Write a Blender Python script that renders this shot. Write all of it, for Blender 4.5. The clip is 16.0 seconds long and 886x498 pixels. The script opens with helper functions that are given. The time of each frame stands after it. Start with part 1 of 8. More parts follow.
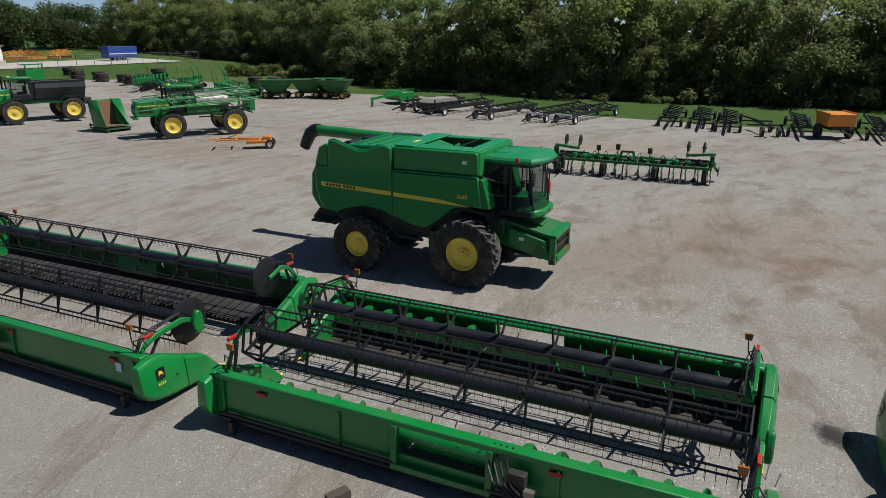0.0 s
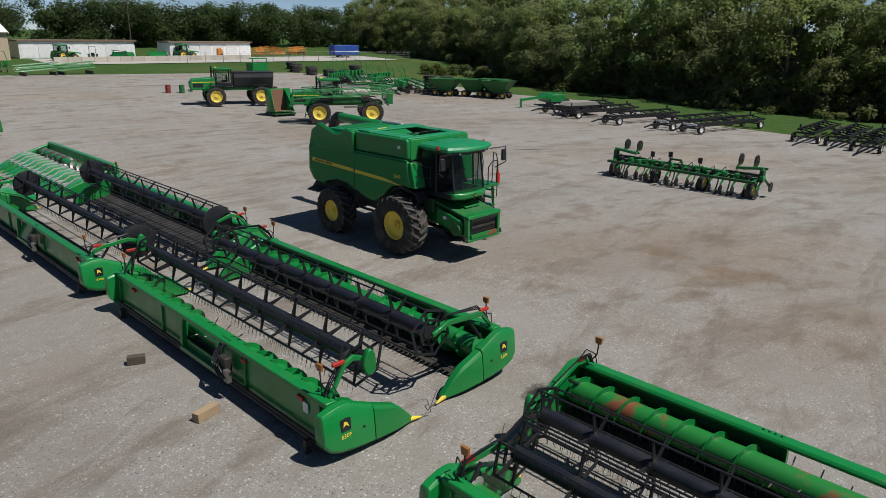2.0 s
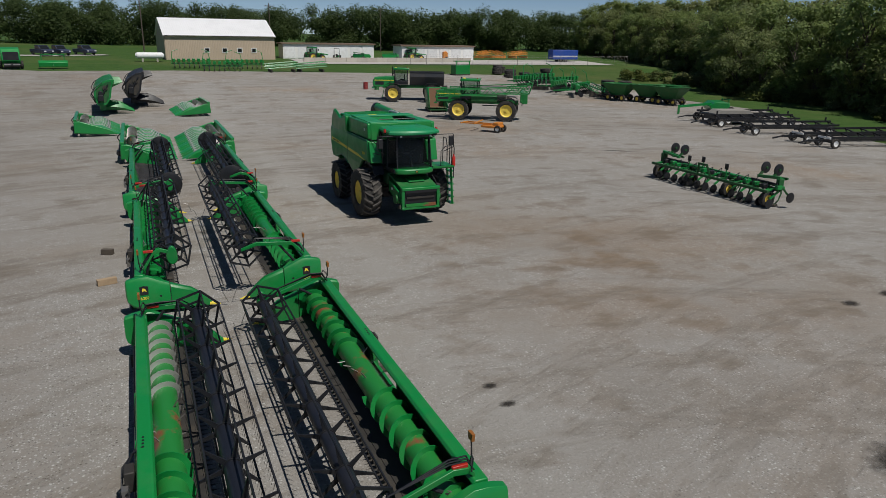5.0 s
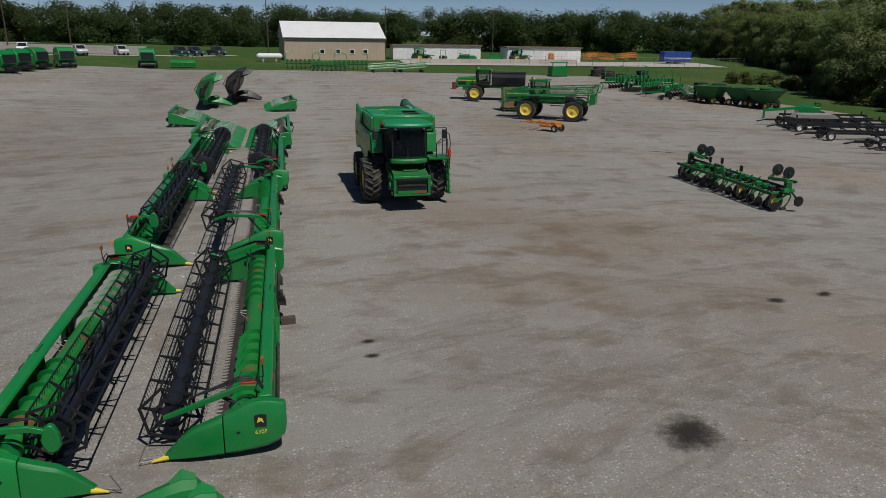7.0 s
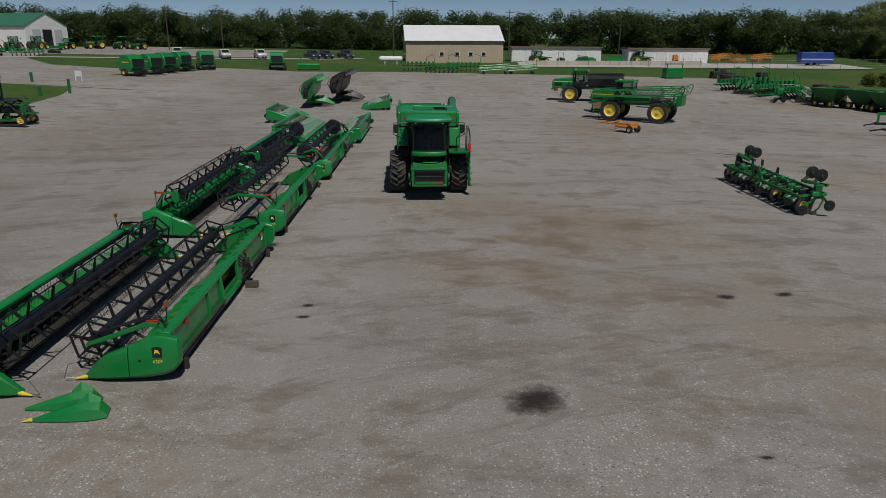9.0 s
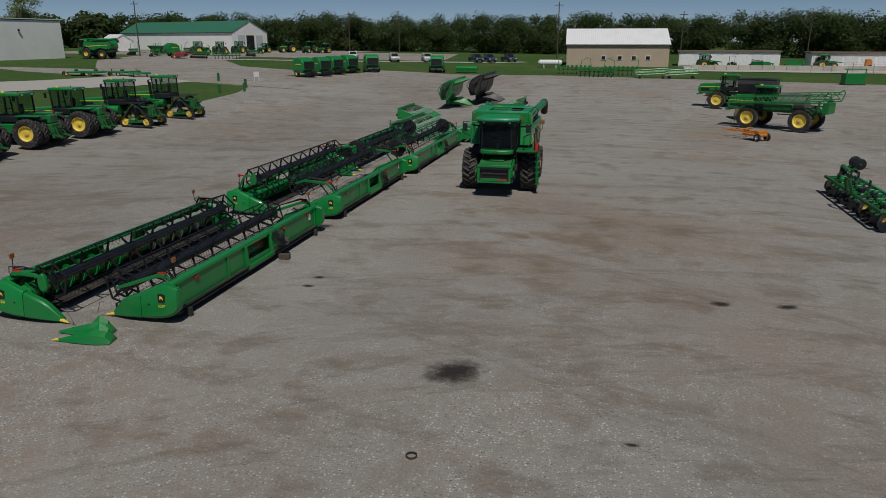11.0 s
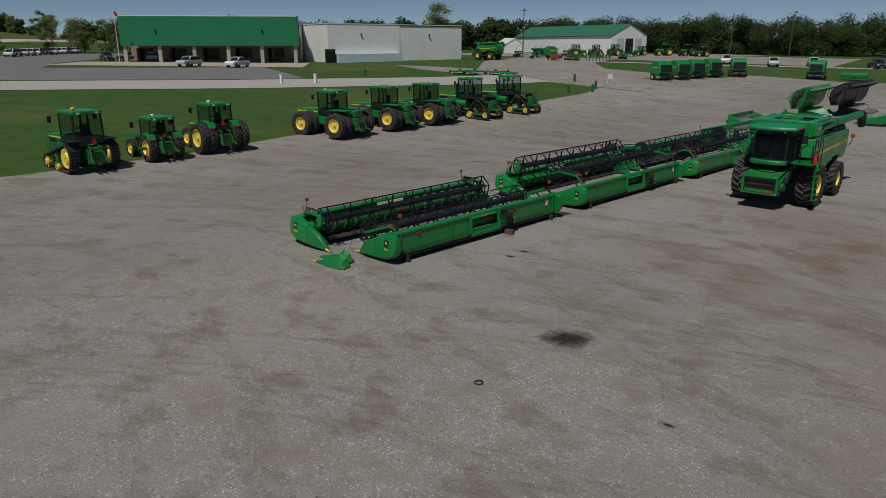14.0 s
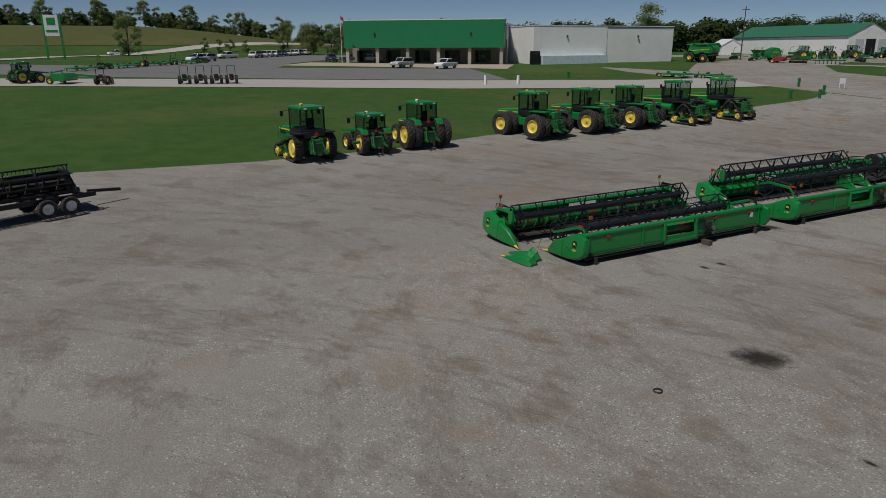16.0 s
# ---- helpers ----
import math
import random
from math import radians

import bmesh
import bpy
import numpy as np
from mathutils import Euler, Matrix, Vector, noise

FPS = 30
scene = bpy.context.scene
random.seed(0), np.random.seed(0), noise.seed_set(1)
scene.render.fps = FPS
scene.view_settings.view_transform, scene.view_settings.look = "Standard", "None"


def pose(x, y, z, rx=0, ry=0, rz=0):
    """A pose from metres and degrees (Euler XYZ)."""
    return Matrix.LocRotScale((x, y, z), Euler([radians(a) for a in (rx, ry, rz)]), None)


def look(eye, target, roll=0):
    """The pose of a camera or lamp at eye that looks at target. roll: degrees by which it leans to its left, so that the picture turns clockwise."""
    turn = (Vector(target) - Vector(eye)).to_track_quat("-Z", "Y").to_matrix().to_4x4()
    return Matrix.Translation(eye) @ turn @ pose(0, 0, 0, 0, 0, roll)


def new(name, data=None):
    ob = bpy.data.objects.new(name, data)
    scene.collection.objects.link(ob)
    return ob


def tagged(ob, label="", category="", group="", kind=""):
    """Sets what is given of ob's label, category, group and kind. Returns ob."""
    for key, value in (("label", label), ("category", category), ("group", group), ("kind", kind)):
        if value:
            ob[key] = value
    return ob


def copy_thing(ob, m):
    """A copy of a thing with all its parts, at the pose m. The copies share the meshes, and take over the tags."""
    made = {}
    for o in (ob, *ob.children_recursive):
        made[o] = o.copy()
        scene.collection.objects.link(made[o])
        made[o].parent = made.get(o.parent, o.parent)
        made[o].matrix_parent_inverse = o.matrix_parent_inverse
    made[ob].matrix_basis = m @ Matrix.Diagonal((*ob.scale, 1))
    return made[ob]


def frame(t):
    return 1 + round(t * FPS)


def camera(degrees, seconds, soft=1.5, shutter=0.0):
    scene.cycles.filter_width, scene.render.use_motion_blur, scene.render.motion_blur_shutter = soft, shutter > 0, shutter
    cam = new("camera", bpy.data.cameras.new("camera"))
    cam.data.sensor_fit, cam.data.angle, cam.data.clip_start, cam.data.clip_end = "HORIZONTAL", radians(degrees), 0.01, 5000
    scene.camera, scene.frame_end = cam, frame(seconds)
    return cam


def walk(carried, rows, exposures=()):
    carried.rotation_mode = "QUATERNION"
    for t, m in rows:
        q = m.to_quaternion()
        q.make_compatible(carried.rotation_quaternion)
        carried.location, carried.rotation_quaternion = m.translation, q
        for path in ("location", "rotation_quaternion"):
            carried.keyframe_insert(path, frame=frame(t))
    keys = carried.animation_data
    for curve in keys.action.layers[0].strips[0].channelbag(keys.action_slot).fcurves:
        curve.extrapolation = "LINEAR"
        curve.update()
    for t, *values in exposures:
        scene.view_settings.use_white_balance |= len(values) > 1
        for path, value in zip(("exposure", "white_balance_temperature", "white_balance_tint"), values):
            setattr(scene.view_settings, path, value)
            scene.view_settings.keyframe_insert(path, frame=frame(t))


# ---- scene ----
cam = camera(65.44, 16.0, soft=0.55)
PATH = [
    (0, look((-13.244, 12.155, 7.213), (3.933, 20.457, 1.212), -0.22)),
    (0.5, look((-12.833, 9.623, 7.240), (3.485, 19.515, 1.251), -0.17)),
    (1, look((-12.348, 7.399, 7.275), (3.196, 18.474, 1.298), -0.03)),
    (1.5, look((-11.613, 5.006, 7.264), (2.980, 17.322, 1.316), 0.41)),
    (2, look((-10.755, 2.727, 7.304), (2.772, 16.206, 1.361), 0.76)),
    (2.5, look((-9.775, 0.608, 7.294), (2.627, 15.137, 1.368), 1.12)),
    (3, look((-8.667, -1.403, 7.300), (2.753, 13.917, 1.393), 1.23)),
    (3.5, look((-7.541, -3.229, 7.352), (2.949, 12.736, 1.427), 1.28)),
    (4, look((-6.370, -4.897, 7.390), (3.143, 11.669, 1.467), 1.20)),
    (6.5, look((-0.490, -10.880, 7.528), (4.638, 7.522, 1.607), 0.79)),
    (7, look((0.720, -11.653, 7.498), (4.994, 6.967, 1.580), 0.81)),
    (7.5, look((1.948, -12.303, 7.444), (5.247, 6.523, 1.554), 0.73)),
    (8, look((3.224, -12.928, 7.437), (5.741, 6.022, 1.558), 0.66)),
    (8.5, look((4.524, -13.472, 7.415), (6.023, 5.587, 1.540), 0.57)),
    (8.7, look((5.103, -13.733, 7.404), (6.164, 5.358, 1.538), 0.41)),
    (10.8, look((10.898, -15.173, 7.426), (6.932, 3.553, 1.630), 0.07)),
    (11, look((11.423, -15.192, 7.374), (6.890, 3.413, 1.600), 0.00)),
    (11.5, look((12.771, -15.297, 7.370), (6.964, 2.955, 1.615), -0.05)),
    (12, look((14.099, -15.364, 7.405), (6.955, 2.411, 1.661), -0.05)),
    (12.5, look((15.313, -15.344, 7.417), (6.672, 1.759, 1.687), -0.07)),
    (13, look((16.477, -15.304, 7.401), (6.135, 0.831, 1.682), -0.03)),
    (13.5, look((17.292, -15.185, 7.389), (5.150, -0.350, 1.691), -0.07)),
    (14, look((17.641, -15.282, 7.470), (4.199, -1.616, 1.766), -0.01)),
    (14.5, look((17.785, -15.351, 7.477), (3.154, -2.964, 1.776), -0.01)),
    (15, look((17.887, -15.407, 7.482), (2.234, -4.331, 1.798), -0.07)),
    (15.5, look((17.969, -15.491, 7.482), (1.605, -5.485, 1.816), -0.11)),
    (16, look((18.055, -15.536, 7.473), (1.300, -6.190, 1.825), -0.18)),
]
walk(cam, PATH, exposures=[(0, 0.32), (2, 0.24), (4, 0.08), (7, -0.27), (11, -0.45), (16, -0.45)])

# ---- world, sun ----
SUN_EL, SUN_AZ = radians(59), math.atan2(-0.93, 0.37)   # from which side the sun shines
world = bpy.data.worlds.new("sky")
scene.world = world
world.use_nodes = True
wn, wl = world.node_tree.nodes, world.node_tree.links
sky = wn.new("ShaderNodeTexSky")
sky.sky_type, sky.sun_disc = "NISHITA", False
sky.sun_elevation, sky.sun_rotation = SUN_EL, radians(90) - SUN_AZ
sky.altitude, sky.air_density, sky.dust_density, sky.ozone_density = 5000, 0.9, 0.0, 2.2
wl.new(sky.outputs[0], wn["Background"].inputs[0])
wn["Background"].inputs[1].default_value = 0.059
sun = new("sun", bpy.data.lights.new("sun", "SUN"))
sun.data.energy, sun.data.angle, sun.data.color = 3.9, radians(0.55), (1.0, 0.955, 0.89)
sx, sy, sz = math.cos(SUN_EL) * math.cos(SUN_AZ), math.cos(SUN_EL) * math.sin(SUN_AZ), math.sin(SUN_EL)
sun.matrix_world = look((sx * 60, sy * 60, sz * 60), (0, 0, 0))


# ---- materials ----
def nodes(name):
    m = bpy.data.materials.new(name)
    m.use_nodes = True
    t = m.node_tree
    return m, t.nodes, t.links, t.nodes["Principled BSDF"]


def ramp(n, l, fac, stops):
    r = n.new("ShaderNodeValToRGB")
    e = r.color_ramp.elements
    while len(e) < len(stops):
        e.new(0.5)
    for k, (p, c) in zip(e, stops):
        k.position, k.color = p, (*c, 1) if len(c) == 3 else c
    l.new(fac, r.inputs[0])
    return r.outputs[0]


def noise_tex(n, l, scale, detail=4.0, rough=0.55, coords="Object", vec=None):
    if vec is None:
        vec = n.new("ShaderNodeTexCoord").outputs[coords]
    x = n.new("ShaderNodeTexNoise")
    x.inputs["Scale"].default_value, x.inputs["Detail"].default_value, x.inputs["Roughness"].default_value = scale, detail, rough
    l.new(vec, x.inputs["Vector"])
    return x.outputs["Fac"]


def mix(n, l, fac, a, b, mode="MIX"):
    x = n.new("ShaderNodeMix")
    x.data_type, x.blend_type = "RGBA", mode
    for sock, val in ((x.inputs[0], fac), (x.inputs[6], a), (x.inputs[7], b)):
        if isinstance(val, (int, float)):
            sock.default_value = val
        elif isinstance(val, tuple):
            sock.default_value = (*val, 1)
        else:
            l.new(val, sock)
    return x.outputs[2]


def bump(n, l, height, bsdf, strength=0.3, dist=0.02):
    b = n.new("ShaderNodeBump")
    b.inputs["Strength"].default_value, b.inputs["Distance"].default_value = strength, dist
    l.new(height, b.inputs["Height"])
    l.new(b.outputs[0], bsdf.inputs["Normal"])


def paint(name, col, rough=0.35, metal=0.0, dirt=(0.16, 0.13, 0.09), amount=0.35, coat=0.0, scale=1.6, spread=0.12):
    """Painted or bare surface with dust, wear and a slight unevenness from thing to thing."""
    m, n, l, b = nodes(name)
    big = noise_tex(n, l, scale, 6.0, 0.65)
    fine = noise_tex(n, l, scale * 22, 3.0)
    info = n.new("ShaderNodeObjectInfo")
    lo = tuple(c * (1 - spread) for c in col)
    hi = tuple(min(1, c * (1 + spread)) for c in col)
    c = mix(n, l, info.outputs["Random"], lo, hi)
    c = mix(n, l, ramp(n, l, fine, [(0.3, (0, 0, 0)), (0.8, (0.35, 0.35, 0.35))]), c, tuple(x * 0.75 for x in col))
    c = mix(n, l, ramp(n, l, big, [(0.48, (0, 0, 0)), (0.75, (amount,) * 3)]), c, dirt)
    l.new(c, b.inputs["Base Color"])
    l.new(ramp(n, l, big, [(0.3, (rough,) * 3), (0.75, (min(1, rough + 0.3),) * 3)]), b.inputs["Roughness"])
    b.inputs["Metallic"].default_value, b.inputs["Coat Weight"].default_value = metal, coat
    bump(n, l, fine, b, 0.08, 0.01)
    return m


GREEN = paint("machine green paint", (0.004, 0.205, 0.04), 0.28, amount=0.1, coat=0.3)
GREEN_DARK = paint("darker green paint with some dirt", (0.008, 0.085, 0.02), 0.5, amount=0.35)
LUG = paint("dusty tyre lugs", (0.075, 0.07, 0.065), 0.85, amount=0.6, dirt=(0.16, 0.145, 0.125), scale=3)
BRIGHT = paint("bright worn steel", (0.62, 0.62, 0.6), 0.32, 0.6, amount=0.25)
DIMLAMP = paint("dull amber lens", (0.3, 0.11, 0.02), 0.3, amount=0.3)
GREEN_DULL = paint("weathered green paint", (0.012, 0.13, 0.03), 0.45, amount=0.3)
GREEN_TEAL = paint("lighter teal green plastic", (0.006, 0.23, 0.085), 0.34, amount=0.12)
YELLOW = paint("wheel yellow", (0.84, 0.64, 0.1), 0.4, amount=0.12)
BLACK = paint("black enamel", (0.011, 0.012, 0.015), 0.36, amount=0.1, dirt=(0.09, 0.08, 0.07))
REELBLACK = paint("reel tube black", (0.011, 0.013, 0.02), 0.32, amount=0.08, dirt=(0.09, 0.08, 0.07))
STEEL = paint("worn steel", (0.30, 0.29, 0.28), 0.4, 0.8, amount=0.5, dirt=(0.14, 0.07, 0.03))
DARKSTEEL = paint("dark soiled steel", (0.05, 0.047, 0.043), 0.55, 0.4, amount=0.5)
RUBBER = paint("tyre rubber", (0.022, 0.021, 0.02), 0.8, amount=0.75, dirt=(0.13, 0.115, 0.1), scale=3)
RED = paint("red plastic", (0.42, 0.02, 0.012), 0.35, amount=0.2)
AMBER = paint("amber reflector", (0.7, 0.22, 0.02), 0.25, amount=0.2)
ORANGE = paint("orange paint", (0.62, 0.22, 0.03), 0.45, amount=0.4)
WHITE = paint("white paint", (0.75, 0.76, 0.76), 0.45, amount=0.25)
GREYBOX = paint("grey steel box", (0.06, 0.065, 0.075), 0.45, 0.3, amount=0.3)
WOOD = paint("weathered timber", (0.33, 0.24, 0.15), 0.8, amount=0.4, scale=5)
BLUE = paint("blue paint", (0.02, 0.07, 0.33), 0.35, amount=0.2)
DKRED = paint("dark red paint", (0.25, 0.03, 0.03), 0.45, amount=0.3)
CONCRETE = paint("concrete", (0.42, 0.39, 0.34), 0.85, amount=0.35, scale=0.6)
CREAM = paint("stripe yellow", (0.75, 0.6, 0.06), 0.35, amount=0.05)
BELT = paint("rubber belt", (0.03, 0.03, 0.032), 0.6, amount=0.5, dirt=(0.12, 0.1, 0.08))


def rust_green():
    m, n, l, b = nodes("green paint worn to rust")
    big = noise_tex(n, l, 1.1, 5.0, 0.6)
    c = mix(n, l, ramp(n, l, big, [(0.55, (0, 0, 0)), (0.62, (1, 1, 1))]), (0.015, 0.19, 0.035), (0.2, 0.075, 0.035))
    l.new(c, b.inputs["Base Color"])
    b.inputs["Roughness"].default_value = 0.42
    bump(n, l, noise_tex(n, l, 40), b, 0.1, 0.01)
    return m


RUSTGREEN = rust_green()


def glass(name, tint=(0.02, 0.025, 0.028), alpha=0.55, clear=(0.55, 0.58, 0.58)):
    m, n, l, b = nodes(name)
    b.inputs["Base Color"].default_value = (*tint, 1)
    b.inputs["Roughness"].default_value, b.inputs["IOR"].default_value = 0.04, 1.5
    t = n.new("ShaderNodeBsdfTransparent")
    t.inputs[0].default_value = (*clear, 1)
    s = n.new("ShaderNodeMixShader")
    s.inputs[0].default_value = alpha
    l.new(t.outputs[0], s.inputs[1]), l.new(b.outputs[0], s.inputs[2])
    l.new(s.outputs[0], n["Material Output"].inputs[0])
    return m


GLASS = glass("tinted cab glass", alpha=0.22, clear=(0.66, 0.72, 0.7))
DARKGLASS = glass("dark window glass", (0.015, 0.018, 0.02), 0.92)
CABGLASS = glass("tractor cab glass", (0.02, 0.03, 0.03), 0.1, (0.84, 0.9, 0.87))


def ground_gravel():
    """Packed limestone: brown hard ground, drifts of loose pale stones, ruts and tyre prints."""
    m, n, l, b = nodes("compacted limestone gravel")
    co = n.new("ShaderNodeTexCoord").outputs["Object"]

    def mth(op, a, c=None, clamp=False):
        x = n.new("ShaderNodeMath")
        x.operation, x.use_clamp = op, clamp
        for sock, val in zip(x.inputs, (a, c)):
            if val is None:
                continue
            if isinstance(val, (int, float)):
                sock.default_value = val
            else:
                l.new(val, sock)
        return x.outputs[0]

    def grey(v):
        return (v, v, v)

    def stretched(sx, sy, rz):
        st = n.new("ShaderNodeMapping")
        st.inputs["Scale"].default_value, st.inputs["Rotation"].default_value = (sx, sy, 1), (0, 0, radians(rz))
        l.new(co, st.inputs["Vector"])
        return st.outputs[0]

    sp = n.new("ShaderNodeSeparateXYZ")
    l.new(co, sp.inputs[0])

    def band(sock, mid_v, half):
        return mth("SUBTRACT", 1.0, mth("DIVIDE", mth("ABSOLUTE", mth("SUBTRACT", sock, mid_v)), half), True)

    patch = noise_tex(n, l, 0.07, 4.0, 0.55, vec=co)
    streak = noise_tex(n, l, 0.35, 3.0, 0.55, vec=stretched(0.42, 0.2, 8))
    cross = noise_tex(n, l, 0.3, 3.5, 0.55, vec=stretched(0.3, 0.5, -20))
    mid = noise_tex(n, l, 0.5, 4.5, 0.58, vec=co)
    clump = noise_tex(n, l, 2.6, 6.0, 0.7, vec=co)
    fine = noise_tex(n, l, 16, 4.0, 0.8, vec=co)
    pit = noise_tex(n, l, 9, 5.0, 0.82, vec=co)
    # packed base: grey to brown by the metre
    c = ramp(n, l, patch, [(0.34, (0.255, 0.23, 0.208)), (0.45, (0.32, 0.295, 0.275)), (0.54, (0.285, 0.255, 0.228)), (0.65, (0.3, 0.238, 0.188))])
    c = mix(n, l, ramp(n, l, mid, [(0.47, grey(0)), (0.74, grey(0.3))]), c, (0.205, 0.16, 0.125))
    c = mix(n, l, ramp(n, l, cross, [(0.5, grey(0)), (0.72, grey(0.42))]), c, (0.31, 0.24, 0.182))
    # loose stones lie in drifts, with bare packed ground between
    lay = mix(n, l, 0.5, mix(n, l, 0.5, streak, clump), mid)
    lie = ramp(n, l, lay, [(0.44, grey(0.05)), (0.53, grey(1))])
    lie2 = mth("SUBTRACT", 1.0, ramp(n, l, mid, [(0.5, grey(0)), (0.62, grey(1))]))
    lie = mth("MULTIPLY", lie, mth("ADD", mth("MULTIPLY", lie2, 0.75), 0.25), True)
    c = mix(n, l, mth("MULTIPLY", lie, 0.55), c, (0.38, 0.366, 0.355))
    for scale, hi, cut in ((12.0, (0.7, 0.69, 0.68), 0.36), (20.0, (0.6, 0.59, 0.58), 0.4)):
        vo = n.new("ShaderNodeTexVoronoi")
        vo.inputs["Scale"].default_value = scale
        l.new(co, vo.inputs["Vector"])
        tone = n.new("ShaderNodeSeparateColor")
        l.new(vo.outputs["Color"], tone.inputs[0])
        pick = ramp(n, l, tone.outputs[0], [(0.35, grey(0)), (0.55, grey(1))])
        spot = ramp(n, l, vo.outputs["Distance"], [(cut * 0.5, grey(0.95)), (cut, grey(0))])
        c = mix(n, l, mth("MULTIPLY", mth("MULTIPLY", spot, pick), mth("ADD", mth("MULTIPLY", lie, 0.85), 0.12)), c, hi)
        # small shadows between stones, painted as dark spots
        gap = ramp(n, l, tone.outputs[1], [(0.62, grey(0)), (0.72, grey(0.9))])
        c = mix(n, l, mth("MULTIPLY", mth("MULTIPLY", spot, gap), mth("ADD", mth("MULTIPLY", lie, 0.7), 0.2)), c, (0.07, 0.06, 0.052))
    c = mix(n, l, ramp(n, l, fine, [(0.52, grey(0)), (0.68, grey(0.5))]), c, (0.42, 0.405, 0.39))
    c = mix(n, l, ramp(n, l, pit, [(0.58, grey(0)), (0.74, grey(0.4))]), c, (0.13, 0.112, 0.098))
    # darker driven lane along the west, pale strip beside the header rows
    lane = mth("MULTIPLY", mth("POWER", band(sp.outputs[0], -14.5, 10.5), 0.6), ramp(n, l, patch, [(0.4, grey(0.35)), (0.56, grey(1))]))
    c = mix(n, l, mth("MULTIPLY", lane, 0.36), c, (0.165, 0.145, 0.13))
    strip = mth("MULTIPLY", band(sp.outputs[0], 2.6, 2.2), ramp(n, l, mid, [(0.35, grey(1)), (0.6, grey(0.3))]))
    c = mix(n, l, mth("MULTIPLY", strip, 0.45), c, (0.4, 0.385, 0.37))
    # brown earthy stretch in the middle of the yard
    earth = mth("MULTIPLY", mth("MULTIPLY", band(sp.outputs[0], 10.5, 9.5), band(sp.outputs[1], 11.0, 13.0)), ramp(n, l, mix(n, l, 0.5, cross, mid), [(0.4, grey(0)), (0.62, grey(1.5))]), True)
    c = mix(n, l, mth("MULTIPLY", earth, 0.8), c, (0.24, 0.168, 0.112))
    # ruts swung by turning machines, with lug prints across them
    prints = None
    for cx, cy, scale, seed in ((21.0, -36.0, 1.5, 0.0), (-2.0, -30.0, 1.1, 7.0)):
        dv = n.new("ShaderNodeVectorMath")
        dv.operation = "SUBTRACT"
        dv.inputs[1].default_value = (cx, cy, 0)
        l.new(co, dv.inputs[0])
        ln = n.new("ShaderNodeVectorMath")
        ln.operation = "LENGTH"
        l.new(dv.outputs[0], ln.inputs[0])
        q = n.new("ShaderNodeSeparateXYZ")
        l.new(dv.outputs[0], q.inputs[0])
        ang = mth("ARCTAN2", q.outputs[1], q.outputs[0])
        rad = mth("ADD", mth("MULTIPLY", ln.outputs["Value"], 0.62), mth("MULTIPLY", patch, 1.5))
        cmb = n.new("ShaderNodeCombineXYZ")
        l.new(mth("ADD", rad, seed), cmb.inputs[0])
        l.new(mth("MULTIPLY", ang, 1.3), cmb.inputs[1])
        rut = noise_tex(n, l, scale, 4.0, 0.66, vec=cmb.outputs[0])
        inrut = ramp(n, l, mix(n, l, 0.35, rut, mid), [(0.51, grey(0)), (0.57, grey(1))])
        lug = mth("SINE", mth("ADD", mth("MULTIPLY", ang, 150.0), mth("MULTIPLY", mth("ABSOLUTE", mth("SINE", mth("MULTIPLY", ln.outputs["Value"], 4.5))), 4.0)))
        lug = mth("MULTIPLY", inrut, mth("MULTIPLY", mth("ADD", lug, 1.0), 0.5), True)
        prints = lug if prints is None else mth("MAXIMUM", prints, lug)
        c = mix(n, l, mth("MULTIPLY", inrut, 0.22), c, (0.21, 0.17, 0.135))
        c = mix(n, l, mth("MULTIPLY", lug, 0.16), c, (0.1, 0.085, 0.07))
    c = mix(n, l, 1.0, c, (0.845, 0.865, 0.85), "MULTIPLY")
    l.new(c, b.inputs["Base Color"])
    b.inputs["Roughness"].default_value = 0.95
    b.inputs["Specular IOR Level"].default_value = 0.2
    high = mth("ADD", mth("ADD", mth("MULTIPLY", fine, 0.6), mth("MULTIPLY", clump, 0.5)), mth("MULTIPLY", prints, -0.25))
    bump(n, l, high, b, 0.8, 0.07)
    return m


def grass_mat(name="mown grass", a=(0.036, 0.084, 0.017), c2=(0.064, 0.12, 0.028), dry=(0.17, 0.15, 0.065)):
    m, n, l, b = nodes(name)
    co = n.new("ShaderNodeTexCoord").outputs["Object"]
    big, mid, fine = (noise_tex(n, l, s, 5.0, 0.65, vec=co) for s in (0.05, 0.7, 9))
    c = ramp(n, l, mid, [(0.3, a), (0.7, c2)])
    c = mix(n, l, ramp(n, l, big, [(0.5, (0, 0, 0)), (0.75, (0.5, 0.5, 0.5))]), c, dry)
    c = mix(n, l, ramp(n, l, fine, [(0.4, (0, 0, 0)), (0.7, (0.5, 0.5, 0.5))]), c, tuple(x * 0.6 for x in a))
    l.new(c, b.inputs["Base Color"])
    b.inputs["Roughness"].default_value = 0.9
    b.inputs["Specular IOR Level"].default_value = 0.15
    bump(n, l, fine, b, 0.8, 0.06)
    return m


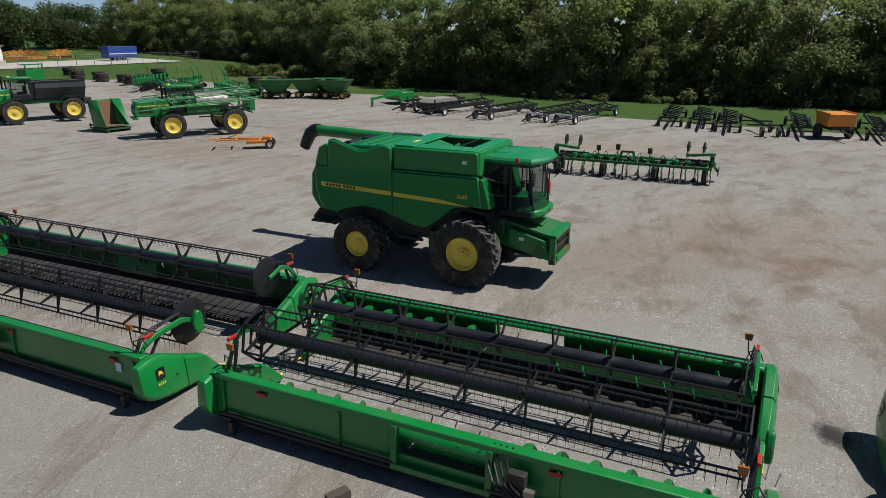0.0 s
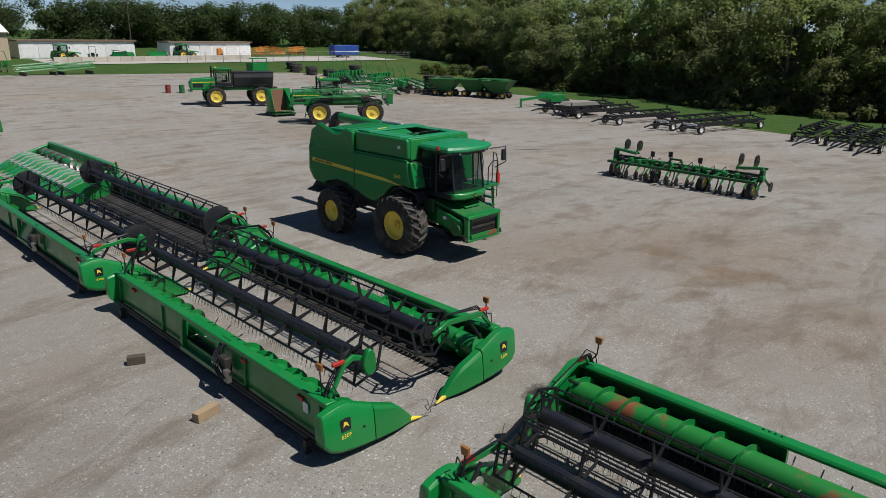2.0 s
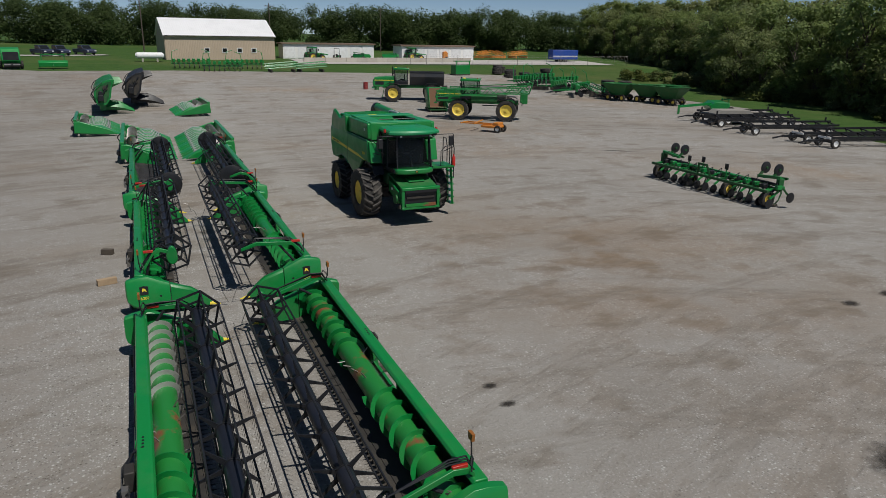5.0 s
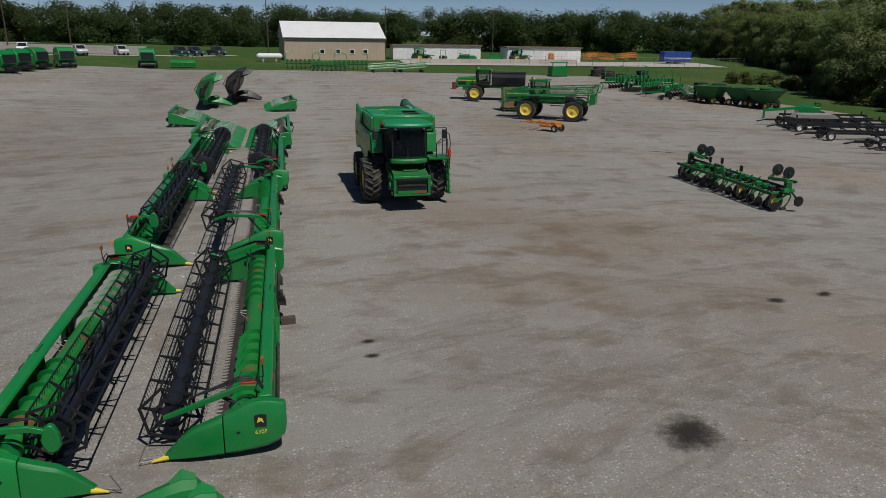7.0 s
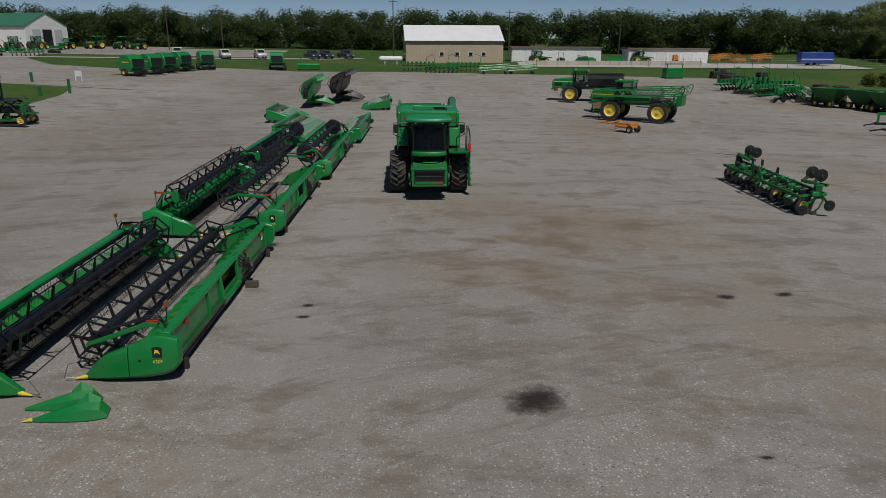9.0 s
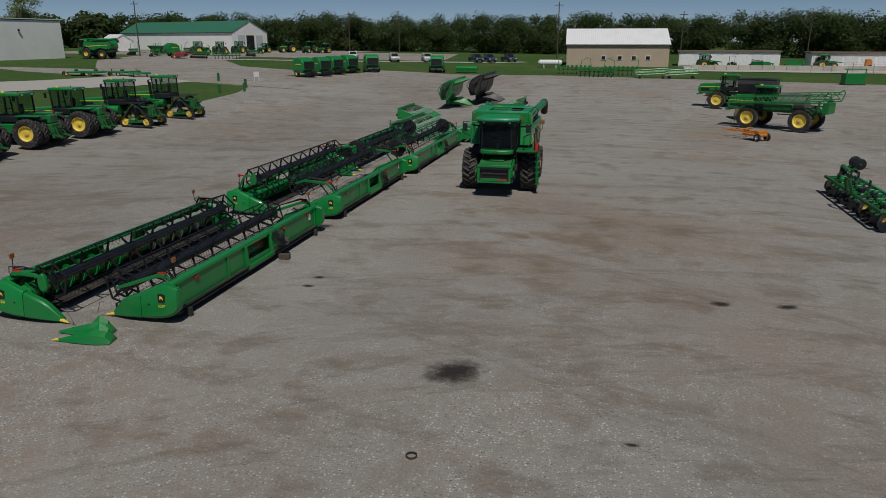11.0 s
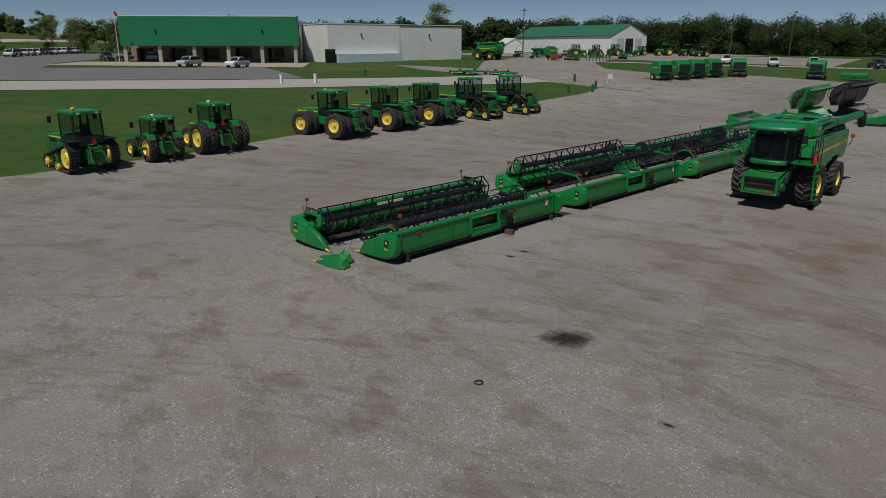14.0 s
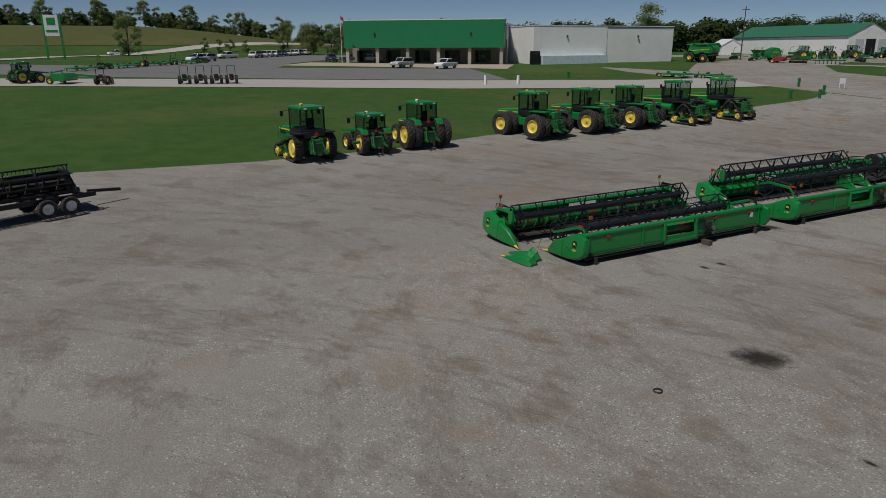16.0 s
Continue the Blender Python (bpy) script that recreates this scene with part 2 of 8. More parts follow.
def leaf_mat(name, a, c2):
    m, n, l, b = nodes(name)
    g = n.new("ShaderNodeNewGeometry").outputs["Random Per Island"]
    info = n.new("ShaderNodeObjectInfo").outputs["Random"]
    c = mix(n, l, g, a, c2)
    drift = noise_tex(n, l, 0.16, 4.0, 0.6)
    c = mix(n, l, ramp(n, l, drift, [(0.4, (0, 0, 0)), (0.62, (0.6, 0.6, 0.6))]), c, (a[0] * 0.62, a[1] * 0.7, a[2] * 0.9))
    c = mix(n, l, ramp(n, l, info, [(0.0, (0, 0, 0)), (1.0, (0.5, 0.5, 0.5))]), c, (a[0] * 1.3, a[1] * 0.95, a[2] * 0.7))
    l.new(c, b.inputs["Base Color"])
    b.inputs["Roughness"].default_value = 0.6
    b.inputs["Specular IOR Level"].default_value = 0.25
    t = n.new("ShaderNodeBsdfTranslucent")
    l.new(c, t.inputs[0])
    s = n.new("ShaderNodeMixShader")
    s.inputs[0].default_value = 0.62
    l.new(b.outputs[0], s.inputs[1]), l.new(t.outputs[0], s.inputs[2])
    l.new(s.outputs[0], n["Material Output"].inputs[0])
    return m


def siding(name, col, pitch=0.3, axis=0, rough=0.5):
    """Ribbed sheet cladding."""
    m, n, l, b = nodes(name)
    co = n.new("ShaderNodeTexCoord").outputs["Object"]
    sp = n.new("ShaderNodeSeparateXYZ")
    l.new(co, sp.inputs[0])
    w = n.new("ShaderNodeMath"); w.operation = "MULTIPLY"; w.inputs[1].default_value = 1 / pitch
    l.new(sp.outputs[axis], w.inputs[0])
    f = n.new("ShaderNodeMath"); f.operation = "FRACT"; l.new(w.outputs[0], f.inputs[0])
    big = noise_tex(n, l, 0.35, 5.0, 0.6, vec=co)
    c = mix(n, l, ramp(n, l, big, [(0.45, (0, 0, 0)), (0.8, (0.4, 0.4, 0.4))]), col, tuple(x * 0.72 for x in col))
    l.new(c, b.inputs["Base Color"])
    b.inputs["Roughness"].default_value = rough
    bump(n, l, ramp(n, l, f.outputs[0], [(0.0, (0, 0, 0)), (0.12, (1, 1, 1)), (0.24, (0, 0, 0))]), b, 0.6, 0.04)
    return m


GRAVEL = ground_gravel()
GRASS = grass_mat()
FIELD = grass_mat("ripening crop", (0.075, 0.09, 0.027), (0.12, 0.118, 0.045), (0.19, 0.165, 0.08))
WEEDS = leaf_mat("weeds", (0.1, 0.15, 0.04), (0.19, 0.22, 0.08))
LEAF = leaf_mat("oak leaves", (0.15, 0.23, 0.075), (0.3, 0.37, 0.15))
LEAF_FAR = leaf_mat("far wood leaves", (0.06, 0.104, 0.034), (0.1, 0.145, 0.05))
LEAF2 = leaf_mat("pale leaves", (0.17, 0.225, 0.085), (0.31, 0.35, 0.17))
BARK = paint("bark", (0.085, 0.07, 0.055), 0.9, amount=0.3, scale=4)
SANDY = paint("sandy concrete", (0.4, 0.33, 0.27), 0.9, amount=0.4, dirt=(0.3, 0.25, 0.2), scale=0.3)
ASPHALT = paint("worn asphalt", (0.165, 0.167, 0.166), 0.9, amount=0.5, dirt=(0.23, 0.225, 0.215), scale=0.25)
PALEROAD = paint("pale gravel road", (0.4, 0.385, 0.36), 0.95, amount=0.4, dirt=(0.29, 0.265, 0.235), scale=0.2)
S_BEIGE = siding("beige cladding", (0.50, 0.40, 0.30))
S_WHITE = siding("white cladding", (0.8, 0.8, 0.78), axis=1)
S_GREY = siding("pale grey cladding", (0.5, 0.52, 0.54))
S_ROOF = siding("white sheet roof", (0.78, 0.79, 0.8), 0.4, rough=0.35)
S_GREEN = siding("green fascia", (0.008, 0.17, 0.065), 0.45, axis=1)
S_GROOF = siding("green sheet roof", (0.035, 0.16, 0.095), 0.5, rough=0.5)


def oil():
    """Stain that frays out into the gravel."""
    m, n, l, b = nodes("oil-soaked gravel")
    co = n.new("ShaderNodeTexCoord").outputs["Object"]
    ln = n.new("ShaderNodeVectorMath")
    ln.operation = "LENGTH"
    l.new(co, ln.inputs[0])
    f = noise_tex(n, l, 2.2, 8.0, 0.75, vec=co)
    a = n.new("ShaderNodeMath")
    a.operation = "MULTIPLY_ADD"
    a.inputs[1].default_value = 1.5
    l.new(f, a.inputs[0])
    l.new(ln.outputs["Value"], a.inputs[2])
    b.inputs["Base Color"].default_value = (0.022, 0.018, 0.014, 1)
    b.inputs["Roughness"].default_value = 0.75
    t = n.new("ShaderNodeBsdfTransparent")
    s = n.new("ShaderNodeMixShader")
    r = n.new("ShaderNodeMapRange")
    r.inputs[1].default_value, r.inputs[2].default_value, r.inputs[3].default_value, r.inputs[4].default_value = 0.95, 1.65, 0.93, 0.0
    l.new(a.outputs[0], r.inputs[0])
    l.new(r.outputs[0], s.inputs[0])
    l.new(t.outputs[0], s.inputs[1]), l.new(b.outputs[0], s.inputs[2])
    l.new(s.outputs[0], n["Material Output"].inputs[0])
    return m


OIL = oil()


# ---- mesh building ----
class Mesh:
    """Collects faces for one mesh."""
    def __init__(self):
        self.v, self.f = [], []

    def add(self, verts, faces):
        k = len(self.v)
        self.v += [tuple(p) for p in verts]
        self.f += [tuple(i + k for i in q) for q in faces]
        return self

    def box(self, c, s, m=None):
        x, y, z = (a / 2 for a in s)
        vs = [Vector((i * x, j * y, k * z)) for i in (-1, 1) for j in (-1, 1) for k in (-1, 1)]
        if m is not None:
            vs = [m @ p for p in vs]
        vs = [p + Vector(c) for p in vs]
        return self.add(vs, [(0, 1, 3, 2), (4, 6, 7, 5), (0, 4, 5, 1), (2, 3, 7, 6), (0, 2, 6, 4), (1, 5, 7, 3)])

    def beam(self, p, q, w, h):
        p, q = Vector(p), Vector(q)
        d = q - p
        m = d.to_track_quat("X", "Z").to_matrix()
        return self.box((p + q) / 2, (d.length, w, h), m)

    def cyl(self, p, q, r, n=12, r2=None, cap=True):
        p, q = Vector(p), Vector(q)
        m = (q - p).to_track_quat("Z", "Y").to_matrix()
        r2 = r if r2 is None else r2
        ring = [Vector((math.cos(2 * math.pi * i / n), math.sin(2 * math.pi * i / n), 0)) for i in range(n)]
        vs = [p + m @ (u * r) for u in ring] + [q + m @ (u * r2) for u in ring]
        fs = [(i, (i + 1) % n, n + (i + 1) % n, n + i) for i in range(n)]
        if cap:
            fs += [tuple(range(n))[::-1], tuple(range(n, 2 * n))]
        return self.add(vs, fs)

    def tube(self, pts, r, n=8):
        for a, b in zip(pts, pts[1:]):
            self.cyl(a, b, r, n)
        return self

    def revolve(self, prof, c=(0, 0, 0), axis="X", n=32):
        """prof: (along, radius) pairs, closed round the axis."""
        vs, k = [], len(prof)
        for i in range(n):
            a = 2 * math.pi * i / n
            ca, sa = math.cos(a), math.sin(a)
            for u, r in prof:
                p = (u, r * ca, r * sa) if axis == "X" else (r * ca, u, r * sa) if axis == "Y" else (r * ca, r * sa, u)
                vs.append((p[0] + c[0], p[1] + c[1], p[2] + c[2]))
        fs = [(i * k + j, ((i + 1) % n) * k + j, ((i + 1) % n) * k + j + 1, i * k + j + 1) for i in range(n) for j in range(k - 1)]
        return self.add(vs, fs)

    def loft(self, secs):
        """Closed loops of equal length joined one to the next, capped at both ends."""
        n = len(secs[0])
        vs = [p for q in secs for p in q]
        fs = [(k * n + i, k * n + (i + 1) % n, (k + 1) * n + (i + 1) % n, (k + 1) * n + i) for k in range(len(secs) - 1) for i in range(n)]
        fs += [tuple(range(n))[::-1], tuple(range((len(secs) - 1) * n, len(secs) * n))]
        return self.add(vs, fs)

    def prism(self, poly, a, b, axis="X", c=(0, 0, 0)):
        """A flat outline pushed along an axis from a to b. poly in the other two axes, in order."""
        def at(u, p, q):
            w = (u, p, q) if axis == "X" else (p, u, q) if axis == "Y" else (p, q, u)
            return (w[0] + c[0], w[1] + c[1], w[2] + c[2])
        n = len(poly)
        vs = [at(a, *p) for p in poly] + [at(b, *p) for p in poly]
        fs = [(i, (i + 1) % n, n + (i + 1) % n, n + i) for i in range(n)] + [tuple(range(n))[::-1], tuple(range(n, 2 * n))]
        return self.add(vs, fs)

    def mesh(self, name, mat, smooth=True):
        me = bpy.data.meshes.new(name)
        me.from_pydata(self.v, [], self.f)
        bm = bmesh.new()
        bm.from_mesh(me)
        bmesh.ops.recalc_face_normals(bm, faces=bm.faces)
        bm.to_mesh(me)
        bm.free()
        me.materials.append(mat)
        if smooth:
            me.polygons.foreach_set("use_smooth", [True] * len(me.polygons))
            me.set_sharp_from_angle(angle=radians(32))
        return me


def part(name, b, mat, parent, label="", bevel=0.0, at=None):
    ob = new(name, b if isinstance(b, bpy.types.Mesh) else b.mesh(name, mat))
    ob.parent = parent
    if at is not None:
        ob.matrix_basis = at
    if bevel:
        md = ob.modifiers.new("edge", "BEVEL")
        md.width, md.segments, md.limit_method = bevel, 2, "ANGLE"
    return tagged(ob, label)


def thing(name, label, category, group="", at=None):
    ob = new(name)
    if at is not None:
        ob.matrix_basis = at
    return tagged(ob, label, category, group)


def solid(name, b, mat, label, category, kind="", group=""):
    return tagged(new(name, b.mesh(name, mat)), label, category, group, kind)


# ---- terrain ----
def gz(x, y):
    """Height of the ground: level yard, rising gently to the north and west, with a hill far in the west."""
    u = 0.009375 * max(0, y - 64) + 0.013393 * max(0, -x - 16)
    z = 5.0 * (1 - math.exp(-u))
    w = max(0, -x - 245)
    k = max(0, min(1, (y - 20) / 110))
    return z + 13.2 * (1 - math.exp(-(w / 75) ** 2)) * (1 - 0.65 * k * k * (3 - 2 * k))


def sheet(name, mat, xs, edge, label, category, lift=0.0, ys=None):
    """A sheet between two edges that are functions of y, laid on the terrain."""
    b = Mesh()
    n = len(xs)
    for y in ys:
        x0, x1 = edge(y)
        for t in xs:
            x = x0 + (x1 - x0) * t
            b.v.append((x, y, gz(x, y) + lift))
    for j in range(len(ys) - 1):
        for i in range(n - 1):
            k = j * n + i
            b.f.append((k, k + 1, k + n + 1, k + n))
    return solid(name, b, mat, label, category, "structure")


def spread(a, b, n):
    return [a + (b - a) * i / (n - 1) for i in range(n)]


def line(y, pts):
    """Piecewise straight x for y."""
    for (y0, x0), (y1, x1) in zip(pts, pts[1:]):
        if y <= y1:
            return x0 + (x1 - x0) * max(0, min(1, (y - y0) / (y1 - y0)))
    return pts[-1][1]


WEST = [(-150, -31), (-18, -26.3), (-5, -25.0), (5, -25.6), (14, -27.7), (40, -29.8), (54, -32.8), (66, -35.0), (72, -37), (74, -75), (80, -90), (86, -60), (88, -37), (96, -33), (101, -31), (108, -30)]
EAST = [(-150, 43), (5, 44.8), (22, 47.8), (30, 49), (50, 60), (66, 60), (76, 61), (90, 59), (98, 49), (103.5, 23.5), (108, 1.2)]
axis_x = sorted([-16.0] + [-2500, -1200, -700, -560, -500] + spread(-460, 140, 121) + [180, 250, 400, 800, 2500])
axis_y = sorted([64.0] + [-2500, -900, -400, -200] + spread(-120, 300, 85) + [340, 420, 600, 1100, 2500])
gb = Mesh()
for y in axis_y:
    for x in axis_x:
        under = -110 < y < 100 and max(line(y, WEST) + 7, -26) < x < line(y, EAST) - 7
        gb.v.append((x, y, gz(x, y) - (0.6 if under else 0)))
nx = len(axis_x)
gb.f = [(j * nx + i, j * nx + i + 1, (j + 1) * nx + i + 1, (j + 1) * nx + i) for j in range(len(axis_y) - 1) for i in range(nx - 1)]
solid("ground", gb, GRASS, "mown green grass around the yard", "ground", "structure")

sheet("yard", GRAVEL, spread(0, 1, 46), lambda y: (line(y, WEST), line(y, EAST)), "pale compacted gravel yard with earthy patches", "gravel yard", 0.02,
      sorted([64.0] + spread(-150, -30, 9) + spread(-25, 108, 100)))


def words(body, size, mat, parent, at, name="lettering"):
    cu = bpy.data.curves.new(name, "FONT")
    cu.body, cu.size, cu.extrude, cu.align_x = body, size, 0.004, "CENTER"
    tmp = bpy.data.objects.new(name, cu)
    me = bpy.data.meshes.new_from_object(tmp)
    bpy.data.objects.remove(tmp)
    me.materials.clear()
    me.materials.append(mat)
    ob = new(name, me)
    ob.parent, ob.matrix_basis = parent, at
    return ob


# ---- harvesting headers in two rows ----
def helix(b, x, z, y0, y1, r0, r1, turns, hand=1, n=18):
    """Auger flighting round a tube along y."""
    k = int(abs(turns) * n)
    pts = []
    for i in range(k + 1):
        a = hand * 2 * math.pi * turns * i / k
        y = y0 + (y1 - y0) * i / k
        for r, o in ((r0, 0), (r1, 0), (r1, 0.018), (r0, 0.018)):
            pts.append((x + r * math.cos(a), y + o, z + r * math.sin(a)))
    fs = []
    for i in range(k):
        for j in range(3):
            fs.append((4 * i + j, 4 * i + j + 1, 4 * i + 5 + j, 4 * i + 4 + j))
    return b.add(pts, fs)


def bars(parent, at, n=3, w=0.2, h=0.035, mat=None, name="lettering"):
    """Writing that is drawn as plain bars, flat on a face that looks along -y."""
    b = Mesh()
    for i in range(n):
        b.box((-w / 2 + w * (i + 0.5) / n, 0, 0), (w / n * 0.7, 0.008, h))
    return part(name, b, mat or CREAM, parent, "", 0, at)


def emblem(parent, at, s=0.2):
    """Small badge: black field with a yellow frame and a plain yellow shape."""
    b = Mesh().prism([(-s / 2, -s * 0.6), (s / 2, -s * 0.6), (s * 0.56, s * 0.5), (0, s * 0.62), (-s * 0.56, s * 0.5)], -0.004, 0.004, "Y")
    part("badge", b, BLACK, parent, "black and yellow badge", 0, at)
    c = Mesh().prism([(-s * 0.3, -s * 0.2), (0, -s * 0.05), (s * 0.32, -s * 0.25), (s * 0.15, s * 0.2), (-s * 0.2, s * 0.3)], -0.009, 0.006, "Y")
    part("badge_shape", c, CREAM, parent, "", 0, at)


def reflector_arm(parent, x, y, mat=AMBER, z=1.15, side=1):
    part("lamp_arm", Mesh().tube([(x, y, z), (x - 0.05, y + 0.12 * side, z + 0.18), (x - 0.05, y + 0.14 * side, z + 0.42)], 0.014, 6), BLACK, parent)
    part("warning_lamp", Mesh().prism([(-0.06, 0), (0.06, 0), (0.075, 0.13), (-0.075, 0.13)], -0.025, 0.025, "X", (x - 0.05, y + 0.14 * side, z + 0.42)), mat, parent, "small warning lamp with reflector")


def header(L=9.7, kind="auger", reel=True, worn=False, rx=1.6, rz=0.95):
    """Grain platform. Back at x=0, mouth towards +x, length along +y; rx, rz: the reel's axis."""
    h = thing("grain_header", "green grain header with a black tined pickup reel, resting on gravel", "header")
    mid0, mid1 = L / 2 - 0.85, L / 2 + 0.85
    for y0, y1 in ((0.0, mid0), (mid1, L)):
        part("back_sheet", Mesh().prism([(0.1, 0.28), (0.13, 1.03), (0.17, 1.03), (0.14, 0.28)], y0, y1, "Y"), GREEN, h)
    part("lower_sheet", Mesh().prism([(0.1, 0.28), (0.11, 0.5), (0.15, 0.5), (0.14, 0.28)], mid0, mid1, "Y"), GREEN, h)
    # extra sheets in the darker green, added to darken the header's inside
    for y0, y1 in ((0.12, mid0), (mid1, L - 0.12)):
        part("inner_liner", Mesh().prism([(0.155, 0.32), (0.175, 1.02), (0.19, 1.02), (0.17, 0.32)], y0, y1, "Y"), GREEN_DARK, h, "added dark green sheet inside the header back")
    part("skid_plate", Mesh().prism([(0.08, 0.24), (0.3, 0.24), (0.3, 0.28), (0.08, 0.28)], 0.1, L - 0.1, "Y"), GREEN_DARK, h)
    part("top_beam", Mesh().prism([(0.08, 1.01), (0.32, 0.99), (0.36, 1.05), (0.31, 1.11), (0.1, 1.11)], 0.1, L - 0.1, "Y"), GREEN, h, "", 0.02)
    part("lower_beam", Mesh().cyl((0.08, 0.15, 0.22), (0.08, L - 0.15, 0.22), 0.055, 10), BLACK, h)
    for i in range(4):
        y = (0.3, mid0 - 1.1, mid1 + 1.1, L - 0.3)[i]
        part("back_rib", Mesh().prism([(0.12, 0.28), (0.06, 0.28), (0.06, 0.4), (0.08, 1.0), (0.14, 1.02)], y - 0.02, y + 0.02, "Y"), GREEN, h)
    part("feeder_frame", Mesh().beam((0.06, mid0, 0.28), (0.12, mid0, 1.02), 0.12, 0.12).beam((0.06, mid1, 0.28), (0.12, mid1, 1.02), 0.12, 0.12).box((0.06, L / 2, 0.3), (0.14, 1.8, 0.12)), GREEN, h, "", 0.015)
    part("drive_shaft", Mesh().cyl((0.02, 0.25, 0.36), (0.02, mid0, 0.36), 0.035, 8), DARKSTEEL, h)
    part("drive_shaft", Mesh().cyl((0.02, mid1, 0.36), (0.02, L - 0.25, 0.36), 0.035, 8), DARKSTEEL, h)
    for k in range(4):
        y = mid0 - 0.35 + 0.1 * k
        part("hydraulic_hose", Mesh().tube([(0.2, y, 1.12), (0.02, y + 0.05, 1.0 - 0.06 * k), (-0.16, y - 0.1, 0.68), (-0.18, y - 0.35, 0.5), (-0.06, y - 0.5, 0.66)], 0.02, 6), BLACK, h)
    part("coupler_block", Mesh().box((-0.04, mid0 - 0.5, 0.7), (0.16, 0.3, 0.36)), DARKSTEEL, h, "", 0.02)
    part("coupler_plate", Mesh().box((-0.12, mid0 - 0.72, 0.54), (0.1, 0.16, 0.26)), STEEL, h)
    part("data_plate", Mesh().box((0.1, 0.75, 0.78), (0.014, 0.16, 0.2)), WHITE, h, "small white data plate")
    for y in (0.9, L / 2 - 1.9, L - 1.2):
        part("marker_lamp", Mesh().box((0.1, y, 0.92), (0.05, 0.2, 0.075)), RED, h, "", 0.01)
    for y in (0.55, L - 0.55):
        part("stand", Mesh().box((-0.03, y, 0.13), (0.12, 0.1, 0.26)), DARKSTEEL, h)
    # floor and knife
    if kind == "draper":
        part("draper_belt", Mesh().prism([(0.05, 0.34), (1.35, 0.12), (1.35, 0.06), (0.05, 0.24)], 0.1, L - 0.1, "Y"), BELT, h, "black rubber draper belt")
        for i in range(int(L / 0.3)):
            y = 0.2 + 0.3 * i
            part("belt_cleat", Mesh().prism([(0.07, 0.35), (1.33, 0.135), (1.33, 0.115), (0.07, 0.33)], y, y + 0.03, "Y"), BLACK, h)
        part("deflector", Mesh().prism([(0.05, 0.34), (0.3, 1.05), (0.4, 0.7), (0.45, 0.4)], L / 2 - 0.8, L / 2 + 0.8, "Y"), GREEN, h)
    else:
        part("floor_pan", Mesh().prism([(0.15, 0.30), (0.55, 0.22), (0.98, 0.13), (0.98, 0.09), (0.15, 0.22)], 0.1, L - 0.1, "Y"), DARKSTEEL, h)
    kx = 1.27 if kind == "draper" else 1.05
    kb = Mesh().box((kx, L / 2, 0.1), (0.16, L - 0.2, 0.03))
    for i in range(int((L - 0.3) / 0.152)):
        y = 0.2 + 0.152 * i
        kb.add([(kx + 0.06, y - 0.02, 0.085), (kx + 0.06, y + 0.02, 0.085), (kx + 0.06, y, 0.125), (kx + 0.23, y, 0.09)], [(0, 1, 3), (1, 2, 3), (2, 0, 3)])
    part("cutterbar", kb, DARKSTEEL, h)
    if kind == "auger":
        am = RUSTGREEN if worn is True else GREEN
        part("auger_tube", Mesh().cyl((0.56, 0.2, 0.62), (0.56, L - 0.2, 0.62), 0.24, 24), am, h, "cross auger tube")
        part("auger_flighting", helix(Mesh(), 0.56, 0.62, 0.22, mid0, 0.23, 0.34, 7, 1), GREEN, h)
        part("auger_flighting", helix(Mesh(), 0.56, 0.62, mid1, L - 0.22, 0.23, 0.34, 7, -1), am if worn is not True else BRIGHT if rx < 1.8 else GREEN, h)
        for i in range(12):
            a = i * 2.2
            y = mid0 + 0.1 + 1.5 * i / 11
            part("auger_finger", Mesh().cyl((0.56, y, 0.62), (0.56 + 0.4 * math.cos(a), y, 0.62 + 0.4 * math.sin(a)), 0.012, 5), STEEL, h)
    # reel
    cx, cz, R = rx, rz, 0.54
    if reel:
        rl = part("reel", Mesh().cyl((cx, 0.42, cz), (cx, L - 0.42, cz), 0.14, 18), REELBLACK, h, "black reel with tined bats")
        nb, nsp = 6, 9
        for i in range(nsp):
            y = 0.46 + (L - 0.92) * i / (nsp - 1)
            star = []
            for k in range(nb):
                a = 2 * math.pi * k / nb + 0.3
                e = 2 * math.pi * (k + 0.5) / nb + 0.3
                star += [(cx + R * math.cos(a - 0.03), cz + R * math.sin(a - 0.03)), (cx + R * math.cos(a + 0.03), cz + R * math.sin(a + 0.03)), (cx + 0.1 * math.cos(e), cz + 0.1 * math.sin(e))]
            part("spider", Mesh().prism(star, y - 0.014, y + 0.014, "Y"), BLACK, rl)
            part("collar", Mesh().revolve([(-0.035, 0.12), (-0.035, 0.16), (0.035, 0.16), (0.035, 0.12)], (cx, y, cz), "Y", 14), BLACK, rl)
        for k in range(nb):
            a = 2 * math.pi * k / nb + 0.3
            bx, bz = cx + R * math.cos(a), cz + R * math.sin(a)
            bt = Mesh().cyl((bx, 0.4, bz), (bx, L - 0.4, bz), 0.019, 6)
            for i in range(int((L - 0.9) / 0.15)):
                y = 0.47 + 0.15 * i
                bt.add([(bx - 0.006, y - 0.007, bz), (bx + 0.006, y - 0.007, bz), (bx, y + 0.007, bz), (bx - 0.055, y, bz - 0.2), (bx - 0.05, y + 0.004, bz - 0.2)], [(0, 1, 4, 3), (1, 2, 4), (2, 0, 3, 4)])
            part("bat", bt, BLACK, rl)
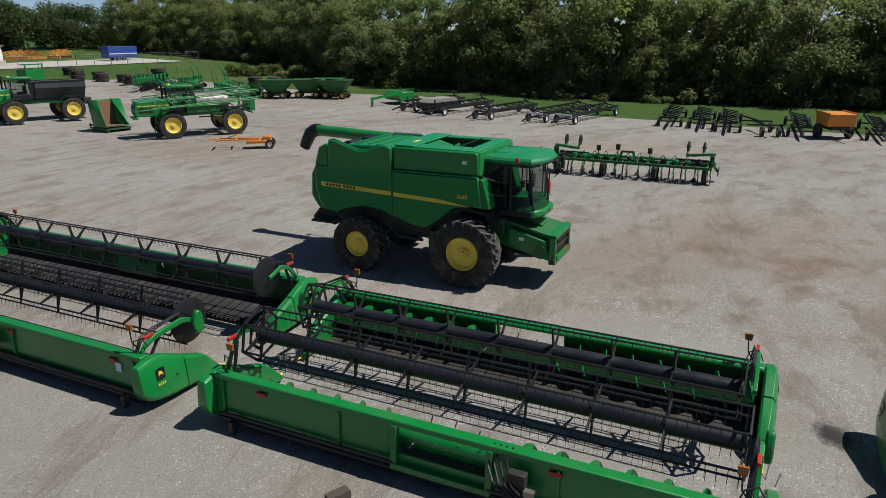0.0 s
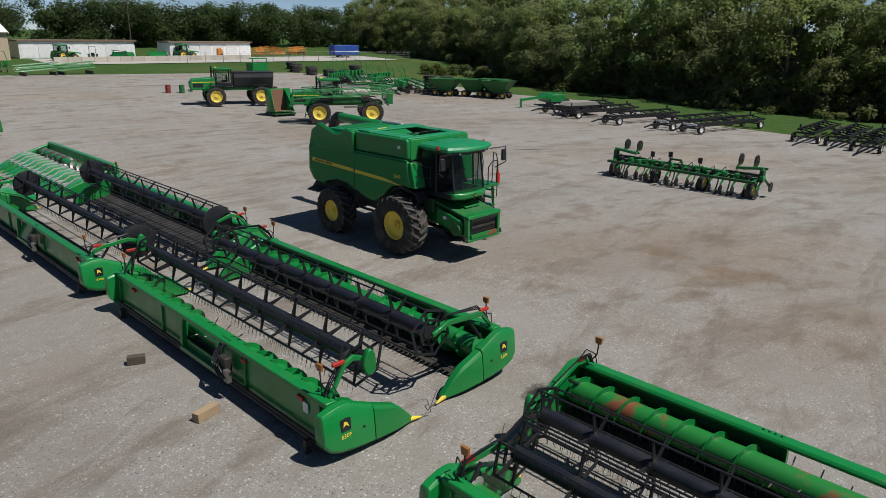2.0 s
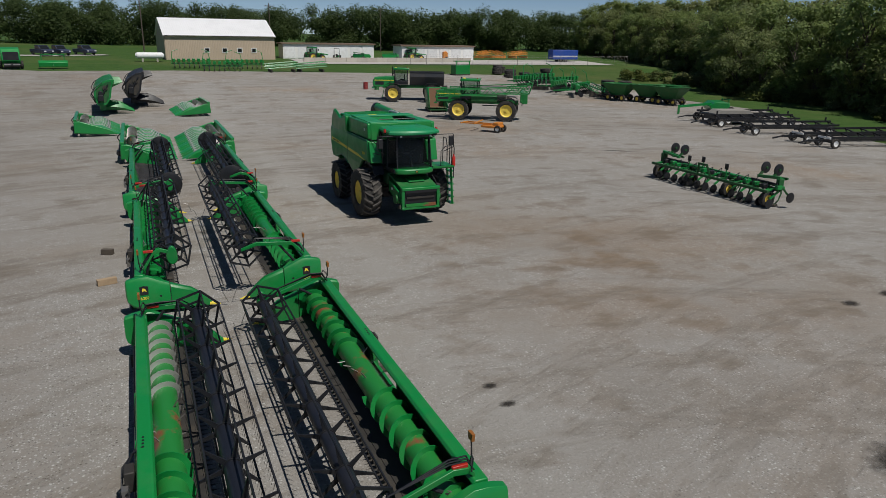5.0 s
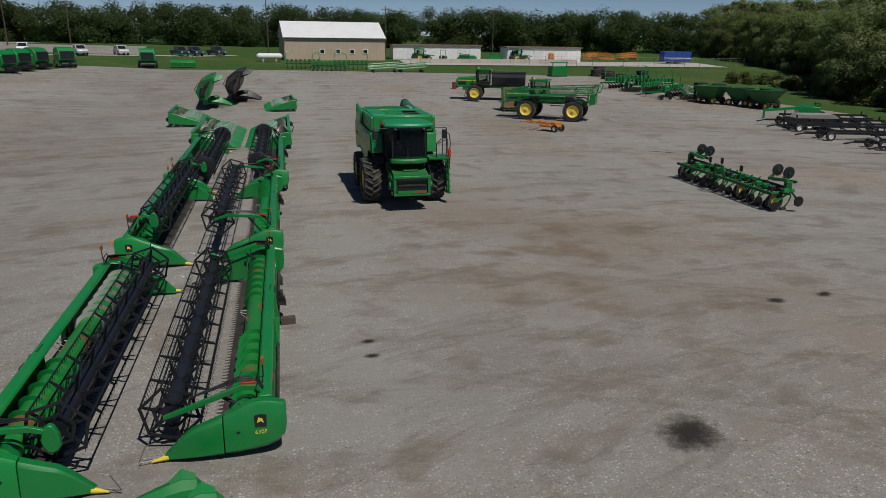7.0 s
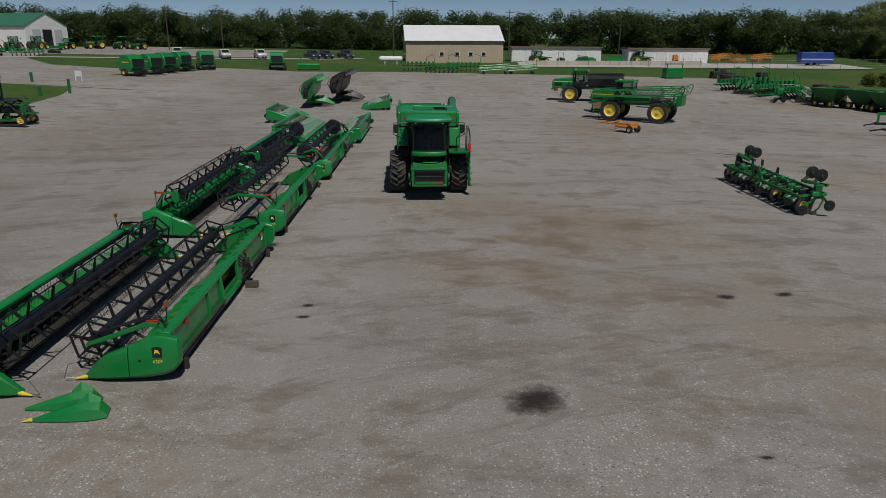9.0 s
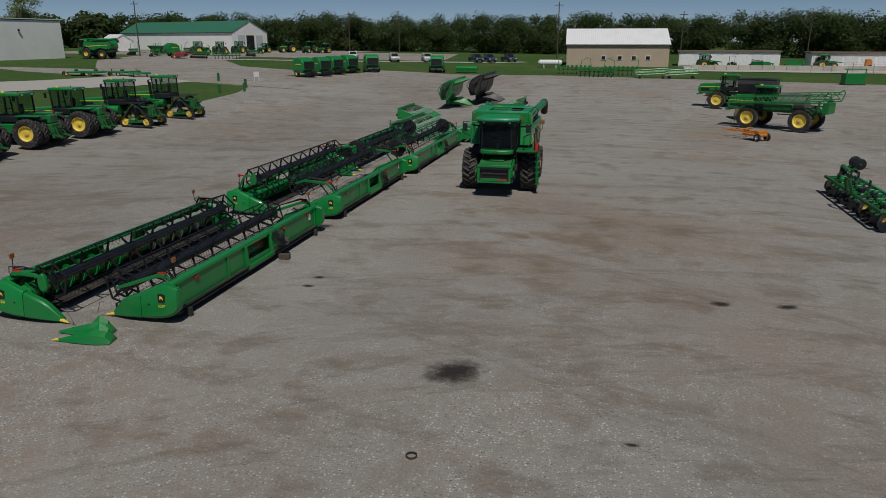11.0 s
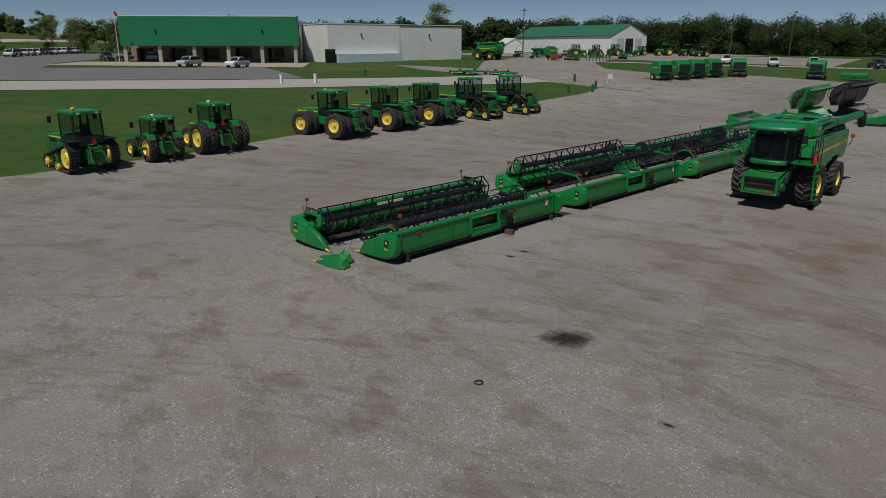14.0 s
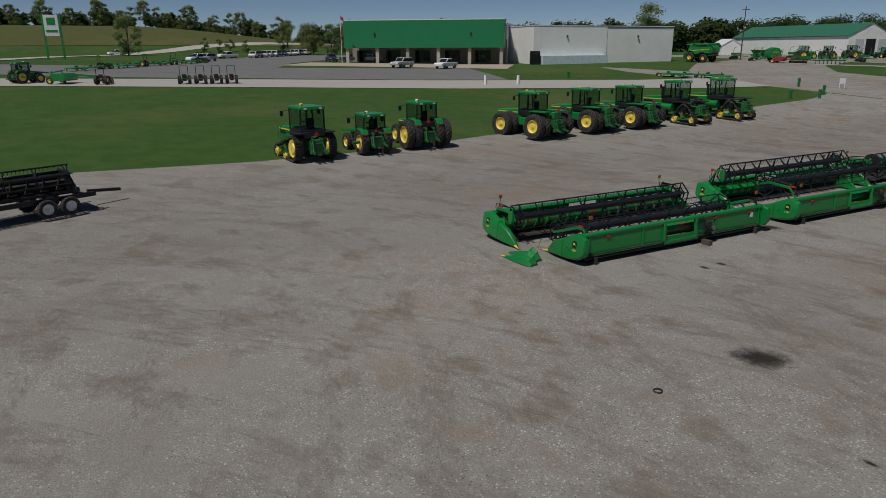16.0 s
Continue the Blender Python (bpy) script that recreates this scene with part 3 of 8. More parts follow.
        for y in (0.4, L - 0.4):
            if kind == "draper":
                part("reel_shield", Mesh().revolve([(-0.03, 0.02), (-0.03, R - 0.12), (0.0, R - 0.03), (0.03, R - 0.12), (0.03, 0.02)], (cx, y, cz), "Y", 28), BLACK, rl)
            else:
                for rr in (1.0, 0.55):
                    rg = Mesh()
                    for k in range(nb):
                        a = 2 * math.pi * k / nb + 0.3
                        rg.v += [(cx + (R * rr + dr) * math.cos(a), y + dy, cz + (R * rr + dr) * math.sin(a)) for dr, dy in ((-0.03, -0.013), (0.03, -0.013), (0.03, 0.013), (-0.03, 0.013))]
                    rg.f = [(4 * k + j, 4 * k + (j + 1) % 4, (4 * k + 4) % (4 * nb) + (j + 1) % 4, (4 * k + 4) % (4 * nb) + j) for k in range(nb) for j in range(4)]
                    part("end_ring", rg, BLACK, rl)
        top = max(1.3, cz + 0.14)
        for y, s in ((0.24, 1), (L - 0.24, -1)):
            arm = [(0.26, 1.16), (0.36, 1.28), (0.62, top), (max(cx - 0.35, 0.8), cz + 0.22), (cx + 0.1, cz + 0.06)]
            part("reel_arm", Mesh().prism(arm + [(p, q - (0.11 if 0 < i < 4 else 0.08)) for i, (p, q) in enumerate(arm)][::-1], y - 0.035, y + 0.035, "Y"), GREEN, h, "slim curved reel arm", 0.01)
            part("lift_cylinder", Mesh().cyl((0.3, y + 0.08 * s, 0.6), (cx * 0.5, y + 0.08 * s, (top + cz) / 2), 0.035, 8), BLACK, h)
            part("cylinder_rod", Mesh().cyl((0.25, y + 0.08 * s, 0.55), (cx * 0.35, y + 0.08 * s, 0.9), 0.02, 8), STEEL, h)
            if s > 0:
                part("reel_drive_cover", Mesh().prism([(cx + 0.13 * math.cos(k * 0.5236) * (1.25 if math.sin(k * 0.5236) < 0 else 1), cz + 0.02 + 0.27 * math.sin(k * 0.5236)) for k in range(12)], y - 0.16, y - 0.04, "Y"), GREEN, h, "oval reel drive cover", 0.03)
            for k in range(3):
                part("arm_hose", Mesh().tube([(0.24, y + (0.06 + 0.03 * k) * s, 1.16), (0.36, y + (0.05 + 0.03 * k) * s, 1.34 + 0.03 * k), (0.66, y + (0.05 + 0.02 * k) * s, top + 0.05 + 0.03 * k), (cx - 0.3, y + 0.06 * s, cz + 0.32), (cx, y + 0.06 * s, cz + 0.1)], 0.014, 6), BLACK, h)
            part("arm_lamp", Mesh().box((0.5, y + 0.02 * s, top + 0.0), (0.26, 0.06, 0.07)), RED, h, "red reflector on the reel arm", 0.01)
            part("wire_loop", Mesh().tube([(0.25, y + 0.2 * s, 1.19), (0.24, y + 0.15 * s, 1.36), (0.3, y - 0.02 * s, 1.42), (0.36, y - 0.1 * s, 1.25)], 0.012, 5), BLACK, h)
    # end shields and crop dividers: rounded plastic shells
    secs = [(-0.16, 0.56, 0.96, 0.1), (-0.13, 0.42, 1.02, 0.16), (0.0, 0.27, 1.06, 0.19), (0.2, 0.19, 1.1, 0.205), (0.42, 0.15, 1.1, 0.21), (0.7, 0.12, 0.97, 0.21), (0.95, 0.11, 0.86, 0.2)]
    tail = [(0.97, 0.1, 0.84, 0.2), (1.25, 0.09, 0.73, 0.19), (1.5, 0.08, 0.64, 0.17), (1.68, 0.07, 0.5, 0.13), (1.85, 0.06, 0.32, 0.08), (2.02, 0.05, 0.14, 0.03)]
    for y0, out in ((0.0, -1), (L, 1)):
        def loop(x, zb, zt, w):
            hh = zt - zb
            return [(x, y0 - out * 0.1, zb), (x, y0 + out * w * 0.6, zb), (x, y0 + out * w, zb + hh * 0.1), (x, y0 + out * w * 0.94, zb + hh * 0.4), (x, y0 + out * w * 0.72, zb + hh * 0.9), (x, y0 + out * w * 0.45, zt), (x, y0 - out * 0.06, zt), (x, y0 - out * 0.1, zt - hh * 0.06)]
        part("end_shield", Mesh().loft([loop(*q) for q in secs]), GREEN, h, "smooth green end shield", 0.012)
        part("divider_nose", Mesh().loft([loop(*q) for q in tail]), GREEN, h, "pointed green divider", 0.012)
        part("nose_tip", Mesh().cyl((1.96, y0, 0.1), (2.24, y0 + 0.05 * out, 0.06), 0.06, 8, 0.015), CREAM, h, "yellow plastic tip")
        part("divider_rod", Mesh().tube([(2.15, y0, 0.08), (2.45, y0 + 0.1 * out, 0.1), (2.3, y0 + 0.14 * out, 0.45), (2.15, y0 + 0.14 * out, 0.5)], 0.009, 5), STEEL, h)
        part("shield_latch", Mesh().cyl((0.7, y0 + out * 0.15, 0.55), (0.7, y0 + out * 0.19, 0.55), 0.035, 8), BLACK, h)
        m = Matrix.Translation((0.3, y0 + out * 0.182, 0.76)) @ pose(0, 0, 0, -6, 0, 0 if out < 0 else 180)
        emblem(h, m)
        if kind == "auger":
            words("630F", 0.11, CREAM, h, Matrix.Translation((0.3, y0 + out * 0.197, 0.5)) @ pose(0, 0, 0, 90, 0, 0 if out < 0 else 180))
        else:
            bars(h, Matrix.Translation((0.3, y0 + out * 0.2, 0.54)), 4, 0.2, 0.05)
        reflector_arm(h, 0.28, y0 - 0.3 * out, DIMLAMP, 1.17, -out)
    return h


G = "grain headers in two facing rows"
L1 = 9.65
h_e = header(L1, "auger", True, True, 1.93, 0.74)
h_e.matrix_basis = pose(0.3, L1, 0.02, 0, 0, 180)
tagged(h_e, "green grain header with rust-worn auger and black reel", group=G)
h_f = header(L1, "auger", True, True, 1.44, 1.06)
h_f.matrix_basis = pose(-4.73, -0.75, 0.02)
tagged(h_f, "green grain header with raised black reel and shiny auger flights", group=G)
h_c = header(L1, "auger", True, "clean", 1.1, 1.56)
h_c.matrix_basis = pose(-4.73, 11.55, 0.02)
tagged(h_c, "green grain header with clean green auger and black reel", group=G)
h_d = header(L1, "auger", True, "clean", 1.98, 1.42)
h_d.matrix_basis = pose(0.3, 11.7 + L1, 0.02, 0, 0, 180)
tagged(h_d, "green grain header with lifted black reel, back to the drive lane", group=G)
L2 = 12.0
h_b = header(L2, "draper", True, False, 1.7, 1.25)
h_b.matrix_basis = pose(-4.9, 22.75, 0.02)
tagged(h_b, "wide draper header with black belts and round reel shields", group=G)
h_a = header(L2, "draper", True, False, 1.25, 1.42)
h_a.matrix_basis = pose(0.6, 22.7 + L2, 0.02, 0, 0, 180)
tagged(h_a, "wide draper header with black belts, reel drawn back", group=G)


def corn_head(rows=8, pitch=0.76):
    """Row-crop head with pointed snouts towards +x, length along y."""
    h = thing("corn_head", "green corn head with steel deck plates and pointed snouts", "corn header")
    L = rows * pitch + 0.5
    part("frame", Mesh().box((0.05, L / 2, 0.75), (0.1, L, 0.8)).box((0, L / 2, 1.2), (0.22, L, 0.16)).cyl((-0.05, 0, 0.35), (-0.05, L, 0.35), 0.11, 10), GREEN, h, "", 0.02)
    part("auger_tube", Mesh().cyl((0.5, 0.15, 0.75), (0.5, L - 0.15, 0.75), 0.2, 16), GREEN, h)
    f = Mesh()
    helix(f, 0.5, 0.75, 0.2, L / 2, 0.19, 0.32, 5, 1)
    helix(f, 0.5, 0.75, L / 2, L - 0.2, 0.19, 0.32, 5, -1)
    part("auger_flighting", f, STEEL, h)
    for i in range(rows + 1):
        y = 0.25 + pitch * i
        w = pitch * 0.22
        part("snout", Mesh().loft([[(x, y - w * k, z0), (x, y - w * k * 0.9, z0 + (z1 - z0) * 0.6), (x, y - w * k * 0.4, z1), (x, y + w * k * 0.4, z1), (x, y + w * k * 0.9, z0 + (z1 - z0) * 0.6), (x, y + w * k, z0)] for x, k, z0, z1 in ((0.85, 0.8, 0.5, 0.72), (1.3, 1.0, 0.42, 0.86), (1.7, 1.0, 0.34, 0.84), (2.3, 0.65, 0.22, 0.5), (2.95, 0.12, 0.1, 0.18))]), GREEN_TEAL if i % 3 == 0 else GREEN, h)
        # sun glint along the snout top, added as a bright strip
        part("wear_strip", Mesh().loft([[(x, y - 0.07, z), (x, y + 0.07, z), (x, y + 0.07, z + 0.03), (x, y - 0.07, z + 0.03)] for x, z in ((0.85, 0.71), (1.3, 0.855), (1.7, 0.835), (2.3, 0.495))]), BRIGHT, h, "bright strip added as the glint on a snout")
    for i in range(rows):
        y = 0.25 + pitch * (i + 0.5)
        for s in (-1, 1):
            part("deck_plate", Mesh().beam((0.75, y + 0.1 * s, 0.7), (2.2, y + 0.1 * s, 0.56), 0.15, 0.03), BRIGHT, h, "bright worn steel deck plate")
    for y in (0, L):
        part("end_panel", Mesh().prism([(-0.15, 0.3), (-0.1, 1.1), (0.25, 1.15), (1.3, 0.8), (2.2, 0.5), (2.8, 0.12), (1.0, 0.2)], y - 0.09, y + 0.09, "Y"), GREEN, h, "", 0.05)
    part("gearbox", Mesh().cyl((-0.2, 0.3, 0.6), (-0.2, 0.9, 0.6), 0.16, 10), BLACK, h)
    part("drive_hose", Mesh().tube([(-0.1, L / 2, 1.2), (-0.35, L / 2 + 0.2, 0.9), (-0.2, L / 2 + 0.5, 0.5)], 0.03, 6), BLACK, h)
    return h


GC = "corn heads at the end of the rows"
ch = corn_head(12)
ch.matrix_basis = pose(-5.2, 36.0, 0.02)
tagged(ch, group=GC)
copy_thing(ch, pose(0.95, 45.6, 0.02, 0, 0, 180))
ch6 = corn_head(7)
ch6.matrix_basis = pose(-8.4, 48.4, 0.02, 0, 0, 2)
tagged(ch6, "smaller green corn head set askew on the gravel", group=GC)
copy_thing(ch6, pose(1.5, 65.6, gz(0, 62) + 0.02, 0, 0, 183))


def folded_head(mat, label):
    """Folding head standing with its wings turned up, the row units hanging inside."""
    h = thing("folding_corn_head", label, "corn header", GC)
    part("frame", Mesh().box((0, 0, 0.75), (0.45, 3.6, 0.9)).box((0.6, 0, 0.5), (1.2, 3.2, 0.3)), mat, h, "", 0.04)
    for s in (-1, 1):
        arc = [(-0.4, 0.9), (-0.62, 1.5), (-0.55, 2.1), (-0.2, 2.6), (0.4, 2.95), (1.0, 3.1), (1.05, 2.9), (0.85, 2.5), (0.75, 2.0), (0.65, 1.5), (0.3, 0.95)]
        part("wing", Mesh().prism(arc, min(s * 0.05, s * 3.7), max(s * 0.05, s * 3.7), "Y"), mat, h, "raised wing shell", 0.03)
        ye = s * 3.7
        inner = [(0.1 + (x - 0.1) * 0.78, 2.0 + (z - 2.0) * 0.8) for x, z in arc]
        part("end_plate", Mesh().prism(inner, min(ye, ye + s * 0.03), max(ye, ye + s * 0.03), "Y"), GREEN_DARK if mat is GREEN else DARKSTEEL, h, "soiled dark end plate")
        part("gearbox", Mesh().box((-0.1, ye + s * 0.12, 1.55), (0.42, 0.24, 0.5)).cyl((-0.1, ye + s * 0.05, 1.95), (-0.1, ye + s * 0.2, 1.95), 0.17, 12), BLACK, h, "", 0.03)
        part("sprocket", Mesh().cyl((0.3, ye, 2.35), (0.3, ye + s * 0.12, 2.35), 0.2, 14).cyl((0.3, ye, 2.35), (0.3, ye + s * 0.18, 2.35), 0.07, 8), DARKSTEEL, h)
        part("lift_cylinder", Mesh().tube([(-0.35, ye + s * 0.1, 1.1), (0.1, ye + s * 0.16, 1.9), (0.55, ye + s * 0.1, 2.65)], 0.05, 8), BLACK, h)
        part("end_hose", Mesh().tube([(-0.5, ye + s * 0.06, 1.4), (-0.75, ye + s * 0.2, 1.9), (-0.45, ye + s * 0.15, 2.4), (0.1, ye + s * 0.1, 2.75)], 0.03, 6), BLACK, h)
        for i in range(5):
            y = s * (0.4 + 0.74 * i)
            part("snout", Mesh().loft([[(x, y - w, z), (x, y, z + w * 1.4), (x, y + w, z), (x, y, z - w)] for x, w, z in ((-0.3, 0.2, 2.0), (0.3, 0.26, 2.35), (0.9, 0.2, 2.6), (1.7, 0.03, 2.8))]), mat, h)
            part("row_unit", Mesh().box((-0.1, y, 1.5), (0.5, 0.34, 0.9), pose(0, 0, 0, 0, 20, 0).to_3x3()), BLACK, h, "", 0.03)
    for i in range(5):
        y = -1.5 + 0.75 * i
        part("snout", Mesh().loft([[(x, y - w, z), (x, y, z + w * 1.3), (x, y + w, z), (x, y, z - w)] for x, w, z in ((0.3, 0.2, 0.6), (1.0, 0.26, 0.6), (1.7, 0.2, 0.45), (2.5, 0.03, 0.16))]), mat, h)
    part("hose_bundle", Mesh().tube([(-0.4, 0.3, 2.2), (-0.8, 0.35, 1.6), (-0.5, 0.3, 0.9)], 0.04, 6).tube([(-0.4, -0.3, 2.2), (-0.85, -0.3, 1.5), (-0.5, -0.3, 0.8)], 0.04, 6), BLACK, h)
    return h


fh = folded_head(BLACK, "black folding head with its wings turned up over the gravel")
fh.matrix_basis = pose(-4.5, 69.6, gz(-4.5, 69.6) + 0.02, 0, 0, 0) @ Matrix.Scale(1.12, 4)
fh2 = folded_head(GREEN, "green folding head with its wings turned up, standing on gravel")
fh2.matrix_basis = pose(-7.2, 65.2, gz(-7.2, 65.2) + 0.02, 0, 0, 3) @ Matrix.Scale(1.06, 4)

# loose divider snouts lying on the gravel
dv = thing("loose_divider", "two loose green plastic divider snouts lying on gravel", "header part", at=pose(-1.2, -1.6, 0.02, 0, 0, 12) @ Matrix.Scale(0.85, 4))
for dy, dx, tip in ((0.0, 0.0, 1), (0.6, -0.3, 0)):
    part("divider_shell", Mesh().loft([[(x + dx, dy - w, 0.03), (x + dx, dy - w * 0.75, h * 0.7), (x + dx, dy - w * 0.1, h), (x + dx, dy + w * 0.6, h * 0.85), (x + dx, dy + w, 0.03)] for x, w, h in ((-0.95, 0.04, 0.08), (-0.5, 0.16, 0.2), (-0.1, 0.24, 0.3), (0.3, 0.3, 0.4), (0.6, 0.27, 0.34), (0.75, 0.24, 0.12))]), GREEN, dv)
    part("shell_fin", Mesh().loft([[(x + dx, dy + 0.05 - 0.05, z), (x + dx, dy + 0.1, z + q), (x + dx, dy + 0.17, z)] for x, z, q in ((0.1, 0.3, 0.05), (0.35, 0.36, 0.22), (0.6, 0.3, 0.1))]), GREEN, dv)
    if tip:
        part("snout_tip", Mesh().cyl((-0.9 + dx, dy, 0.06), (-1.15 + dx, dy - 0.02, 0.04), 0.06, 8, 0.01), CREAM, dv)

# timber blocks beside the rows
for x, y, rz, lab in ((-5.5, 14.5, 15, "pale sawn timber block lying on gravel"), (-5.57, 17.75, -25, "short brown timber block lying on gravel"), (0.52, 6.0, 5, "brown timber block under the header back")):
    o = solid("timber_block", Mesh().box((0, 0, 0), (0.55 if 10 < y < 16 else 0.38, 0.18, 0.18)), WOOD if "pale" in lab else BARK, lab, "wood block")
    o.matrix_basis = pose(x, y, 0.12, 0, 0, rz)


# ---- wheels ----
def wheel(name, parent, c, r, w, rim_r, out=1, lugs=22, rim=None, axis="X", label="", tread=0.065, dish=0.16):
    """Farm tyre with lugs on a dished rim. out: which way along the axle the dish looks."""
    wh = part(name, Mesh().revolve([(-w * 0.36, rim_r), (-w * 0.47, rim_r * 1.12), (-w * 0.5, (r + rim_r) / 2), (-w * 0.46, r * 0.95), (-w * 0.3, r - tread), (w * 0.3, r - tread), (w * 0.46, r * 0.95), (w * 0.5, (r + rim_r) / 2), (w * 0.47, rim_r * 1.12), (w * 0.36, rim_r), (-w * 0.36, rim_r)], (0, 0, 0), "X", 40), RUBBER, parent, label, 0, c)
    lb = Mesh()
    for i in range(lugs):
        for s in (-1, 1):
            a = 2 * math.pi * (i + (0.5 if s > 0 else 0)) / lugs
            q = []
            for t, da in ((0.0, 0.0), (0.5, 0.1), (1.0, 0.26)):
                u = s * (0.0 + w * 0.5 * t)
                for rr in (r - tread - 0.02 - (0.05 * r if t == 1 else 0), r - (0.045 * r if t == 1 else 0)):
                    for d in (-0.5, 0.5):
                        aa = a - da + d * 0.75 / lugs * 2
                        q.append((u, rr * math.cos(aa), rr * math.sin(aa)))
            fs = []
            for k in (0, 4):
                fs += [(k + 2, k + 3, k + 7, k + 6), (k, k + 2, k + 6, k + 4), (k + 1, k + 5, k + 7, k + 3)]
            fs += [(8, 9, 11, 10), (0, 1, 3, 2)]
            lb.add(q, fs)
    part("tread", lb, LUG, wh)
    ru = out
    part("rim", Mesh().revolve([(-ru * w * 0.36, rim_r * 1.0), (ru * w * 0.37, rim_r * 1.02), (ru * w * 0.40, rim_r * 0.96), (ru * w * 0.3, rim_r * 0.9), (ru * w * (0.5 - dish) * 0.6, rim_r * 0.8), (ru * w * (0.5 - dish) * 0.5, rim_r * 0.42), (ru * w * (0.5 - dish) * 0.55, 0.0)], (0, 0, 0), "X", 32), rim or YELLOW, wh, "yellow dished rim" if rim is None else "")
    hb = Mesh().cyl((0, 0, 0), (ru * w * 0.28, 0, 0), rim_r * 0.3, 14).cyl((0, 0, 0), (ru * w * 0.36, 0, 0), rim_r * 0.14, 10).cyl((0, 0, 0), (ru * w * 0.17, 0, 0), rim_r * 0.42, 16)
    for k in range(8):
        a = 2 * math.pi * k / 8
        hb.cyl((0, rim_r * 0.36 * math.cos(a), rim_r * 0.36 * math.sin(a)), (ru * w * 0.2, rim_r * 0.36 * math.cos(a), rim_r * 0.36 * math.sin(a)), rim_r * 0.03, 6)
    part("hub", hb, YELLOW if rim is None else rim, wh)
    return wh


# ---- combine harvester: faces -y, front axle at y=-0.1 ----
cb = thing("combine_harvester", "large green combine harvester with yellow stripe and stowed unloading auger", "combine harvester", at=pose(5.95, 20.1, 0.02, 0, 0, 1.0))
for s in (1, -1):
    wheel("front_wheel", cb, pose(s * 1.5, -0.1, 1.03), 1.03, 0.8, 0.5, s, 20, label="large lugged front tyre", tread=0.08)
    wheel("rear_wheel", cb, pose(s * 1.48, 3.5, 0.88), 0.88, 0.62, 0.4, s, 18, label="lugged rear tyre", tread=0.07)
part("front_axle", Mesh().box((0, -0.1, 1.0), (2.5, 0.4, 0.45)).box((0.95, -0.1, 1.15), (0.35, 0.55, 0.6)).box((-0.95, -0.1, 1.15), (0.35, 0.55, 0.6)), BLACK, cb, "", 0.03)
part("rear_axle", Mesh().box((0, 3.5, 0.92), (2.5, 0.24, 0.26)).box((0, 3.4, 1.2), (0.5, 0.5, 0.5)), BLACK, cb, "", 0.03)
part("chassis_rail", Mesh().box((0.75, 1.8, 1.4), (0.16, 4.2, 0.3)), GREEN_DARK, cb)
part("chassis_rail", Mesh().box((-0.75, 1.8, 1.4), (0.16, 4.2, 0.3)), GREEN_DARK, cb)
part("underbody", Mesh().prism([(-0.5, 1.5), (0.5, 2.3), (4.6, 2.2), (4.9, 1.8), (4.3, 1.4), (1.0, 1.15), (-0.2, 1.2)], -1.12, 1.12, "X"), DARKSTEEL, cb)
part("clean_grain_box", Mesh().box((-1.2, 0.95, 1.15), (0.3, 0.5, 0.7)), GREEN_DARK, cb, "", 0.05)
part("fuel_pipe", Mesh().tube([(-1.3, 2.5, 1.5), (-1.35, 2.2, 1.2), (-1.3, 1.4, 1.15)], 0.05, 8), DARKSTEEL, cb)
side_poly = [(-0.5, 3.24), (-0.6, 2.36), (-0.2, 2.4), (0.3, 2.28), (0.72, 1.9), (1.2, 1.6), (1.7, 1.66), (2.2, 1.86), (2.7, 2.04), (3.3, 2.1), (3.8, 1.99), (4.2, 1.86), (4.7, 1.82), (4.92, 2.05), (5.04, 2.5), (5.06, 3.2), (4.9, 3.25)]
for s in (1, -1):
    part("side_shield", Mesh().prism(side_poly, s * 1.4, s * 1.55, "X"), GREEN, cb, "glossy green side panel", 0.05)
    part("panel_seam", Mesh().prism([(2.26, 3.2), (2.29, 3.2), (2.31, 1.93), (2.28, 1.93)], s * 1.5, s * 1.5535, "X"), BLACK, cb)
    part("panel_lip", Mesh().tube([(s * 1.53, -0.48, 3.27), (s * 1.545, 2.24, 3.28)], 0.022, 6), GREEN_TEAL, cb)
    part("arch_trim", Mesh().tube([(s * 1.545, y, z) for y, z in ((2.25, 1.88), (2.7, 2.06), (3.3, 2.12), (3.8, 2.01), (4.2, 1.88))], 0.025, 6), GREEN_TEAL, cb)
    part("stripe", Mesh().prism([(-0.3, 2.38), (2.24, 2.49), (2.24, 2.61), (0.7, 2.54)], s * 1.53, s * 1.5545, "X").prism([(2.33, 2.5), (4.82, 2.6), (4.82, 2.74), (2.33, 2.62)], s * 1.53, s * 1.5545, "X"), CREAM, cb, "yellow side stripe")
    bb = Mesh()
    for i in range(9):
        bb.box((s * 1.556, 3.62 + 0.115 * i + (0.06 if i > 3 else 0), 2.625 + 0.004 * i), (0.006, 0.075, 0.075))
    part("stripe_lettering", bb, BLACK, cb)
    words("S660", 0.17, CREAM, cb, Matrix.Translation((s * 1.5545, 0.0, 2.62)) @ (pose(0, 0, 0, 90, 0, 90) if s > 0 else pose(0, 0, 0, 90, 0, -90)))
    part("label_plate", Mesh().box((s * 1.503, -0.05, 3.66), (0.008, 0.14, 0.11)), WHITE, cb)
    part("wheel_arch", Mesh().prism([(-0.95, 1.9), (-0.75, 2.22), (0.0, 2.34), (0.75, 2.05), (0.7, 1.95), (0.0, 2.24), (-0.7, 2.12), (-0.88, 1.88)], s * 0.95, s * 1.4, "X"), BLACK, cb)
    part("corner_panel", Mesh().prism([(-0.5, 2.36), (-0.5, 3.22), (-0.62, 3.2), (-0.84, 2.36)], s * 1.0, s * 1.5, "X"), GREEN, cb, "bright corner panel beside the cab", 0.03)
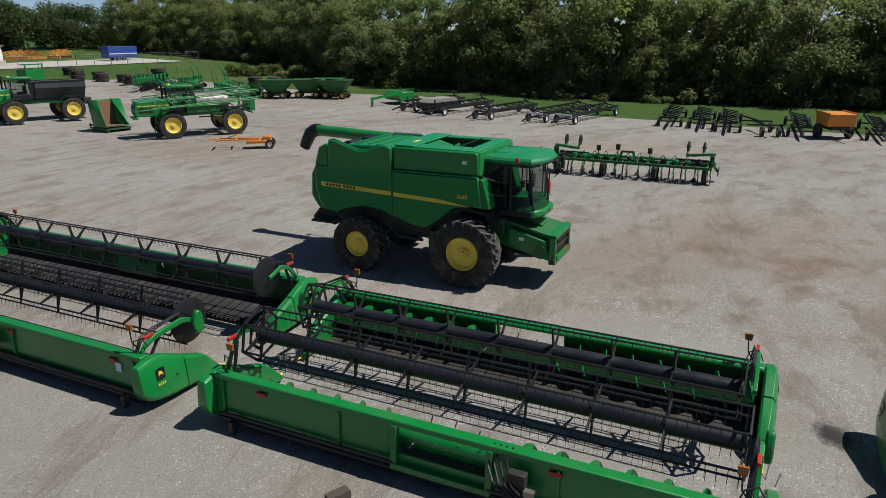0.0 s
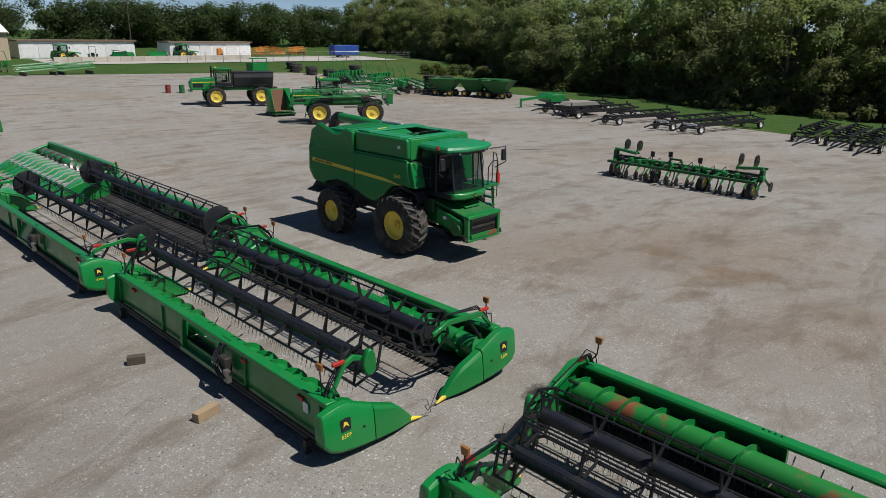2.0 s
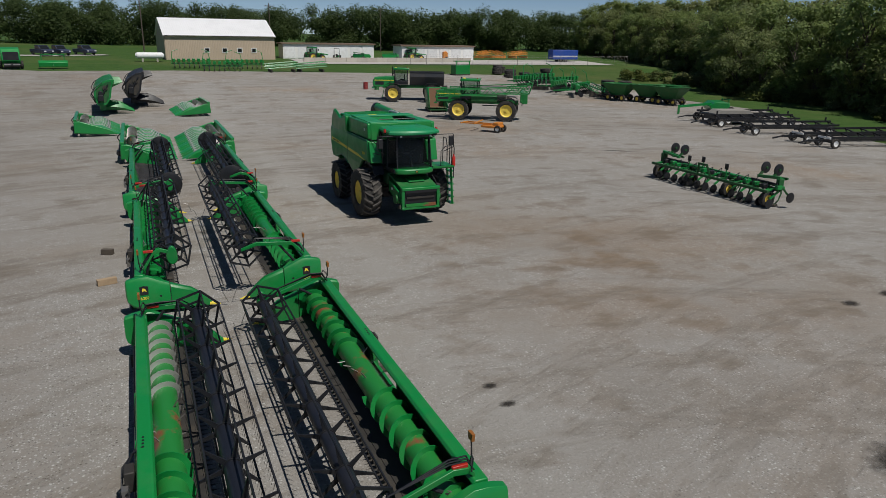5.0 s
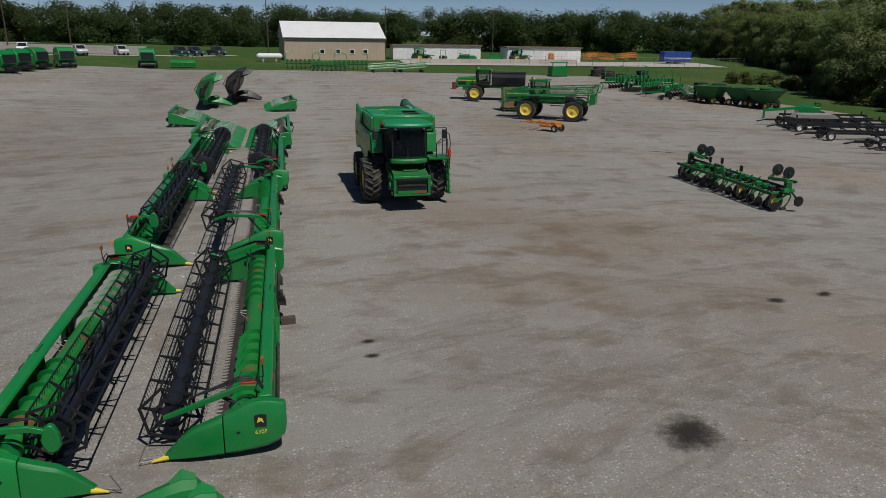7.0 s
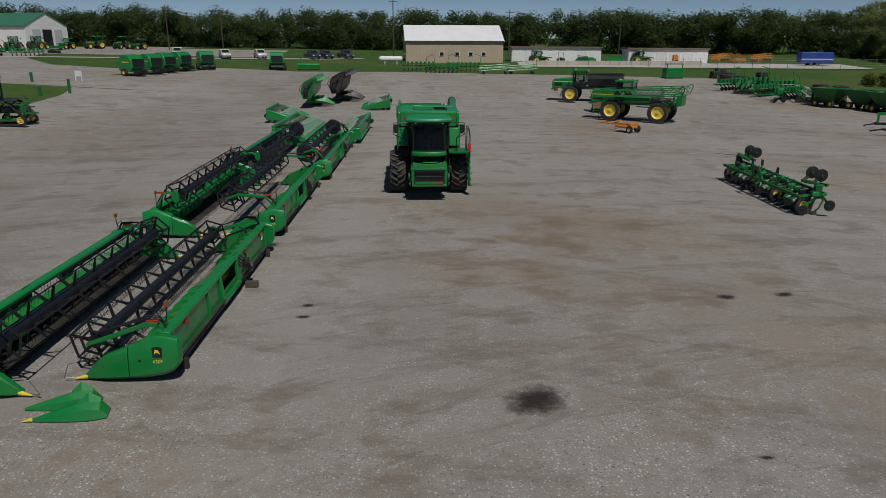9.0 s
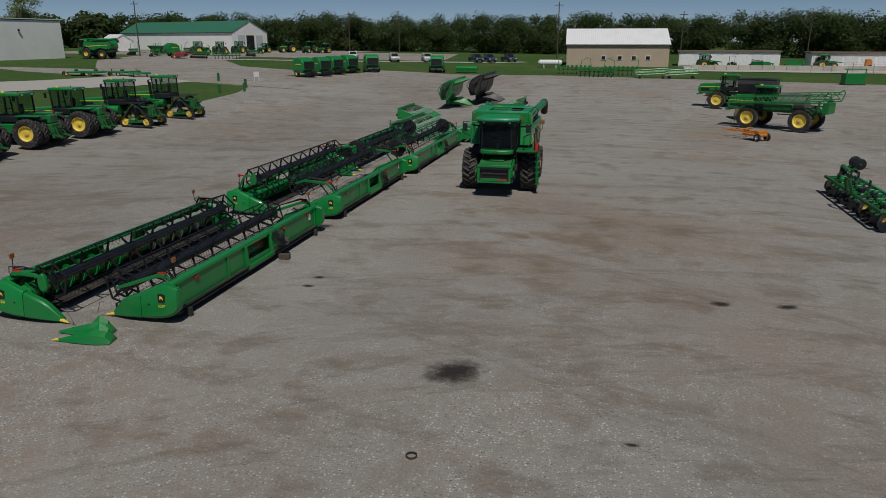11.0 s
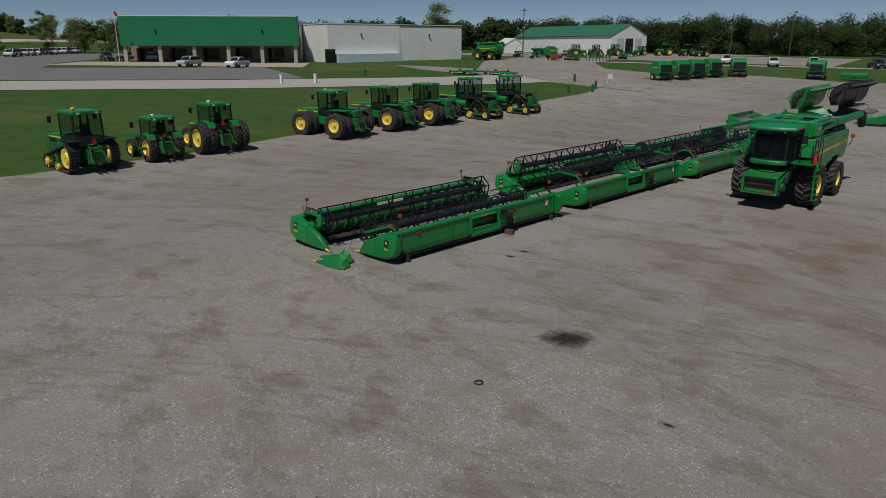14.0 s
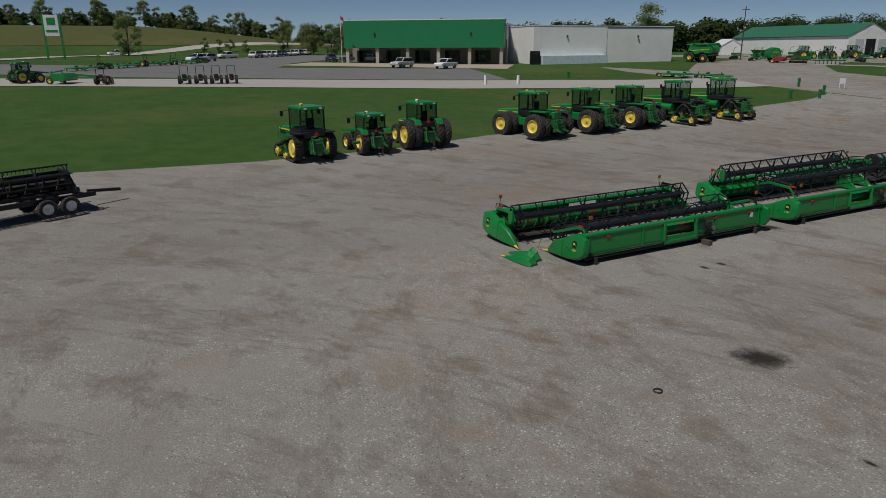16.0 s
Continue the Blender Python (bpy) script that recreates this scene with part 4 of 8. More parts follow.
part("tank_side", Mesh().prism([(-0.47, 3.3), (-0.45, 3.9), (-0.38, 3.95), (0.42, 3.93), (0.42, 3.3)], 1.34, 1.5, "X"), GREEN, cb, "", 0.04)
part("tank_rail", Mesh().box((1.43, 1.35, 3.87), (0.14, 1.86, 0.12)), GREEN, cb, "", 0.03)
part("tank_side", Mesh().prism([(-0.47, 3.3), (-0.45, 3.9), (-0.38, 3.96), (2.25, 3.96), (2.25, 3.3)], -1.5, -1.34, "X"), GREEN, cb, "", 0.04)
part("rear_shield", Mesh().prism([(2.3, 3.2), (2.3, 3.92), (2.42, 4.0), (2.75, 3.98), (3.1, 3.8), (3.45, 3.78), (3.8, 3.9), (4.3, 4.06), (4.5, 4.02), (4.55, 3.2)], -1.56, -1.42, "X"), GREEN, cb, "tall rear side panel with a dipped top edge", 0.04)
part("shield_rim", Mesh().tube([(-1.49, y, z) for y, z in ((2.32, 3.95), (2.75, 4.0), (3.1, 3.82), (3.45, 3.8), (3.8, 3.92), (4.3, 4.08), (4.5, 4.03))], 0.025, 6), GREEN_TEAL, cb)
part("shield_fold", Mesh().prism([(2.26, 3.3), (2.5, 3.3), (2.62, 3.7), (2.5, 4.0), (2.26, 3.95)], -1.62, -1.5, "X"), GREEN, cb, "", 0.05)
part("rear_corner", Mesh().prism([(4.56, 2.6), (4.56, 3.96), (4.9, 3.8), (5.06, 3.3), (5.06, 2.6)], -1.5, -1.3, "X"), GREEN, cb, "", 0.06)
part("tank_front", Mesh().box((0, -0.42, 3.6), (2.7, 0.1, 0.68)), GREEN, cb, "", 0.02)
for x0, x1, y0, y1, zz in ((-1.36, 1.36, -0.38, 0.02, 3.95), (-1.36, -0.72, 0.03, 1.62, 3.96), (0.95, 1.36, 0.03, 1.62, 3.95), (-1.36, 1.36, 1.63, 2.28, 3.99)):
    part("tank_cover", Mesh().box(((x0 + x1) / 2, (y0 + y1) / 2, zz), (x1 - x0, y1 - y0, 0.06)), GREEN_TEAL, cb, "", 0.02)
part("cover_label", Mesh().box((-0.5, 1.95, 4.023), (0.4, 0.1, 0.006)), CREAM, cb)
part("tank_floor", Mesh().box((0, 0.8, 3.1), (2.6, 2.3, 0.08)), GREEN_DULL, cb)
part("tank_fold", Mesh().prism([(0.1, 3.5), (0.2, 3.58), (1.55, 3.98), (1.58, 3.9)], -0.7, 0.3, "X"), GREEN, cb, "sloping inner cover", 0.01)
# inner walls take the darker green so the open tank looks dark inside
part("tank_wall", Mesh().box((0.98, 0.8, 3.5), (0.06, 2.2, 0.84)), GREEN_DARK, cb)
part("tank_wall", Mesh().box((-1.3, 0.8, 3.5), (0.06, 2.2, 0.84)), GREEN_DARK, cb)
part("tank_wall", Mesh().box((0, 1.9, 3.5), (2.6, 0.06, 0.84)), GREEN_DARK, cb)
part("tank_auger", Mesh().cyl((0.35, 0.5, 3.1), (0.2, 1.0, 3.8), 0.15, 14).cyl((0.2, 1.0, 3.78), (0.2, 1.03, 3.84), 0.2, 14), GREEN, cb)
part("tank_rod", Mesh().cyl((-0.7, 0.4, 3.99), (0.95, 0.4, 3.99), 0.02, 6), BLACK, cb)
part("rear_deck", Mesh().prism([(2.32, 3.2), (2.32, 3.96), (3.9, 3.93), (4.15, 3.8), (4.3, 3.3), (4.3, 3.2)], -1.36, 0.8, "X"), GREEN_TEAL, cb, "", 0.03)
for y in (2.75, 3.2, 3.65):
    part("deck_rib", Mesh().box((-0.25, y, 3.97), (2.0, 0.04, 0.04)), GREEN, cb)
part("deck_grille", Mesh().box((0.2, 3.95, 3.9), (0.7, 0.35, 0.12)), BLACK, cb, "", 0.02)
part("air_cleaner", Mesh().cyl((-0.4, 4.5, 3.62), (0.6, 4.5, 3.62), 0.24, 18), BLACK, cb, "black air cleaner drum")
part("exhaust", Mesh().tube([(0.85, 2.3, 3.92), (0.95, 2.5, 4.0), (0.95, 3.5, 4.0), (0.9, 3.7, 3.85)], 0.06, 10), BRIGHT, cb)
part("engine_bay", Mesh().box((0.3, 3.6, 3.2), (2.2, 2.2, 0.5)), DARKSTEEL, cb)
part("engine_block", Mesh().box((1.15, 2.9, 3.42), (0.35, 0.5, 0.3)).cyl((1.2, 3.3, 3.42), (1.2, 3.7, 3.42), 0.14, 10), DARKSTEEL, cb, "", 0.03)
part("rear_hood", Mesh().prism([(4.3, 3.5), (4.7, 3.55), (5.1, 3.3), (5.32, 2.9), (5.36, 2.2), (5.1, 1.8), (4.3, 1.7)], -1.38, 1.38, "X"), GREEN, cb, "rounded green rear hood", 0.08)
part("rear_emblem", Mesh().box((0.3, 5.36, 2.75), (0.26, 0.02, 0.26)), BLACK, cb)
part("slow_sign", Mesh().prism([(-0.2, 2.3), (0.2, 2.3), (0, 2.66)], 5.37, 5.4, "Y"), RED, cb, "red warning triangle")
for s in (-1, 1):
    part("tail_lamp", Mesh().box((s * 1.1, 5.36, 2.28), (0.22, 0.05, 0.09)), RED, cb)
    part("spreader_wing", Mesh().box((s * 1.2, 4.95, 1.45), (0.6, 0.75, 0.05), pose(0, 0, 0, 0, 12 * s, 0).to_3x3()), GREEN if s > 0 else DARKSTEEL, cb)
part("rear_reflector_arm", Mesh().tube([(1.35, 5.0, 2.2), (1.6, 5.55, 2.45), (1.6, 5.7, 2.75)], 0.018, 6), BLACK, cb)
part("rear_reflector", Mesh().box((1.6, 5.72, 2.82), (0.2, 0.06, 0.22)), DIMLAMP, cb, "", 0.02)
part("chopper_hood", Mesh().prism([(4.3, 1.85), (5.15, 1.85), (5.55, 1.4), (4.7, 1.2)], -1.1, 1.1, "X"), DARKSTEEL, cb, "", 0.02)
part("beacon_bracket", Mesh().cyl((1.0, 5.0, 3.2), (1.0, 5.2, 3.2), 0.1, 12), BLACK, cb)
part("auger_housing", Mesh().cyl((1.2, 0.65, 3.3), (1.25, 1.05, 3.62), 0.24, 16).cyl((1.25, 1.0, 3.58), (1.32, 2.3, 3.68), 0.2, 16), GREEN, cb)
part("unloading_auger", Mesh().cyl((1.32, 2.1, 3.68), (1.5, 6.95, 3.84), 0.195, 24), GREEN, cb, "long green unloading auger tube")
part("auger_flange", Mesh().revolve([(-0.04, 0.19), (-0.04, 0.235), (0.04, 0.235), (0.04, 0.19)], (1.345, 2.75, 3.7), "Y", 24), GREEN_DARK, cb)
part("auger_spout", Mesh().loft([[(1.5 + r * math.cos(k * math.pi / 8), y + c * r * math.sin(k * math.pi / 8), z + d * r * math.sin(k * math.pi / 8)) for k in range(16)] for y, z, c, d, r in ((6.9, 3.84, 0, 1, 0.22), (7.1, 3.83, 0.25, 0.97, 0.23), (7.3, 3.7, 0.6, 0.8, 0.24), (7.45, 3.45, 0.8, 0.6, 0.22), (7.58, 3.2, 0.85, 0.5, 0.2))]), BLACK, cb, "black rubber spout")
part("side_pipe", Mesh().tube([(1.4, 0.7, 3.36), (1.42, 2.4, 3.34), (1.42, 4.4, 3.34)], 0.03, 6), BLACK, cb)
part("side_hose", Mesh().tube([(1.38, 2.4, 3.3), (1.4, 2.8, 3.46), (1.38, 3.2, 3.34), (1.4, 3.6, 3.46), (1.4, 4.0, 3.3)], 0.05, 8), BLACK, cb)
# cab
cab = part("cab_floor", Mesh().box((0, -1.15, 2.15), (1.7, 1.4, 0.16)), BLACK, cb, "operator cab")
for s in (-1, 1):
    for p, q, w in (((s * 0.74, -1.9, 2.26), (s * 0.7, -1.72, 3.62), 0.05), ((s * 0.95, -0.5, 2.26), (s * 0.95, -0.5, 3.62), 0.1), ((s * 0.93, -1.25, 2.26), (s * 0.9, -1.22, 3.62), 0.05)):
        part("pillar", Mesh().beam(p, q, w, w), BLACK, cab)
    part("side_glass", Mesh().add([(s * 0.93, -1.27, 2.26), (s * 0.95, -0.52, 2.26), (s * 0.95, -0.52, 3.6), (s * 0.9, -1.24, 3.6)], [(0, 1, 2, 3)]), GLASS, cab, "tinted side window")
    part("front_quarter_glass", Mesh().add([(s * 0.75, -1.88, 2.26), (s * 0.93, -1.27, 2.26), (s * 0.9, -1.24, 3.6), (s * 0.71, -1.71, 3.6)], [(0, 1, 2, 3)]), GLASS, cab, "tinted quarter window")
ws = []
for i in range(9):
    t = -1 + 2 * i / 8
    ws += [(0.74 * t, -1.9 - 0.16 * (1 - t * t), 2.26), (0.7 * t, -1.72 - 0.14 * (1 - t * t), 3.62)]
part("windscreen", Mesh().add(ws, [(2 * i, 2 * i + 2, 2 * i + 3, 2 * i + 1) for i in range(8)]), GLASS, cab, "curved tinted windscreen")
part("wiper", Mesh().cyl((0.1, -2.08, 2.3), (0.25, -1.98, 2.95), 0.012, 5), BLACK, cab)
part("rear_wall", Mesh().box((0, -0.5, 2.7), (1.85, 0.06, 1.0)), BLACK, cab)
roof = [(-1.0, -0.42), (-1.1, -1.2), (-1.08, -1.9), (-0.8, -2.05), (-0.45, -2.2), (0.45, -2.2), (0.8, -2.05), (1.08, -1.9), (1.1, -1.2), (1.0, -0.42)]
part("cab_roof", Mesh().loft([[(x * k, -1.2 + (y + 1.2) * k, z) for x, y in roof] for k, z in ((0.95, 3.63), (1.0, 3.67), (1.0, 3.73), (0.95, 3.8), (0.75, 3.86), (0.25, 3.89))]), GREEN_TEAL, cab, "moulded green cab roof")
for s in (-1, 1):
    part("roof_rib", Mesh().beam((s * 0.45, -1.95, 3.83), (s * 0.6, -0.6, 3.87), 0.05, 0.05), GREEN_TEAL, cab, "", 0.015)
part("roof_brow", Mesh().prism([(x * 0.93, -0.05 + y * 0.94) for x, y in roof], 3.55, 3.64, "Z"), BLACK, cab)
for i in range(6):
    part("work_lamp", Mesh().box((-0.62 + 0.13 * i + (0.6 if i > 2 else 0), -2.02, 3.58), (0.09, 0.05, 0.06)), BRIGHT, cab)
part("cab_apron", Mesh().prism([(-0.85, -1.6), (-0.8, -1.95), (-0.45, -2.15), (0.45, -2.15), (0.8, -1.95), (0.85, -1.6)], 2.05, 2.27, "Z"), GREEN, cab, "rounded green apron", 0.06)
emblem(cab, pose(0, -2.165, 2.16), 0.1)
part("seat", Mesh().box((0, -0.95, 2.65), (0.55, 0.5, 0.16)).box((0, -0.7, 3.05), (0.52, 0.16, 0.75)), BLACK, cab, "", 0.04)
part("armrest_console", Mesh().box((-0.4, -1.1, 2.78), (0.2, 0.55, 0.1)).box((-0.42, -1.45, 2.95), (0.24, 0.05, 0.2)), BLACK, cab, "", 0.02)
part("steering_column", Mesh().cyl((0, -1.6, 2.25), (0, -1.45, 2.9), 0.05, 8), BLACK, cab)
part("steering_wheel", Mesh().revolve([(-0.015, 0.17), (0.015, 0.2), (0.0, 0.22), (-0.015, 0.17)], (0, -1.43, 2.93), "Z", 16), BLACK, cab)
for s in (-1, 1):
    part("beacon", Mesh().revolve([(3.7, 0.055), (3.78, 0.055), (3.83, 0.04), (3.845, 0.0)], (s * 1.12, -1.5, 0.0), "Z", 12), RED, cab, "small warning beacon")
    part("beacon_arm", Mesh().tube([(s * 0.95, -1.5, 3.66), (s * 1.12, -1.5, 3.66), (s * 1.12, -1.5, 3.72)], 0.02, 6), BLACK, cab)
    part("mirror_arm", Mesh().tube([(s * 0.95, -1.95, 3.6), (s * 1.62, -2.1, 3.62), (s * 1.66, -2.1, 3.1), (s * 1.3, -1.9, 2.9)], 0.018, 6), BLACK, cab)
    part("mirror", Mesh().box((s * 1.52, -2.1, 3.35), (0.2, 0.09, 0.4)), BLACK, cab, "", 0.03)
# platform, ladder and rails
part("platform", Mesh().box((1.42, -1.15, 2.2), (0.95, 1.0, 0.07)), GREEN, cb)
part("platform_arm", Mesh().beam((1.0, -1.4, 2.14), (2.0, -1.4, 2.14), 0.08, 0.12), GREEN, cb)
ld = part("ladder", Mesh().beam((1.97, -1.4, 0.5), (1.9, -1.32, 2.2), 0.05, 0.09).beam((1.97, -0.92, 0.5), (1.9, -0.95, 2.2), 0.05, 0.09), GREEN, cb, "folded-down access ladder")
for i in range(6):
    part("step", Mesh().box((1.985 - 0.012 * i, -1.15, 0.52 + 0.28 * i), (0.2, 0.44, 0.04)), GREEN, ld)
for y in (-1.5, -0.8):
    part("handrail", Mesh().tube([(1.95, y, 1.7), (1.96, y, 2.9), (1.92, y + 0.05, 3.25), (1.82, y + 0.1, 3.3), (1.8, y + 0.12, 2.2)], 0.02, 6), BLACK, cb)
part("handrail", Mesh().tube([(1.3, -1.62, 2.2), (1.3, -1.62, 2.85), (1.5, -1.62, 3.05), (1.8, -1.6, 3.05), (1.8, -1.6, 2.2)], 0.02, 6), BLACK, cb)
part("handrail", Mesh().tube([(-1.45, -0.55, 3.3), (-1.15, -0.95, 3.1), (-1.1, -1.15, 3.08), (-1.1, -1.15, 2.4)], 0.018, 6), BLACK, cb)
part("handrail", Mesh().tube([(-1.4, -0.7, 2.78), (-1.1, -1.12, 2.72)], 0.014, 6), BLACK, cb)
part("fire_extinguisher", Mesh().revolve([(2.2, 0.0), (2.2, 0.075), (2.55, 0.075), (2.62, 0.03), (2.68, 0.03), (2.68, 0.0)], (1.92, -1.55, 0), "Z", 12), RED, cb, "red fire extinguisher")
part("side_step", Mesh().box((1.5, 1.6, 0.92), (0.26, 1.1, 0.05)), GREEN, cb)
for y in (1.1, 2.1):
    part("step_bracket", Mesh().beam((1.5, y, 0.92), (1.1, y, 1.3), 0.05, 0.05), GREEN_DARK, cb)
# feeder house
part("feeder_house", Mesh().prism([(-0.5, 1.95), (-0.5, 1.2), (-2.45, 0.75), (-2.45, 1.5)], -0.62, 0.62, "X"), GREEN, cb, "", 0.02)
part("feeder_cover", Mesh().prism([(-0.9, 1.88), (-2.42, 1.53), (-2.44, 1.6), (-0.9, 1.95)], -0.78, 0.78, "X"), GREEN_DULL, cb, "flat dusty feeder cover plate", 0.01)
part("feeder_hatch", Mesh().box((0.05, -1.75, 1.81), (0.7, 0.6, 0.04), pose(0, 0, 0, 13, 0, 0).to_3x3()), GREEN, cb, "", 0.01)
for s in (-1, 1):
    part("feeder_side_box", Mesh().prism([(-1.2, 1.72), (-1.2, 1.25), (-2.35, 0.95), (-2.35, 1.42)], s * 0.66, s * 0.86, "X"), GREEN, cb, "", 0.03)
    part("feeder_pulley", Mesh().revolve([(-0.05, 0.02), (-0.05, 0.2), (-0.02, 0.17), (0.02, 0.17), (0.05, 0.2), (0.05, 0.02)], (s * 0.92, -2.2, 1.12), "X", 18), GREEN_DULL, cb)
    part("label_plate", Mesh().box((s * 0.863, -1.6, 1.42), (0.006, 0.16, 0.1)), WHITE, cb)
    part("lift_cylinder", Mesh().cyl((s * 0.5, -0.3, 0.95), (s * 0.5, -2.1, 0.85), 0.06, 10), BLACK, cb)
    part("feeder_upright", Mesh().box((s * 0.76, -2.52, 1.16), (0.12, 0.2, 0.86)), GREEN, cb, "", 0.02)
    part("latch_hook", Mesh().prism([(-2.62, 0.8), (-2.5, 0.76), (-2.48, 0.9), (-2.6, 0.95)], s * 0.86, s * 0.92, "X"), DARKSTEEL, cb)
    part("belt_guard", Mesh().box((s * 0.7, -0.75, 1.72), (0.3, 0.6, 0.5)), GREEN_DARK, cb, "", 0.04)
for k in range(4):
    part("hydraulic_hose", Mesh().tube([(0.7, -0.9 - 0.08 * k, 2.05), (0.95, -1.3, 1.95 - 0.1 * k), (1.0, -1.8, 1.62 - 0.06 * k), (0.9, -2.2, 1.5)], 0.022, 6), BLACK, cb)
part("multicoupler", Mesh().box((0.98, -2.05, 1.45), (0.16, 0.24, 0.3)), DARKSTEEL, cb, "", 0.02)
part("mouth_header_bar", Mesh().box((0, -2.52, 1.56), (1.64, 0.24, 0.12)), GREEN, cb, "", 0.02)
part("mouth_sill", Mesh().box((0, -2.52, 0.78), (1.64, 0.22, 0.1)), GREEN, cb, "", 0.02)
part("mouth_seal", Mesh().box((0, -2.62, 1.46), (1.36, 0.05, 0.1)), BLACK, cb)
part("feeder_mouth", Mesh().box((0, -2.5, 1.16), (1.38, 0.06, 0.66)), BLACK, cb, "dark feeder throat")
part("conveyor_slat", Mesh().box((0, -2.56, 1.2), (1.2, 0.05, 0.07)), DARKSTEEL, cb)
part("feeder_sill_plate", Mesh().box((0, -2.6, 0.9), (1.3, 0.08, 0.12)), RUSTGREEN, cb, "rust-worn sill plate")


# ---- tractors ----
def on(x, y, rz=0.0, dz=0.02):
    return pose(x, y, gz(x, y) + dz, 0, 0, rz)


def cab_box(parent, x0, x1, hw, z0, z1, roofmat=GREEN, roof_over=0.12):
    """Glazed tractor cab between x0 (rear) and x1 (front); front is +x."""
    c = part("cab", Mesh().box(((x0 + x1) / 2, 0, z0 + 0.2), (x1 - x0, hw * 2, 0.4)), BLACK, parent, "glazed operator cab", 0.03)
    part("seat", Mesh().box(((x0 + x1) / 2 - 0.1, 0, z0 + 0.5), (0.5, 0.5, 0.14)).box(((x0 + x1) / 2 - 0.35, 0, z0 + 0.8), (0.12, 0.48, 0.6)), BLACK, c, "", 0.03)
    part("steering_wheel", Mesh().revolve([(-0.02, 0.16), (0.02, 0.18), (0.0, 0.2), (-0.02, 0.16)], (x1 - 0.4, 0, z0 + 0.8), "Z", 12), BLACK, c)
    part("beacon", Mesh().cyl((x0 + 0.1, hw * 0.75, z1 + 0.18), (x0 + 0.1, hw * 0.75, z1 + 0.34), 0.05, 8), DIMLAMP, c)
    part("roof_antenna", Mesh().revolve([(z1 + 0.18, 0.13), (z1 + 0.26, 0.12), (z1 + 0.3, 0.0)], (x1 - 0.1, 0, 0), "Z", 12), CREAM if hw > 0.84 else WHITE, c)
    for x in (x0 + 0.05, x1 - 0.05):
        for s in (-1, 1):
            part("pillar", Mesh().beam((x, s * (hw - 0.04), z0 + 0.3), (x + (0.08 if x > x0 + 0.1 else 0), s * (hw - 0.07), z1), 0.08, 0.08), BLACK, c)
    for s in (-1, 1):
        part("side_window", Mesh().box(((x0 + x1) / 2, s * (hw - 0.03), (z0 + z1) / 2 + 0.2), (x1 - x0 - 0.1, 0.02, z1 - z0 - 0.42)), CABGLASS, c)
    part("rear_window", Mesh().box((x0 + 0.02, 0, (z0 + z1) / 2 + 0.2), (0.02, hw * 2 - 0.14, z1 - z0 - 0.42)), CABGLASS, c)
    part("front_window", Mesh().box((x1 - 0.0, 0, (z0 + z1) / 2 + 0.2), (0.02, hw * 2 - 0.14, z1 - z0 - 0.42)), CABGLASS, c)
    part("roof", Mesh().prism([(x0 - roof_over, -hw), (x0 - roof_over, hw), (x1 + roof_over * 1.6, hw * 0.92), (x1 + roof_over * 1.6, -hw * 0.92)], z1, z1 + 0.2, "Z"), roofmat, c, "", 0.05)
    part("roof_lamp", Mesh().box((x0 - roof_over, hw * 0.6, z1 + 0.08), (0.04, 0.18, 0.09)).box((x0 - roof_over, -hw * 0.6, z1 + 0.08), (0.04, 0.18, 0.09)), WHITE, c)
    for s in (-1, 1):
        part("mirror", Mesh().tube([(x1, s * hw, z1 - 0.1), (x1 + 0.1, s * (hw + 0.4), z1 - 0.15)], 0.02, 6).box((x1 + 0.1, s * (hw + 0.42), z1 - 0.3), (0.07, 0.2, 0.34)), BLACK, c)
    return c


def hitch(parent, x, z=0.7):
    for s in (-1, 1):
        part("lower_link", Mesh().beam((x, 0.4 * s, z), (x - 0.75, 0.46 * s, z - 0.15), 0.08, 0.12), GREEN_DULL, parent)
        part("lift_rod", Mesh().beam((x - 0.1, 0.3 * s, z + 0.62), (x - 0.45, 0.43 * s, z - 0.05), 0.06, 0.06), GREEN_DULL, parent)
        part("lift_arm", Mesh().beam((x + 0.15, 0.28 * s, z + 0.7), (x - 0.3, 0.3 * s, z + 0.66), 0.07, 0.1), GREEN_DULL, parent)
    part("top_link", Mesh().cyl((x, 0, z + 0.35), (x - 0.7, 0, z + 0.4), 0.045, 8), BLACK, parent)
    part("hitch_frame", Mesh().box((x - 0.05, 0, z + 0.1), (0.25, 0.9, 0.7)), GREEN_DULL, parent, "", 0.03)
    part("drawbar", Mesh().box((x - 0.3, 0, z - 0.25), (0.7, 0.12, 0.1)), DARKSTEEL, parent)
    part("drawbar_hose", Mesh().tube([(x, 0.2, z + 0.5), (x - 0.3, 0.22, z + 0.3), (x - 0.35, 0.1, z)], 0.025, 6).tube([(x, -0.2, z + 0.5), (x - 0.3, -0.2, z + 0.25)], 0.025, 6), BLACK, parent)


